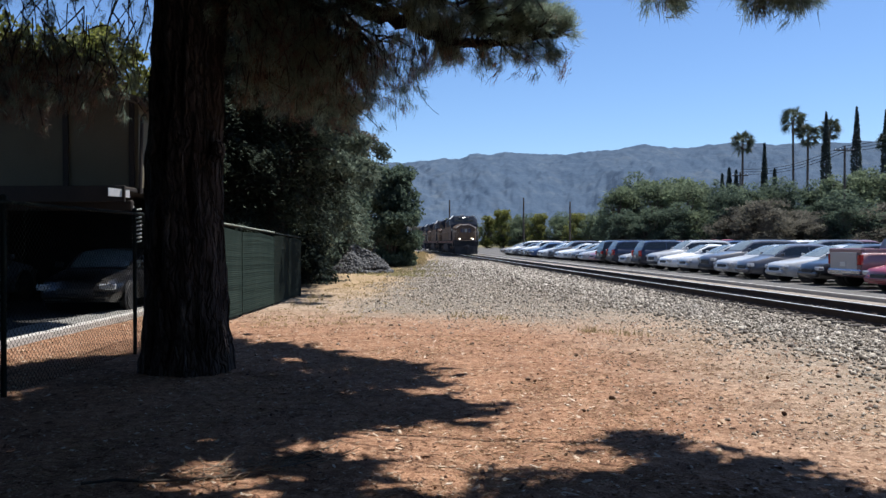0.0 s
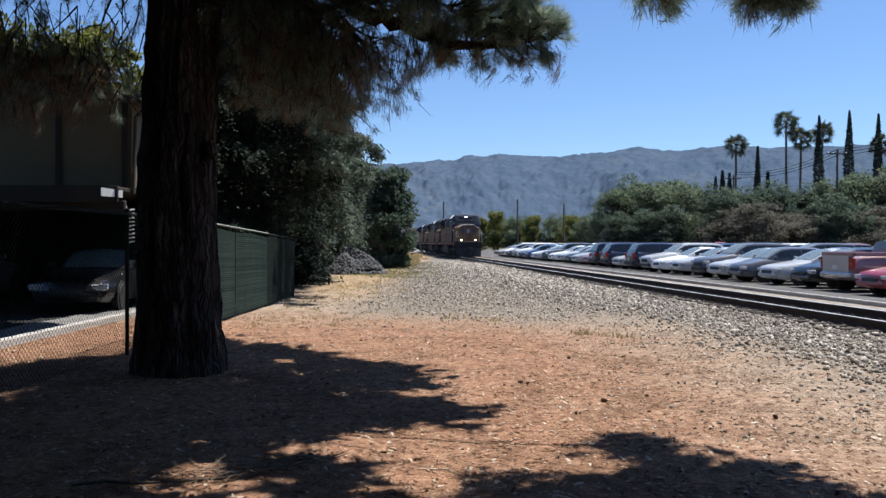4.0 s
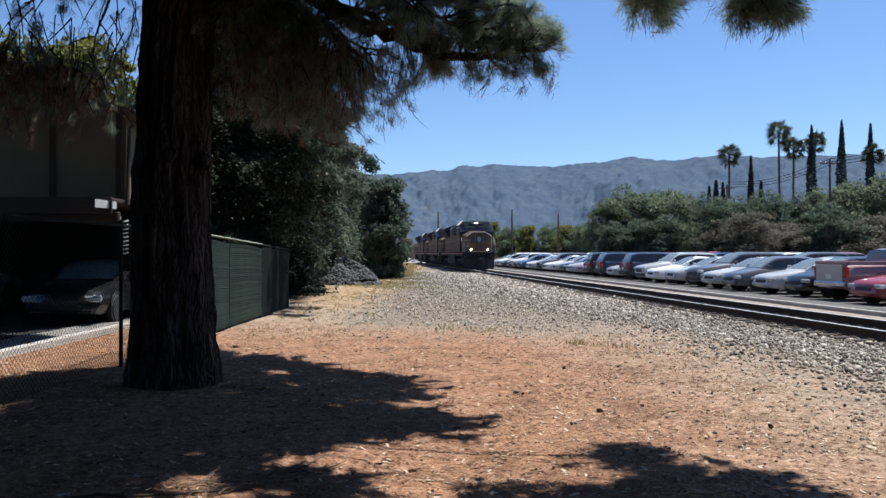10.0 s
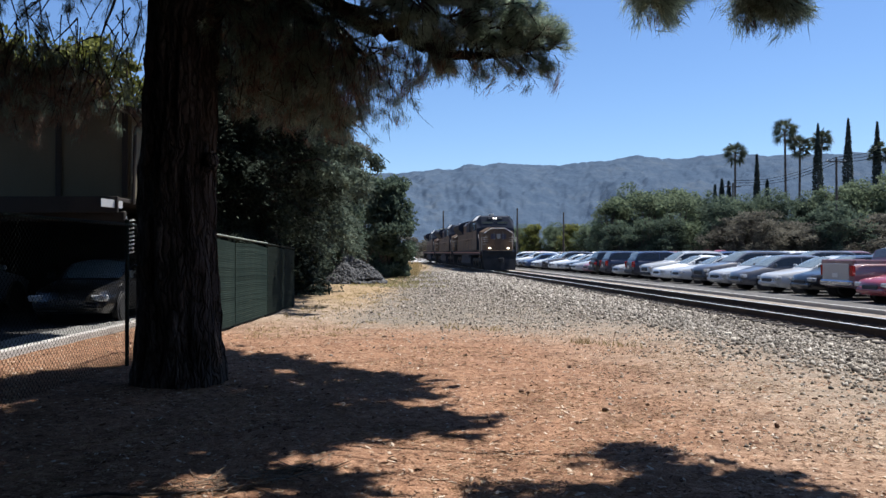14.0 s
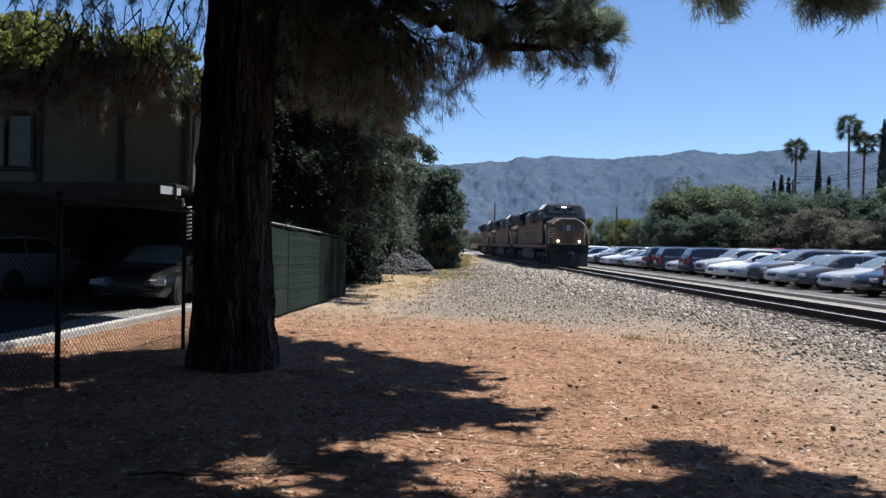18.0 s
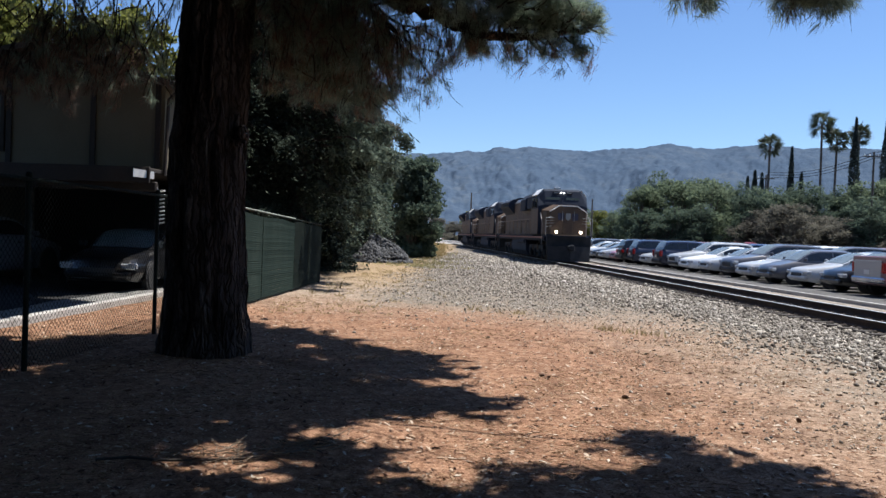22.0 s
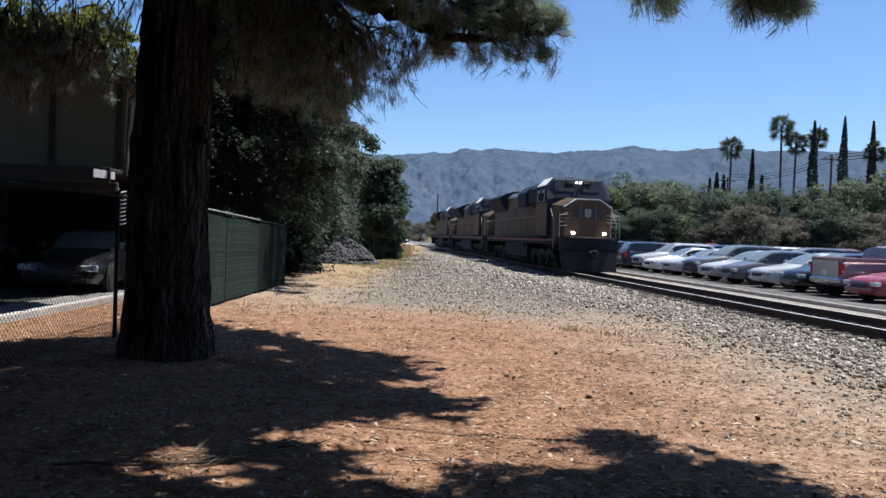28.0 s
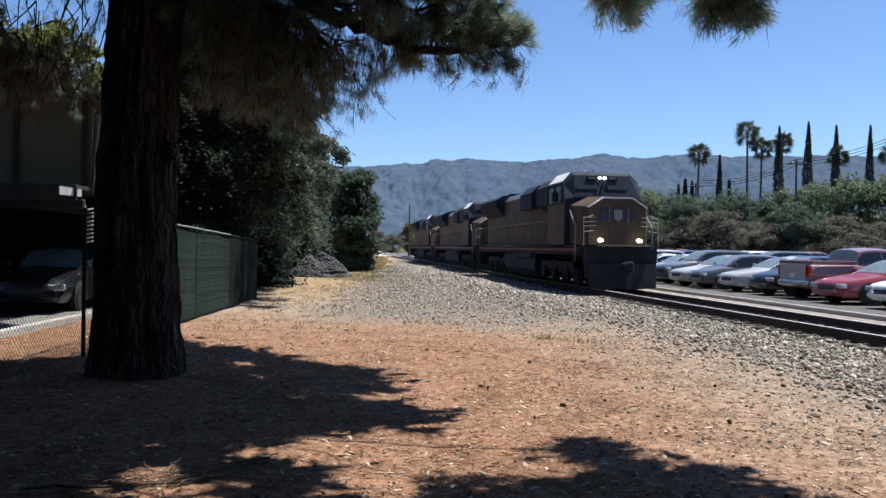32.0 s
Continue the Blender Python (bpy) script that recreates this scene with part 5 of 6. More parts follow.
        for yc in (-L + 0.92, L - 1.0):
            g = Geo()
            g.lathe([(r * 1.16, 0.0), (r * 1.16, 0.02), (r * 0.9, 0.024)], (s * (W - 0.008), yc, r), "x" , 18)
            part("wheel_arch", g, M_PLASTIC, o)
            g = Geo()
            h = 0.1
            g.lathe([(r * 0.62, -h), (r * 0.94, -h), (r, -h * 0.6), (r, h * 0.6), (r * 0.94, h), (r * 0.62, h)], (s * (W - 0.06), yc, r), "x", 20)
            ty = part("tyre", g, M_BLACK, o)
            g = Geo()
            g.lathe([(0.03, -0.03), (r * 0.2, 0.03), (r * 0.55, 0.0), (r * 0.64, 0.03), (r * 0.64, -0.06)] if s > 0 else [(r * 0.64, 0.06), (r * 0.64, -0.03), (r * 0.55, 0.0), (r * 0.2, -0.03), (0.03, 0.03)], (s * (W + 0.01), yc, r), "x", 16)
            part("rim", g, M_ALLOY, ty)
    part("grille", Geo().box(0, -L + 0.02, k["nose"] - 0.24, W * 0.9, 0.1, 0.2, 0.03), M_PLASTIC, o, "dark grille")
    part("front_bumper", Geo().box(0, -L + 0.06, zb + 0.18, W * 1.6, 0.2, 0.16, 0.05), M_PLASTIC if kind in ("suv", "pickup") else M_PAINT, o).color = (*colour, 1)
    part("rear_bumper", Geo().box(0, L - 0.04, zb + 0.22, W * 1.75, 0.22, 0.2, 0.05), M_CHROME if kind == "pickup" else M_PLASTIC, o)
    part("number_plate", Geo().box(0, L + 0.04, k["deck"] - 0.4, 0.3, 0.012, 0.15), M_WHITE, o, "blank white plate")
    if kind == "pickup":
        g = Geo()
        for s in (-1, 1):
            g.box(s * (W - 0.06), 1.95, 1.28, 0.1, 1.65, 0.14, 0.02)
        g.box(0, L - 0.06, 1.25, W * 1.8, 0.08, 0.18, 0.02)
        part("bed_rail", g, M_PAINT, o).color = (*colour, 1)
        part("tailgate", Geo().box(0, L + 0.014, 0.94, W * 1.5, 0.03, 0.56, 0.01), M_PAINT, o, "sun-bleached grey tailgate").color = (0.4, 0.4, 0.41, 1)
    if kind in ("suv", "minivan"):
        for s in (-1, 1):
            part("roof_bar", Geo().box(s * wt * 0.8, (t0 + t1) / 2, zt + 0.008, 0.04, (t1 - t0) * 0.7, 0.04, 0.01), M_PLASTIC, o)
    body.color = cabin.color = (*colour, 1)
    return o


WHITE, SILVER, GREY, BLACK = (0.82, 0.82, 0.80), (0.44, 0.45, 0.455), (0.085, 0.085, 0.095), (0.008, 0.008, 0.009)
# white car's paint typed as grey: the carport's gloom is in the colour
DIM_WHITE = (0.24, 0.24, 0.25)
RED, MAROON, BLUE, TAN, ROSE, NAVY = (0.27, 0.04, 0.055), (0.23, 0.13, 0.145), (0.035, 0.07, 0.16), (0.35, 0.29, 0.22), (0.36, 0.14, 0.16), (0.012, 0.018, 0.045)
TINT = {WHITE: "white", DIM_WHITE: "shade-dimmed white", SILVER: "silver", GREY: "dark grey", BLACK: "black", RED: "bright red", MAROON: "dusty maroon-grey", BLUE: "blue", TAN: "tan", ROSE: "rose-coloured", NAVY: "dark navy"}
# distance along the row, kind, colour, nose towards the track or away
FRONT = [(19.6, "sedan", SILVER, 1), (22.3, "sedan", WHITE, 1), (24.9, "sedan", RED, 1), (27.4, "pickup", MAROON, -1), (29.5, "hatchback", BLACK, 1), (31.8, "sedan", SILVER, 1), (34.3, "hatchback", GREY, 1), (36.5, "sedan", SILVER, 1), (38.9, "suv", GREY, 1), (41.6, "sedan", SILVER, 1), (44.0, "sedan", WHITE, 1), (46.4, "suv", SILVER, 1), (49.2, "suv", NAVY, -1), (51.6, "sedan", SILVER, 1), (54.2, "suv", NAVY, -1), (56.8, "minivan", BLACK, -1), (59.4, "sedan", ROSE, 1), (62.0, "sedan", SILVER, 1), (64.7, "sedan", BLACK, 1), (67.4, "sedan", SILVER, 1), (70.1, "sedan", WHITE, 1), (72.8, "suv", GREY, 1), (75.5, "sedan", SILVER, 1), (78.2, "sedan", WHITE, 1), (81, "hatchback", BLUE, 1), (83.7, "sedan", BLACK, 1), (86.4, "suv", WHITE, 1), (89, "sedan", SILVER, 1), (91.8, "sedan", GREY, 1), (94.5, "minivan", WHITE, 1), (97.2, "sedan", SILVER, 1), (100, "sedan", TAN, 1)]
made = {}


def park(kind, colour, m, how):
    key = (kind, colour)
    text = f"{TINT[colour]} {kind.replace('suv', 'SUV').replace('pickup', 'pickup truck')} parked {how}"
    if key not in made:
        made[key] = car(kind, colour, text, m)
        return made[key]
    return tagged(copy_thing(made[key], m), text)


crng = random.Random(4)
for s, kind, colour, way in FRONT:
    length = KINDS[kind]["L"]
    park(kind, colour, TRACK @ pose(5.2 + length / 2 + crng.uniform(-0.15, 0.25), s - 31.5, 0, 0, 0, (-90 if way > 0 else 90) + crng.uniform(-2.5, 2.5)), "nose-in beside the track" if way > 0 else "backed up towards the track")
for d, s0, s1, way in ((18.6, 24, 150, 1), (23.8, 28, 150, -1), (37.5, 40, 150, 1)):
    s = s0
    while s < s1:
        if crng.random() < 0.86:
            kind = crng.choice(["sedan", "sedan", "sedan", "suv", "suv", "minivan", "hatchback", "pickup"])
            colour = crng.choice([WHITE, WHITE, SILVER, SILVER, GREY, BLACK, RED, BLUE, TAN, MAROON])
            park(kind, colour, TRACK @ pose(d + crng.uniform(-0.3, 0.3), s - 31.6, 0, 0, 0, (-90 if way > 0 else 90) + crng.uniform(-3, 3)), "in a row of the lot")
        s += 2.75
park("sedan", BLACK, pose(-8.62, 20.3, 0, 0, 0, 4), "in the dark carport")
park("suv", DIM_WHITE, pose(-13.1, 21.2, 0, 0, 0, 176), "tail out in the carport")
for x, y, c in ((-8.6, 150, WHITE), (-12.5, 170, SILVER), (-17, 185, WHITE), (-10.5, 205, RED)):
    park("sedan", c, pose(x, y, 0, 0, 0, 70), "on the far road")

# ================= trees =================
def blobs(rng, count, size, slim=0.62):
    """Leaf quads at random attitudes round the origin."""
    nrm = rng.normal(0, 1, (count, 3))
    nrm /= np.linalg.norm(nrm, axis=1)[:, None]
    a = np.cross(nrm, rng.normal(0, 1, (count, 3)))
    a /= np.linalg.norm(a, axis=1)[:, None] + 1e-9
    b = np.cross(nrm, a)
    s = size * rng.uniform(0.6, 1.4, (count, 1))
    return a * s, b * s * slim


def leaf_mesh(name, centres, rng, size, mat, slim=0.62):
    a, b = blobs(rng, len(centres), size, slim)
    v = np.stack([centres - a, centres - b * 0.9, centres + a, centres + b], 1).reshape(-1, 3)
    return raw(name, v, np.arange(len(v)).reshape(-1, 4), mat)


def broadleaf(seed, height, radius, mat, leaves=9000, size=0.2, low=0.22, label="", m=None, name="tree", category="tree", group="trees beyond the parking lot", lobes=40):
    """A tree of a forking trunk and a lobed, gappy crown of single leaves."""
    rng = np.random.default_rng(seed)
    o = thing(name, label, category, group, m)
    g = Geo()
    tr = 0.022 * height + 0.05
    fork = height * low * 1.3
    g.tube([(0, 0, -0.1), (0.05, 0.03, fork * 0.5), (0, 0.05, fork)], [tr * 1.3, tr, tr * 0.85], 8)
    cs, rad = [], []
    for i in range(lobes):
        a, h = rng.uniform(0, 2 * np.pi), rng.uniform(low, 0.93)
        out = radius * math.sin(math.pi * min(1.0, max(0.12, (h - low * 0.6) / (1 - low * 0.6)) ** 0.8)) ** 0.7 * rng.uniform(0.25, 0.85)
        c = np.array([out * math.cos(a), out * math.sin(a), h * height])
        cs.append(c), rad.append(radius * rng.uniform(0.17, 0.38))
        g.tube([(0, 0.05, fork * rng.uniform(0.7, 1.0)), tuple(c * np.array([0.5, 0.5, 0.5]) + np.array([0, 0, fork * 0.55])), tuple(c)], [tr * 0.5, tr * 0.3, tr * 0.1], 5)
    part("trunk", g, M_POLE, o)
    cs, rad = np.array(cs), np.array(rad)
    pick = rng.choice(len(cs), leaves, p=rad ** 2 / (rad ** 2).sum())
    d = rng.normal(0, 1, (leaves, 3))
    d /= np.linalg.norm(d, axis=1)[:, None]
    # leaves gather in sprigs on the outside of each lobe
    ways = rng.normal(0, 1, (lobes * 26, 3))
    ways /= np.linalg.norm(ways, axis=1)[:, None]
    d = ways[pick * 26 + rng.integers(0, 26, leaves)] * 0.85 + d * 0.3
    p = cs[pick] + d * rad[pick][:, None] * rng.uniform(0.75, 1.15, (leaves, 1)) * np.array([1, 1, 0.8]) + rng.normal(0, 0.05, (leaves, 3))
    p[:, 2] = np.maximum(p[:, 2], 0.15)
    ob = new("crown", leaf_mesh("crown", p, rng, size, mat))
    ob.parent = o
    return o


def conifer(seed, height, radius, label, m, mat=None, leaves=70000, group="conifers behind the fence", low=0.02, size=1.0):
    """A conifer: upright bole, whorls of sagging boughs, flat sprays of foliage."""
    rng = np.random.default_rng(seed)
    o = thing("conifer", label, "tree", group, m)
    g = Geo()
    g.tube([(0, 0, -0.1), (0.05, 0, height * 0.5), (0, 0.02, height)], [0.02 * height, 0.011 * height, 0.02], 9)
    part("trunk", g, M_BARK, o)
    boughs, pts, ways = Geo(), [], []
    nb = int(height * 8)
    for i in range(nb):
        h = low + (1 - low) * (i + rng.uniform()) / nb
        a = rng.uniform(0, 2 * np.pi)
        ln = radius * (1 - h) ** 0.62 * rng.uniform(0.7, 1.1) + 0.15
        z0 = 0.72 * round(h * height / 0.72) + rng.normal(0, 0.09)
        ca, sa = math.cos(a), math.sin(a)
        tip = -0.18 * ln + rng.uniform(-0.2, 0.25)
        boughs.tube([(0, 0, z0), (ca * ln * 0.5, sa * ln * 0.5, z0 + 0.08 * ln), (ca * ln, sa * ln, z0 + tip)], [0.03, 0.02, 0.006], 4)
        # foliage hangs in pads along the bough and its side shoots, with gaps between
        n = max(8, int(leaves / nb * (ln / radius) * 1.5))
        pads = max(3, int(ln * 2.6))
        pt = rng.uniform(0.22, 1.05, pads) ** 0.75
        pw = rng.normal(0, 0.22, pads) * ln * (1.15 - pt * 0.6)
        pz = z0 + 0.16 * ln * np.sin(pt * 2.6) + tip * pt * pt - np.abs(pw) * 0.35 - rng.exponential(0.06, pads)
        pick = rng.integers(0, pads, n)
        size_p = rng.uniform(0.6, 1.25, pads)[pick]
        off = rng.normal(0, 1, (n, 3)) * np.array([0.21, 0.21, 0.05]) * size_p[:, None]
        off[:, 2] -= 0.5 * (off[:, 0] ** 2 + off[:, 1] ** 2) / 0.17
        pts.append(np.stack([ca * ln * pt[pick] - sa * pw[pick], sa * ln * pt[pick] + ca * pw[pick], pz[pick]], -1) + off)
        fan = rng.normal(0, 0.9, n)
        ways.append(np.stack([np.cos(a + fan), np.sin(a + fan), rng.normal(-0.25, 0.45, n)], -1))
    tagged(part("bough_growth", boughs, M_BARK, o), kind="stuff")
    p = np.concatenate(pts)
    p[:, 2] = np.maximum(p[:, 2], 0.1)
    # flat drooping sprays that point outwards
    d = np.concatenate(ways) * rng.uniform(0.6, 1.4, (len(p), 1)) * 0.085 * size
    side = np.cross(d, np.array([0, 0, 1.0]) + rng.normal(0, 0.35, (len(p), 3)))
    side *= 0.04 * size / (np.linalg.norm(side, axis=1)[:, None] + 1e-9)
    v = np.stack([p - d, p - side - d * 0.2, p + d, p + side - d * 0.2], 1).reshape(-1, 3)
    ob = new("foliage", raw("foliage", v, np.arange(len(v)).reshape(-1, 4), mat or M_CONIFER))
    ob.parent = o
    # thick inner growth near the bole, near black to stand for shade in the crown
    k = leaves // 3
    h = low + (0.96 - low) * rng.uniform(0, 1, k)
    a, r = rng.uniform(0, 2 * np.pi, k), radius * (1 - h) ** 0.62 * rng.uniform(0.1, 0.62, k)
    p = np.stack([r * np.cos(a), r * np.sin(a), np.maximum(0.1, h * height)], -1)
    ob = new("inner_shade_growth", leaf_mesh("inner_shade_growth", p, rng, 0.1 * size, M_INNER, 0.4))
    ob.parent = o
    return o


conifer(21, 15.0, 3.3, "tall dark grey-green conifer with sagging boughs", pose(-7.0, 36.5, 0), M_SPRAY, leaves=52000, low=0.15)
# fills the dark gap past the fence, coloured near black as shade
conifer(25, 12.0, 1.25, "slim conifer added at the end of the fence, shade in its near-black colour", pose(-5.7, 30.5, 0, 0, 0, 60), leaves=24000, low=0.02, mat=M_SHADE)
conifer(22, 13.0, 3.0, "dense dark conifer close behind the fence", pose(-7.6, 28.0, 0, 0, 0, 40), leaves=70000, low=0.12, size=0.7)
conifer(23, 12.0, 2.7, "shaggy dark conifer beside the building", pose(-6.9, 23.6, 0, 0, 0, 90), leaves=70000, low=0.14, size=0.62)
conifer(24, 14.0, 3.2, "tall conifer in the shaded row", pose(-10.0, 31.5, 0, 0, 0, 10), leaves=26000)
conifer(26, 13.0, 3.2, "dark conifer at the end of the row", pose(-7.8, 44.0, 0, 0, 0, 200), leaves=36000, mat=M_SPRAY)
# dense added row, unseen at the viewer's back, which closes that side against sky light
back = conifer(27, 14.0, 3.6, "unseen conifer added behind the viewer to cut sky light", pose(-9, -7, 0), leaves=14000, group="conifers behind the path", size=2.6)
for x, y, a in ((-4.5, -9, 70), (0.0, -8, 140), (4.5, -10, 200), (9.5, -9, 260), (-12.5, -2, 310), (-13, 4, 20), (14.5, -11, 80)):
    copy_thing(back, pose(x, y, 0, 0, 0, a))
leaning = conifer(28, 17.0, 3.3, "tall conifer with a bare lower trunk behind the fence", pose(-5.6, 25.2, 0, 0, 0, 120), leaves=75000, low=0.16, size=0.65)
# sweeping outer boughs with pale tips, which streak the path with shade
br = np.random.default_rng(29)
M_TIPS = leafy("pale_brown_conifer_tips", (0.075, 0.07, 0.055), (0.20, 0.178, 0.135), 0.4, 0.9, 0.04)
for gx0, gy0, z, tips in ((-3.45, 20.6, 3.6, 0), (-3.6, 22.0, 4.3, 0), (-3.7, 23.5, 3.5, 0), (-4.3, 27.4, 4.0, 0), (-4.9, 30.0, 4.6, 0), (-4.4, 24.2, 4.9, 1), (-4.6, 26.0, 4.4, 0), (-5.0, 28.4, 5.2, 1), (-5.3, 24.8, 5.9, 1), (-5.6, 26.6, 6.4, 1), (-5.0, 21.4, 5.2, 0)):
    end = Vector((gx0 + SX * z, gy0 + SY * z, z))
    start = Vector((-5.6, 25.2, z + 0.7))
    mid = start.lerp(end, 0.55) + Vector((0, 0, 0.35))
    inv = leaning.matrix_basis.inverted()
    b = part("bough", Geo().tube([inv @ q for q in (start, mid, end)], [0.05, 0.03, 0.008], 5), M_BARK, leaning)
    k = 1500
    t = br.uniform(0.25, 1.05, k) ** 0.7
    line = np.array(start)[None] * ((1 - t) ** 2)[:, None] + 2 * np.array(mid)[None] * (t * (1 - t))[:, None] + np.array(end)[None] * (t ** 2)[:, None]
    clump = br.normal(0, 1, (26, 3)) * np.array([0.2, 0.24, 0.14])
    p = line + clump[np.minimum(25, (t * 24).astype(int))] * (1.25 - 0.7 * t)[:, None] + br.normal(0, 1, (k, 3)) * np.array([0.1, 0.1, 0.045]) - np.array([0, 0, 1]) * br.exponential(0.12, (k, 1))
    way = br.normal(0, 0.045, (k, 3)) + np.array(end - mid)[None] * 0.012 - np.array([0, 0, 0.012])
    side = np.cross(way, br.normal(0, 1, (k, 3)))
    side *= 0.028 / np.linalg.norm(side, axis=1)[:, None]
    v = np.stack([p - way, p - side, p + way, p + side], 1).reshape(-1, 3)
    mi = np.array(inv)
    v = v @ mi[:3, :3].T + mi[:3, 3]
    ob = new("bough_sprays", raw("bough_sprays", v, np.arange(len(v)).reshape(-1, 4), M_TIPS if tips else M_SPRAY))
    ob.parent = b
broadleaf(31, 6.5, 2.2, M_DARKLEAF, 40000, 0.1, 0.02, "rounded dark evergreen bush beside the track", pose(-3.9, 52, 0), "bush", "bush", "bushes by the track", 70)
# added for the shade below the conifers, coloured near black
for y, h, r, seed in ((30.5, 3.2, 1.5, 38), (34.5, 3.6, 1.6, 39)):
    broadleaf(seed, h, r, M_SHADE, 7000, 0.09, 0.03, "shrub added below the conifers, shade in its near-black colour", pose(-6.9, y, 0), "bush", "bush", "bushes by the track")
broadleaf(32, 5.0, 2.2, M_DARKLEAF, 9000, 0.1, 0.04, "low dark bush behind the rubble", pose(-6.2, 46, 0), "bush", "bush", "bushes by the track")
broadleaf(33, 11.5, 3.4, M_LEAF, 14000, 0.14, 0.2, "green leafy tree behind the conifers", pose(-8.2, 62, 0), group="trees along the line")
broadleaf(34, 7.0, 3.0, M_OLIVE, 6000, 0.2, 0.1, "dull green tree far along the line", pose(-9.5, 98, 0), group="trees along the line")
broadleaf(35, 6.0, 2.6, M_OLIVE, 6000, 0.2, 0.1, "dull green tree far along the line", pose(-13.5, 120, 0), group="trees along the line")
# sunlit tree behind the building
broadleaf(36, 10.8, 4.6, M_LEAFY, 26000, 0.13, 0.3, "sunlit yellow-green tree behind the building", pose(-15.2, 34, 0), group="trees behind the building", lobes=34)
broadleaf(37, 11.2, 4.2, M_LEAFY, 12000, 0.17, 0.3, "sunlit yellow-green tree behind the building", pose(-20.5, 33, 0), group="trees behind the building", lobes=34)

PROTO = [broadleaf(50, 10.0, 4.6, M_LEAF, 12500, 0.14, 0.12, "leafy bright green tree at the lot's edge", pose(0, 0, 0)), broadleaf(51, 10.0, 4.2, M_LEAF, 12500, 0.14, 0.1, "leafy green tree at the lot's edge", pose(0, 0, 0)), broadleaf(52, 10.0, 5.0, M_OLIVE, 13500, 0.14, 0.06, "dull brown-green tree at the lot's edge", pose(0, 0, 0)), broadleaf(53, 10.0, 4.6, M_OLIVE, 13500, 0.14, 0.06, "dusty olive tree at the lot's edge", pose(0, 0, 0)), broadleaf(54, 10.0, 4.4, M_LEAFY, 12000, 0.17, 0.1, "yellow-green tree in the distance", pose(0, 0, 0)), broadleaf(55, 10.0, 4.6, M_DARKLEAF, 12500, 0.14, 0.06, "dark green tree at the lot's edge", pose(0, 0, 0))]
used = set()


def plant(i, slope, dist, height, wide=1.0):
    """A tree at a sideways slope x / y and a distance, with its height."""
    s = height / 10.0
    m = Matrix.LocRotScale((slope * dist, dist, 0), Euler((0, 0, 2.4 * dist + slope * 30)), (s * wide, s * wide, s))
    if i in used:
        copy_thing(PROTO[i], m)
    else:
        used.add(i)
        PROTO[i].matrix_basis = m


# beyond the lot, from the track outwards
for i, sl, d, h, w in ((0, 0.200, 108, 9.0, 1.0), (5, 0.226, 112, 10.6, 0.9), (0, 0.252, 104, 10.6, 1.1), (1, 0.281, 100, 9.6, 1.1), (0, 0.300, 106, 10.6, 1.0), (5, 0.318, 104, 8.4, 0.9),
                       (5, 0.335, 96, 7.4, 1.3), (3, 0.347, 93, 5.6, 1.5), (2, 0.38, 90, 6.2, 1.5), (3, 0.412, 92, 7.0, 1.4), (2, 0.445, 89, 6.6, 1.5), (5, 0.48, 88, 6.4, 1.6), (2, 0.515, 87, 7.4, 1.4), (3, 0.555, 87, 6.8, 1.5), (5, 0.27, 97, 5.6, 1.5), (5, 0.24, 98, 5.2, 1.5), (5, 0.21, 100, 5.0, 1.5), (3, 0.362, 97, 7.6, 1.2), (2, 0.395, 95, 8.4, 1.3), (3, 0.428, 98, 9.4, 1.1), (3, 0.462, 92, 9.0, 1.3), (1, 0.470, 112, 11.4, 1.1), (3, 0.498, 92, 9.4, 1.1), (0, 0.512, 108, 12.6, 1.1), (2, 0.535, 90, 9.4, 1.3), (1, 0.556, 105, 13.2, 1.1), (3, 0.575, 90, 9.0, 1.2), (0, 0.60, 104, 13.6, 1.1), (2, 0.625, 92, 9.4, 1.2), (1, 0.66, 100, 13.4, 1.2), (0, 0.265, 110, 11.4, 1.0), (1, 0.338, 112, 9.8, 1.1), (0, 0.365, 112, 9.6, 1.1), (5, 0.39, 114, 9.4, 1.2),
                       (5, 0.36, 112, 8.6, 1.2), (5, 0.415, 112, 8.8, 1.2), (5, 0.45, 112, 9.0, 1.2),
                       (4, 0.060, 190, 9.2, 1.0), (1, 0.082, 185, 8.4, 1.1), (4, 0.105, 180, 8.6, 1.0), (0, 0.128, 178, 8.2, 1.1), (4, 0.150, 172, 8.4, 1.1), (1, 0.172, 165, 8.0, 1.1), (0, 0.190, 150, 8.0, 1.1), (4, 0.214, 150, 8.5, 1.1), (4, 0.04, 200, 8.8, 1.0), (1, 0.018, 210, 8.6, 1.1), (4, -0.005, 220, 8.8, 1.0), (3, -0.028, 200, 8.4, 1.2), (2, -0.05, 170, 8.0, 1.2), (3, -0.075, 150, 8.0, 1.2),
                       (5, 0.09, 215, 8.2, 1.5), (5, 0.135, 205, 8.2, 1.5), (5, 0.175, 195, 8.2, 1.5)):
    plant(i, sl, d, h, w)


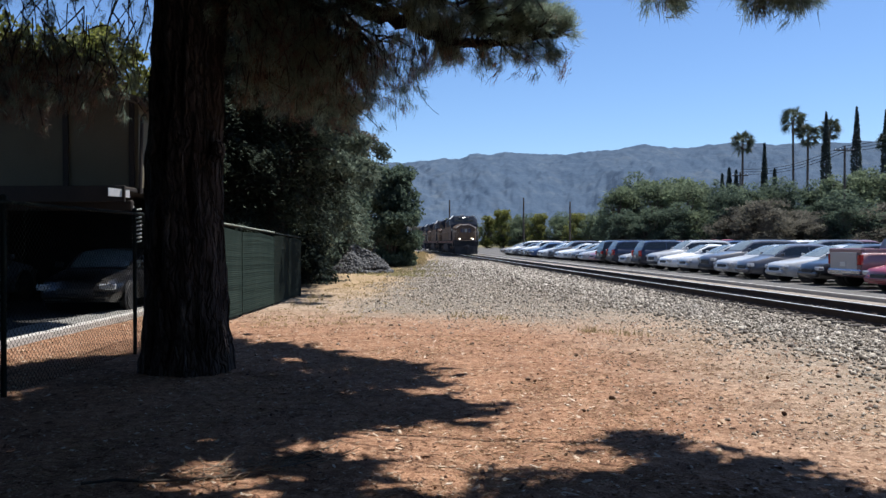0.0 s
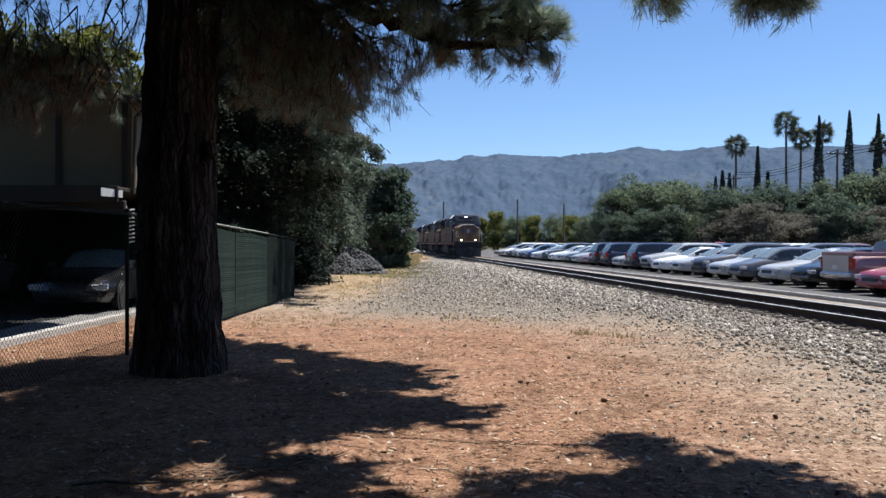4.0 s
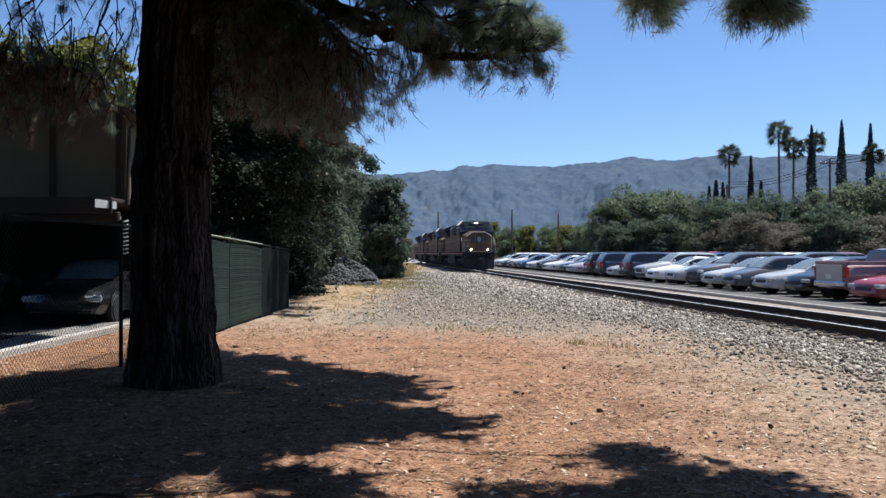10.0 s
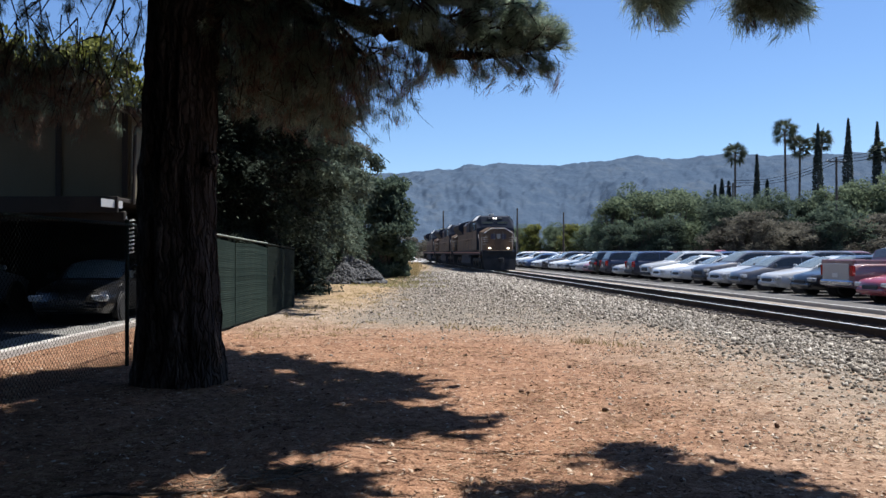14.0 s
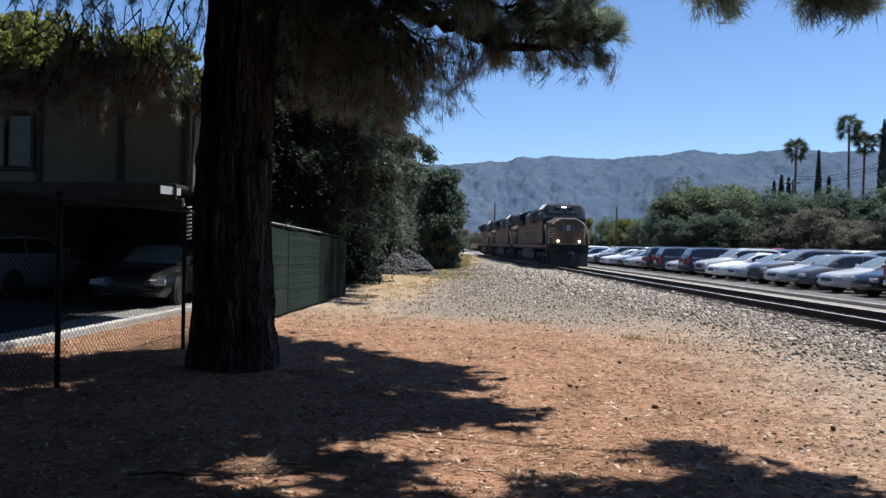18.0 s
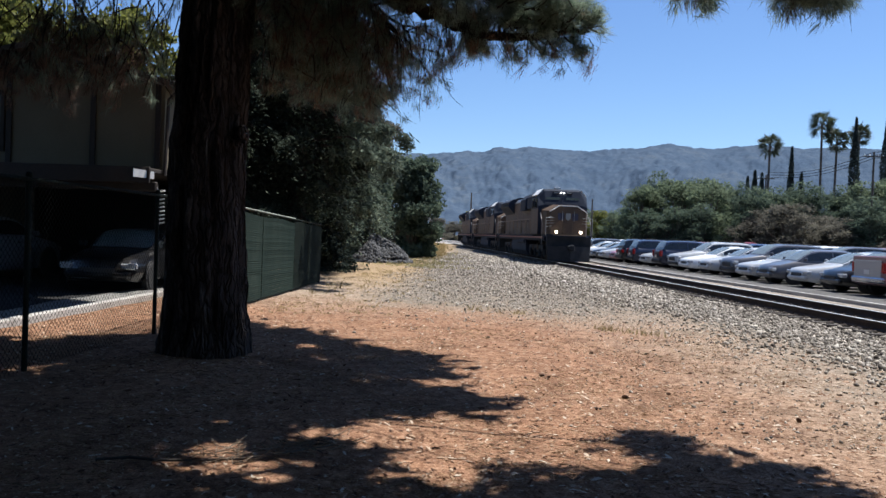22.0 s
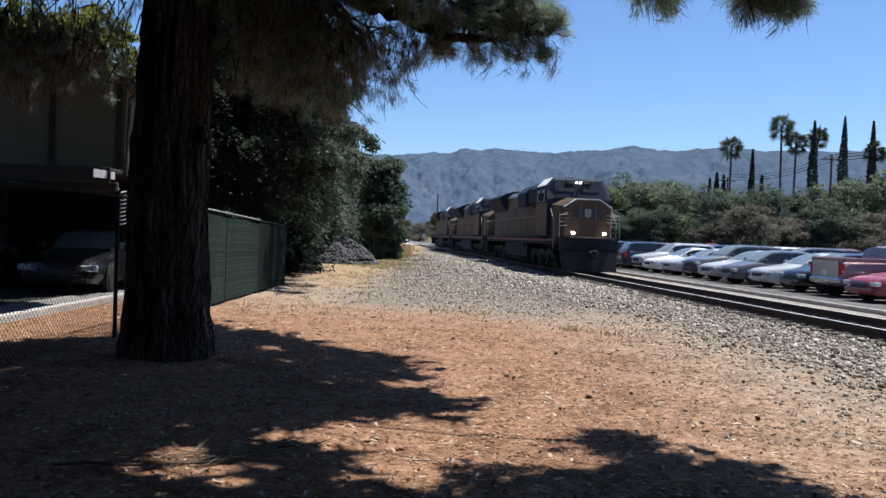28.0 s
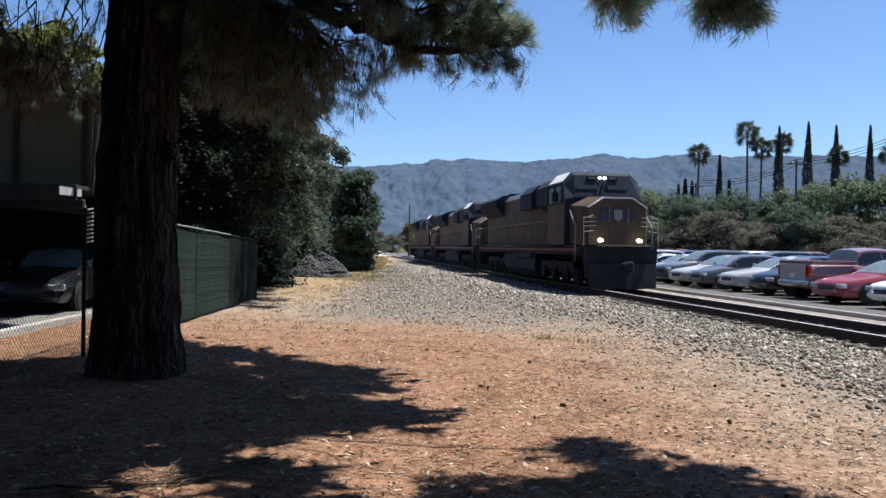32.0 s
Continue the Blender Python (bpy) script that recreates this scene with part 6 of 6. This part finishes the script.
def palm(seed, height, m, crown=2.4):
    rng = np.random.default_rng(seed)
    o = thing("palm_tree", "tall slender fan palm with a tufted crown", "palm tree", "palms beyond the lot", m)
    g = Geo()
    lean = rng.uniform(-0.6, 0.6)
    g.tube([(0, 0, -0.1), (lean * 0.3, 0, height * 0.5), (lean, 0, height - 1.2)], [0.3, 0.19, 0.17], 8)
    part("trunk", g, M_POLE, o)
    v, f = [], []
    for i in range(64):
        a, e = rng.uniform(0, 2 * np.pi), math.asin(rng.uniform(-0.75, 1.0))
        d = np.array([math.cos(a) * math.cos(e), math.sin(a) * math.cos(e), math.sin(e)])
        hub = np.array([lean, 0, height - 1.1 - (0.5 if e < -0.4 else 0)]) + d * crown * rng.uniform(0.25, 0.55)
        side = np.cross(d, (0, 0, 1.0))
        side /= np.linalg.norm(side) + 1e-9
        upv = np.cross(side, d)
        roll = rng.uniform(-1.2, 1.2)
        side, upv = side * math.cos(roll) + upv * math.sin(roll), upv * math.cos(roll) - side * math.sin(roll)
        for j in np.linspace(-1.25, 1.25, 11):
            r = d * math.cos(j) + side * math.sin(j)
            tip = hub + r * crown * 0.55 * rng.uniform(0.8, 1.1) + np.array([0, 0, -0.22])
            n = len(v)
            v += [hub - side * 0.03, hub + upv * 0.05 + r * 0.6 + side * 0.07, tip, hub + r * 0.6 - side * 0.07]
            f.append((n, n + 1, n + 2, n + 3))
        n = len(v)
        st = np.array([lean, 0, height - 1.2])
        v += [st - side * 0.04, st + side * 0.04, hub + side * 0.03, hub - side * 0.03]
        f.append((n, n + 1, n + 2, n + 3))
    ob = new("frond_crown", raw("frond_crown", v, f, M_PALM))
    ob.parent = o
    return o


def cypress(seed, height, radius, m):
    rng = np.random.default_rng(seed)
    o = thing("italian_cypress", "narrow dark columnar cypress", "cypress tree", "cypresses beyond the lot", m)
    part("trunk", Geo().tube([(0, 0, -0.1), (0, 0, height * 0.9)], [0.2, 0.04], 6), M_POLE, o)
    n = 5200
    h = rng.uniform(0.02, 1, n)
    r = radius * np.minimum(1, (1 - h) * 2.6) ** 0.75 * np.minimum(1, 0.45 + h * 3) * rng.uniform(0.72, 1.08, n)
    a = rng.uniform(0, 2 * np.pi, n)
    r *= 1 + 0.12 * np.sin(a * 3 + h * 9)
    p = np.stack([r * np.cos(a), r * np.sin(a), h * height], -1)
    ob = new("foliage", leaf_mesh("foliage", p, rng, 0.2, M_CYPRESS))
    ob.parent = o
    return o


FAR = 140.0
palm(61, 23.6, pose(0.415 * FAR, FAR, 0), 2.7)
palm(62, 20.8, pose(0.4315 * FAR, FAR, 0), 2.5)
palm(63, 19.8, pose(0.3525 * FAR, FAR, 0), 2.4)
palm(64, 22.6, pose(0.4685 * FAR, FAR + 4, 0), 2.4)
palm(65, 20.0, pose(0.5325 * FAR, FAR, 0), 2.3)
palm(66, 20.6, pose(0.592 * FAR, FAR, 0), 2.3)
for i, (sl, h, r) in enumerate(((0.4545, 23.7, 1.15), (0.4915, 24.6, 1.15), (0.527, 24.0, 1.05), (0.5705, 24.2, 1.0), (0.6, 24.0, 1.0), (0.3795, 18.4, 0.75), (0.3365, 14.2, 0.9), (0.328, 13.2, 0.7), (0.345, 13.8, 0.8), (0.392, 14.0, 0.9))):
    cypress(70 + i, h, r * 0.68, pose(sl * FAR, FAR, 0))

# ================= hills =================
def ridge(b):
    base = np.interp(b, [-1.2, -0.6, -0.1, 0.0, 0.35, 0.6, 1.2], [0.075, 0.082, 0.0915, 0.0955, 0.1125, 0.116, 0.107])
    for c, w, h in ((0.025, 0.02, 0.005), (0.065, 0.025, 0.005), (0.228, 0.03, 0.0045), (0.33, 0.04, 0.003), (-0.02, 0.015, 0.002), (-0.2, 0.05, 0.006)):
        base = base + h * np.exp(-(((b - c) / w) ** 2))
    return base


hb = np.concatenate([np.linspace(-1.2, -0.16, 60)[:-1], np.linspace(-0.16, 0.72, 520), np.linspace(0.72, 1.2, 30)[1:]])
ht = np.concatenate([np.linspace(0, 0.9, 120)[:-1], np.linspace(0.9, 1.06, 24), np.linspace(1.06, 1.25, 6)[1:]])


def hill_height(b, t):
    """Height of the hills at a sideways slope b and a depth t from foot (0) to ridge (1)."""
    rise = math.sin(min(t, 1.0) * math.pi / 2) ** 1.15 if t <= 1 else 1 - (t - 1) * 0.8
    spur = noise.fractal(Vector((b * 9, t * 3.0, 0.3)), 0.9, 2.1, 5) * 0.13 * min(1, t * 3) * max(0.0, 1 - t) * 2.2
    rough = noise.fractal(Vector((b * 60, t * 16, 2.0)), 0.8, 2.0, 4)
    tree = abs(noise.noise(Vector((b * 110, t * 20, 7.0)))) + 0.7 * abs(noise.noise(Vector((b * 260, t * 40, 1.0))))
    crest = min(1.0, max(0.0, (t - 0.86) / 0.1))
    return max(-3, ridge(b) * 2500 * max(0.0, rise + spur * 0.55) + 6 * rough * min(1, t * 4) + 6 * tree * (0.7 + 0.6 * rough) * crest)


hv = [(b * (1250 + 1250 * t), 1250 + 1250 * t, hill_height(b, t)) for t in ht for b in hb]
i = np.arange(len(ht) - 1)[:, None] * len(hb) + np.arange(len(hb) - 1)[None]
hf = np.stack([i, i + 1, i + 1 + len(hb), i + len(hb)], -1).reshape(-1, 4)
n = Nodes("hazy_wooded_hillside")
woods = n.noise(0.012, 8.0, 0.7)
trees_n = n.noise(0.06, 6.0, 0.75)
# blue-grey ramp: the haze of distance is in the hillside's colour
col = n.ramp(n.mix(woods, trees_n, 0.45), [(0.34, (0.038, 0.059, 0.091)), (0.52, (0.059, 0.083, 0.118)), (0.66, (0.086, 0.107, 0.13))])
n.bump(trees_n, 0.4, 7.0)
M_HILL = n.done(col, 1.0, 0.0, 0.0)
tagged(new("hills", raw("hills", hv, hf, M_HILL, True)), "long wooded ridge on the horizon, distance haze in its blue-green colour", "hills", kind="structure")

# houses at the foot of the hills
hr = random.Random(9)
tints = [surface("far_house_white", (0.5, 0.5, 0.5), (0.66, 0.65, 0.63), 1, 9, bump=0), surface("far_house_tan", (0.34, 0.28, 0.21), (0.44, 0.37, 0.29), 1, 9, bump=0)]
for k in range(26):
    sl = hr.uniform(-0.08, 0.22)
    t = hr.uniform(0.0, 0.05)
    y = 1250 + 1250 * t
    o = thing("house", "small pale house at the foot of the hills", "house", "houses below the ridge", pose(sl * y, y, hill_height(sl, t) - 2, 0, 0, hr.uniform(-30, 30)))
    w, h = hr.uniform(8, 15), hr.uniform(5, 7)
    part("wall", Geo().box(0, 0, h / 2, w, 9, h), tints[k % 2], o)
    part("roof", Geo().prism([(-w / 2 - 0.6, h), (w / 2 + 0.6, h), (0, h + 2.4)], "y", -5, 5), M_SHINGLE, o)

# ================= poles and wires =================
def utility_pole(x, y, h, arm=True):
    o = thing("utility_pole", "weathered wooden utility pole with a crossarm", "utility pole", "poles along the line", pose(x, y, 0))
    part("pole", Geo().tube([(0, 0, -0.2), (0, 0, h)], [0.17, 0.11], 8), M_POLE, o)
    if arm:
        part("crossarm", Geo().box(0, 0, h - 0.5, 2.4, 0.12, 0.14, 0.02), M_POLE, o)
        for dx in (-1.05, -0.5, 0.5, 1.05):
            part("insulator", Geo().lathe([(0.03, 0), (0.06, 0.03), (0.05, 0.12), (0.01, 0.15)], (dx, 0, h - 0.43), "z", 8), M_WHITE, o)
    return o


utility_pole(-0.006 * 128, 128, 8.2, False)
utility_pole(0.085 * 125, 125, 8.4, False)
utility_pole(0.142 * 130, 130, 8.0, False)
utility_pole(0.477 * 96, 96, 12.8)
utility_pole(0.35 * 120, 120, 11.8)
for k in range(3):
    a, b, c = Vector((0.35 * 120, 120, 11.5 + 0.35 * k)), Vector((0.477 * 96, 96, 12.1 + 0.35 * k)), Vector((0.66 * 70, 70, 13.4 + 0.3 * k))
    for p, q in ((a, b), (b, c)):
        pts = [p.lerp(q, i / 10) - Vector((0, 0, 0.9 * math.sin(math.pi * i / 10))) for i in range(11)]
        solo("power_line", Geo().tube(pts, 0.028, 4), M_WIRE, "thin overhead power line", "cable", "power lines")

shed = thing("shed", "small tan shed among the far trees", "shed", m=pose(0.293 * 100, 100, 0, 0, 0, 15))
part("wall", Geo().box(0, 0, 1.3, 2.6, 2.4, 2.6), tints[1], shed)
part("roof", Geo().box(0, 0, 2.7, 3.2, 3.0, 0.14, 0.03), M_SHINGLE, shed)
part("door", Geo().box(0.2, -1.21, 1.0, 0.9, 0.05, 1.9), M_TRIM, shed)

# pale far road beside the line
g = Geo()
g.add([(-6.0, 130, 0.03), (-1.2, 130, 0.03), (-40, 600, 0.03), (-62, 600, 0.03)], [(0, 1, 2, 3)])
solo("far_road", g, M_CONCRETE, "pale gravel road beyond the train", "road", kind="structure")

# ================= rubble, grass, sticks, cones =================
rr = np.random.default_rng(15)
k = 5200
a, t = rr.uniform(0, 2 * np.pi, k), rr.uniform(0, 1, k) ** 0.6
px, py = 1.75 * t * np.cos(a), 1.5 * t * np.sin(a)
h = 1.42 * np.maximum(0, 1 - t) ** 0.9 * (0.85 + 0.2 * np.sin(3 * a + 1)) + 0.2 * np.exp(-(((px - 1.0) / 0.5) ** 2)) * (t < 0.9)
size = np.clip(rr.lognormal(-2.7, 0.4, k), 0.03, 0.16)
heap = np.stack([px - 4.95 - 0.35 * (1 - t), py + 42.2, h * rr.uniform(0.85, 1.0, k)], -1)
ringp = [[(-4.95 - 0.35 * (1 - q) + 1.66 * q * math.cos(b), 42.2 + 1.42 * q * math.sin(b), 1.36 * max(0, 1 - q) ** 0.9 * (0.85 + 0.2 * math.sin(3 * b + 1)) - 0.06) for b in (2 * math.pi * j / 24 for j in range(24))] for q in (1.0, 0.8, 0.6, 0.4, 0.2, 0.03)]
o = solo("rock_pile", Geo().rings(ringp), M_DARKROCK, "heap of dark grey broken rock beside the track", "rock pile")
big = np.argsort(-size)[:240]
rest = np.argsort(-size)[240:]
ob = tagged(new("small_rubble", scatter_mesh("small_rubble", heap[rest], ROCK_V, ROCK_F, size[rest], M_DARKROCK, 0.8, rng=rr)), kind="stuff")
ob.parent = o
rock_meshes = [scatter_mesh("rock", np.zeros((1, 3)), ROCK_V, ROCK_F, np.ones(1), M_DARKROCK, 0.8, rng=rr) for k in range(6)]
for k, idx in enumerate(big):
    ob = new("rock", rock_meshes[k % 6])
    ob.parent = o
    ob.matrix_basis = Matrix.LocRotScale(tuple(heap[idx]), Euler((0, 0, rr.uniform(0, 6.28))), [float(size[idx])] * 3)


def grass(name, pts, height, rng, mat, label, per=9, rise=1.0):
    k = len(pts)
    base = np.repeat(pts, per, 0) + rng.normal(0, 0.05, (k * per, 3)) * np.array([1, 1, 0])
    d = rng.normal(0, 0.42, (k * per, 3))
    d[:, 2] = rise
    h = height * rng.uniform(0.4, 1.2, (k * per, 1))
    side = np.cross(d, rng.normal(0, 1, (k * per, 3)))
    side /= np.linalg.norm(side, axis=1)[:, None]
    w = (0.006 if rise > 0.5 else 0.0022) * (1 + base[:, 1:2] * 0.03)
    v = np.stack([base - side * w, base + side * w, base + d * h], 1).reshape(-1, 3)
    return tagged(new(name, raw(name, v, np.arange(len(v)).reshape(-1, 3), mat)), label, "grass", kind="stuff")


k = 800
yy = rr.uniform(52, 100, k)
xx = -3.9 + rr.normal(0, 0.9, k) - 0.03 * (yy - 52)
grass("dry_grass", np.stack([xx, yy, 0 * xx], -1), 0.6, rr, M_STRAW, "tall dry straw-coloured grass along the track")
k = 620
yy = 37 + 30 * rr.uniform(0, 1, k) ** 1.5
xx = -2.6 + rr.normal(0, 1.0, k) - 0.02 * (yy - 40) + 0.5 * np.sin(yy * 0.9)
grass("green_grass", np.stack([xx, yy, 0 * xx], -1), 0.12, rr, M_GRASS, "patchy short yellow-green grass beside the ballast", 7)
k = 420
yy = rr.uniform(15, 36, k)
xx = -4.2 + np.abs(rr.normal(0, 1.4, k))
grass("sparse_straw", np.stack([xx, yy, 0 * xx], -1), 0.06, rr, M_STRAW, "sparse dry straw by the fence foot", 6)
k = 30
cx, cy = np.array([2.2, 2.45, 1.75, 3.0, 0.1, 0.9]), np.array([14.3, 14.1, 14.9, 13.9, 17.0, 16.6])
j = rr.integers(0, 6, k)
grass("weed_tufts", np.stack([cx[j] + rr.normal(0, 0.16, k), cy[j] + rr.normal(0, 0.12, k), 0 * cx[j]], -1), 0.13, rr, M_STRAW, "small dry weed tufts at the gravel's edge", 6)
k = 15000
yy = 4.3 + 9.5 * rr.uniform(0, 1, k) ** 1.7
xx = rr.uniform(-3.2, 4.2, k)
grass("needle_litter", np.stack([xx, yy, 0 * xx], -1), 0.1, rr, M_LITTER, "dry needle litter on the soil", 3, 0.05)

# fallen branch with twigs
fb = thing("fallen_branch", "dry fallen branch with forked twigs on the ground", "branch")
part("stem", Geo().tube([(-2.45, 5.26, 0.015), (-2.25, 5.33, 0.02), (-2.05, 5.26, 0.03), (-1.8, 5.33, 0.02), (-1.5, 5.36, 0.035), (-1.2, 5.5, 0.06), (-0.95, 5.75, 0.05)], [0.010, 0.010, 0.010, 0.009, 0.008, 0.006, 0.004], 7), M_POLE, fb, "dark bark-covered stem")
sr = random.Random(3)
for k in range(120):
    t = sr.random() ** 0.7
    x, y = -2.0 + 1.05 * t + sr.uniform(-0.1, 0.1), 5.3 + 0.6 * t * t + sr.uniform(-0.1, 0.24)
    a = sr.uniform(0, 6.28)
    ln = sr.uniform(0.06, 0.3)
    z = sr.uniform(0.012, 0.05)
    part("twig", Geo().tube([(x, y, z), (x + ln * 0.5 * math.cos(a), y + ln * 0.5 * math.sin(a), z + sr.uniform(-0.005, 0.03)), (x + ln * math.cos(a + sr.uniform(-0.5, 0.5)), y + ln * math.sin(a + 0.2), z + sr.uniform(-0.008, 0.07))], [0.0042, 0.0032, 0.0016], 5), M_STICK, fb)

CONE = Geo()
for k in range(5):
    CONE.lathe([(0.012, 0.012 + 0.02 * k), (0.036 - 0.005 * abs(k - 1.4), 0.018 + 0.02 * k), (0.01, 0.034 + 0.02 * k)], (0, 0, 0), "y", 9)
cone_mesh = CONE.mesh("pine_cone", surface("brown_cone_scales", (0.05, 0.028, 0.018), (0.13, 0.075, 0.045), 30, 90, 0.85, bump=0.4))
cr = random.Random(12)
CONES = [(0.80, 9.3), (0.92, 9.25), (2.29, 6.85), (3.4, 8.3), (2.55, 7.1), (1.55, 8.2), (2.1, 8.5), (3.0, 7.4), (1.2, 7.6), (3.6, 9.4), (2.7, 9.9), (4.0, 8.8), (0.3, 12.6), (-1.2, 15.3), (1.7, 11.3)]
for x, y in CONES:
    ob = tagged(new("pine_cone", cone_mesh), "fallen brown pine cone on the soil", "pine cone", "fallen pine cones")
    s = cr.uniform(0.45, 0.8)
    ob.matrix_basis = Matrix.LocRotScale((x, y, 0.025 * s), Euler((cr.uniform(-0.3, 0.3), 0, cr.uniform(0, 6.3))), (s, s, s))


# ================= what moves =================
def motions():
    speed = 1.965 / 0.995
    head = 2.65
    steps = [k * 0.32 for k in range(101)]
    for loco, back in TRAIN:
        rows = []
        for t in (0, 8, 16, 24, 32):
            p = along(0, 31.42 + speed * (32 - t) - head + back + 0.2, 0.15)
            rows.append((t, pose(p.x, p.y, p.z, 0, 0, 5.71)))
        walk(loco, rows)
    for w, y in WHEELS:
        walk(w, [(t, pose(0, y, 0.535, math.degrees(speed * t / 0.535), 0, 0)) for t in steps])


motions()
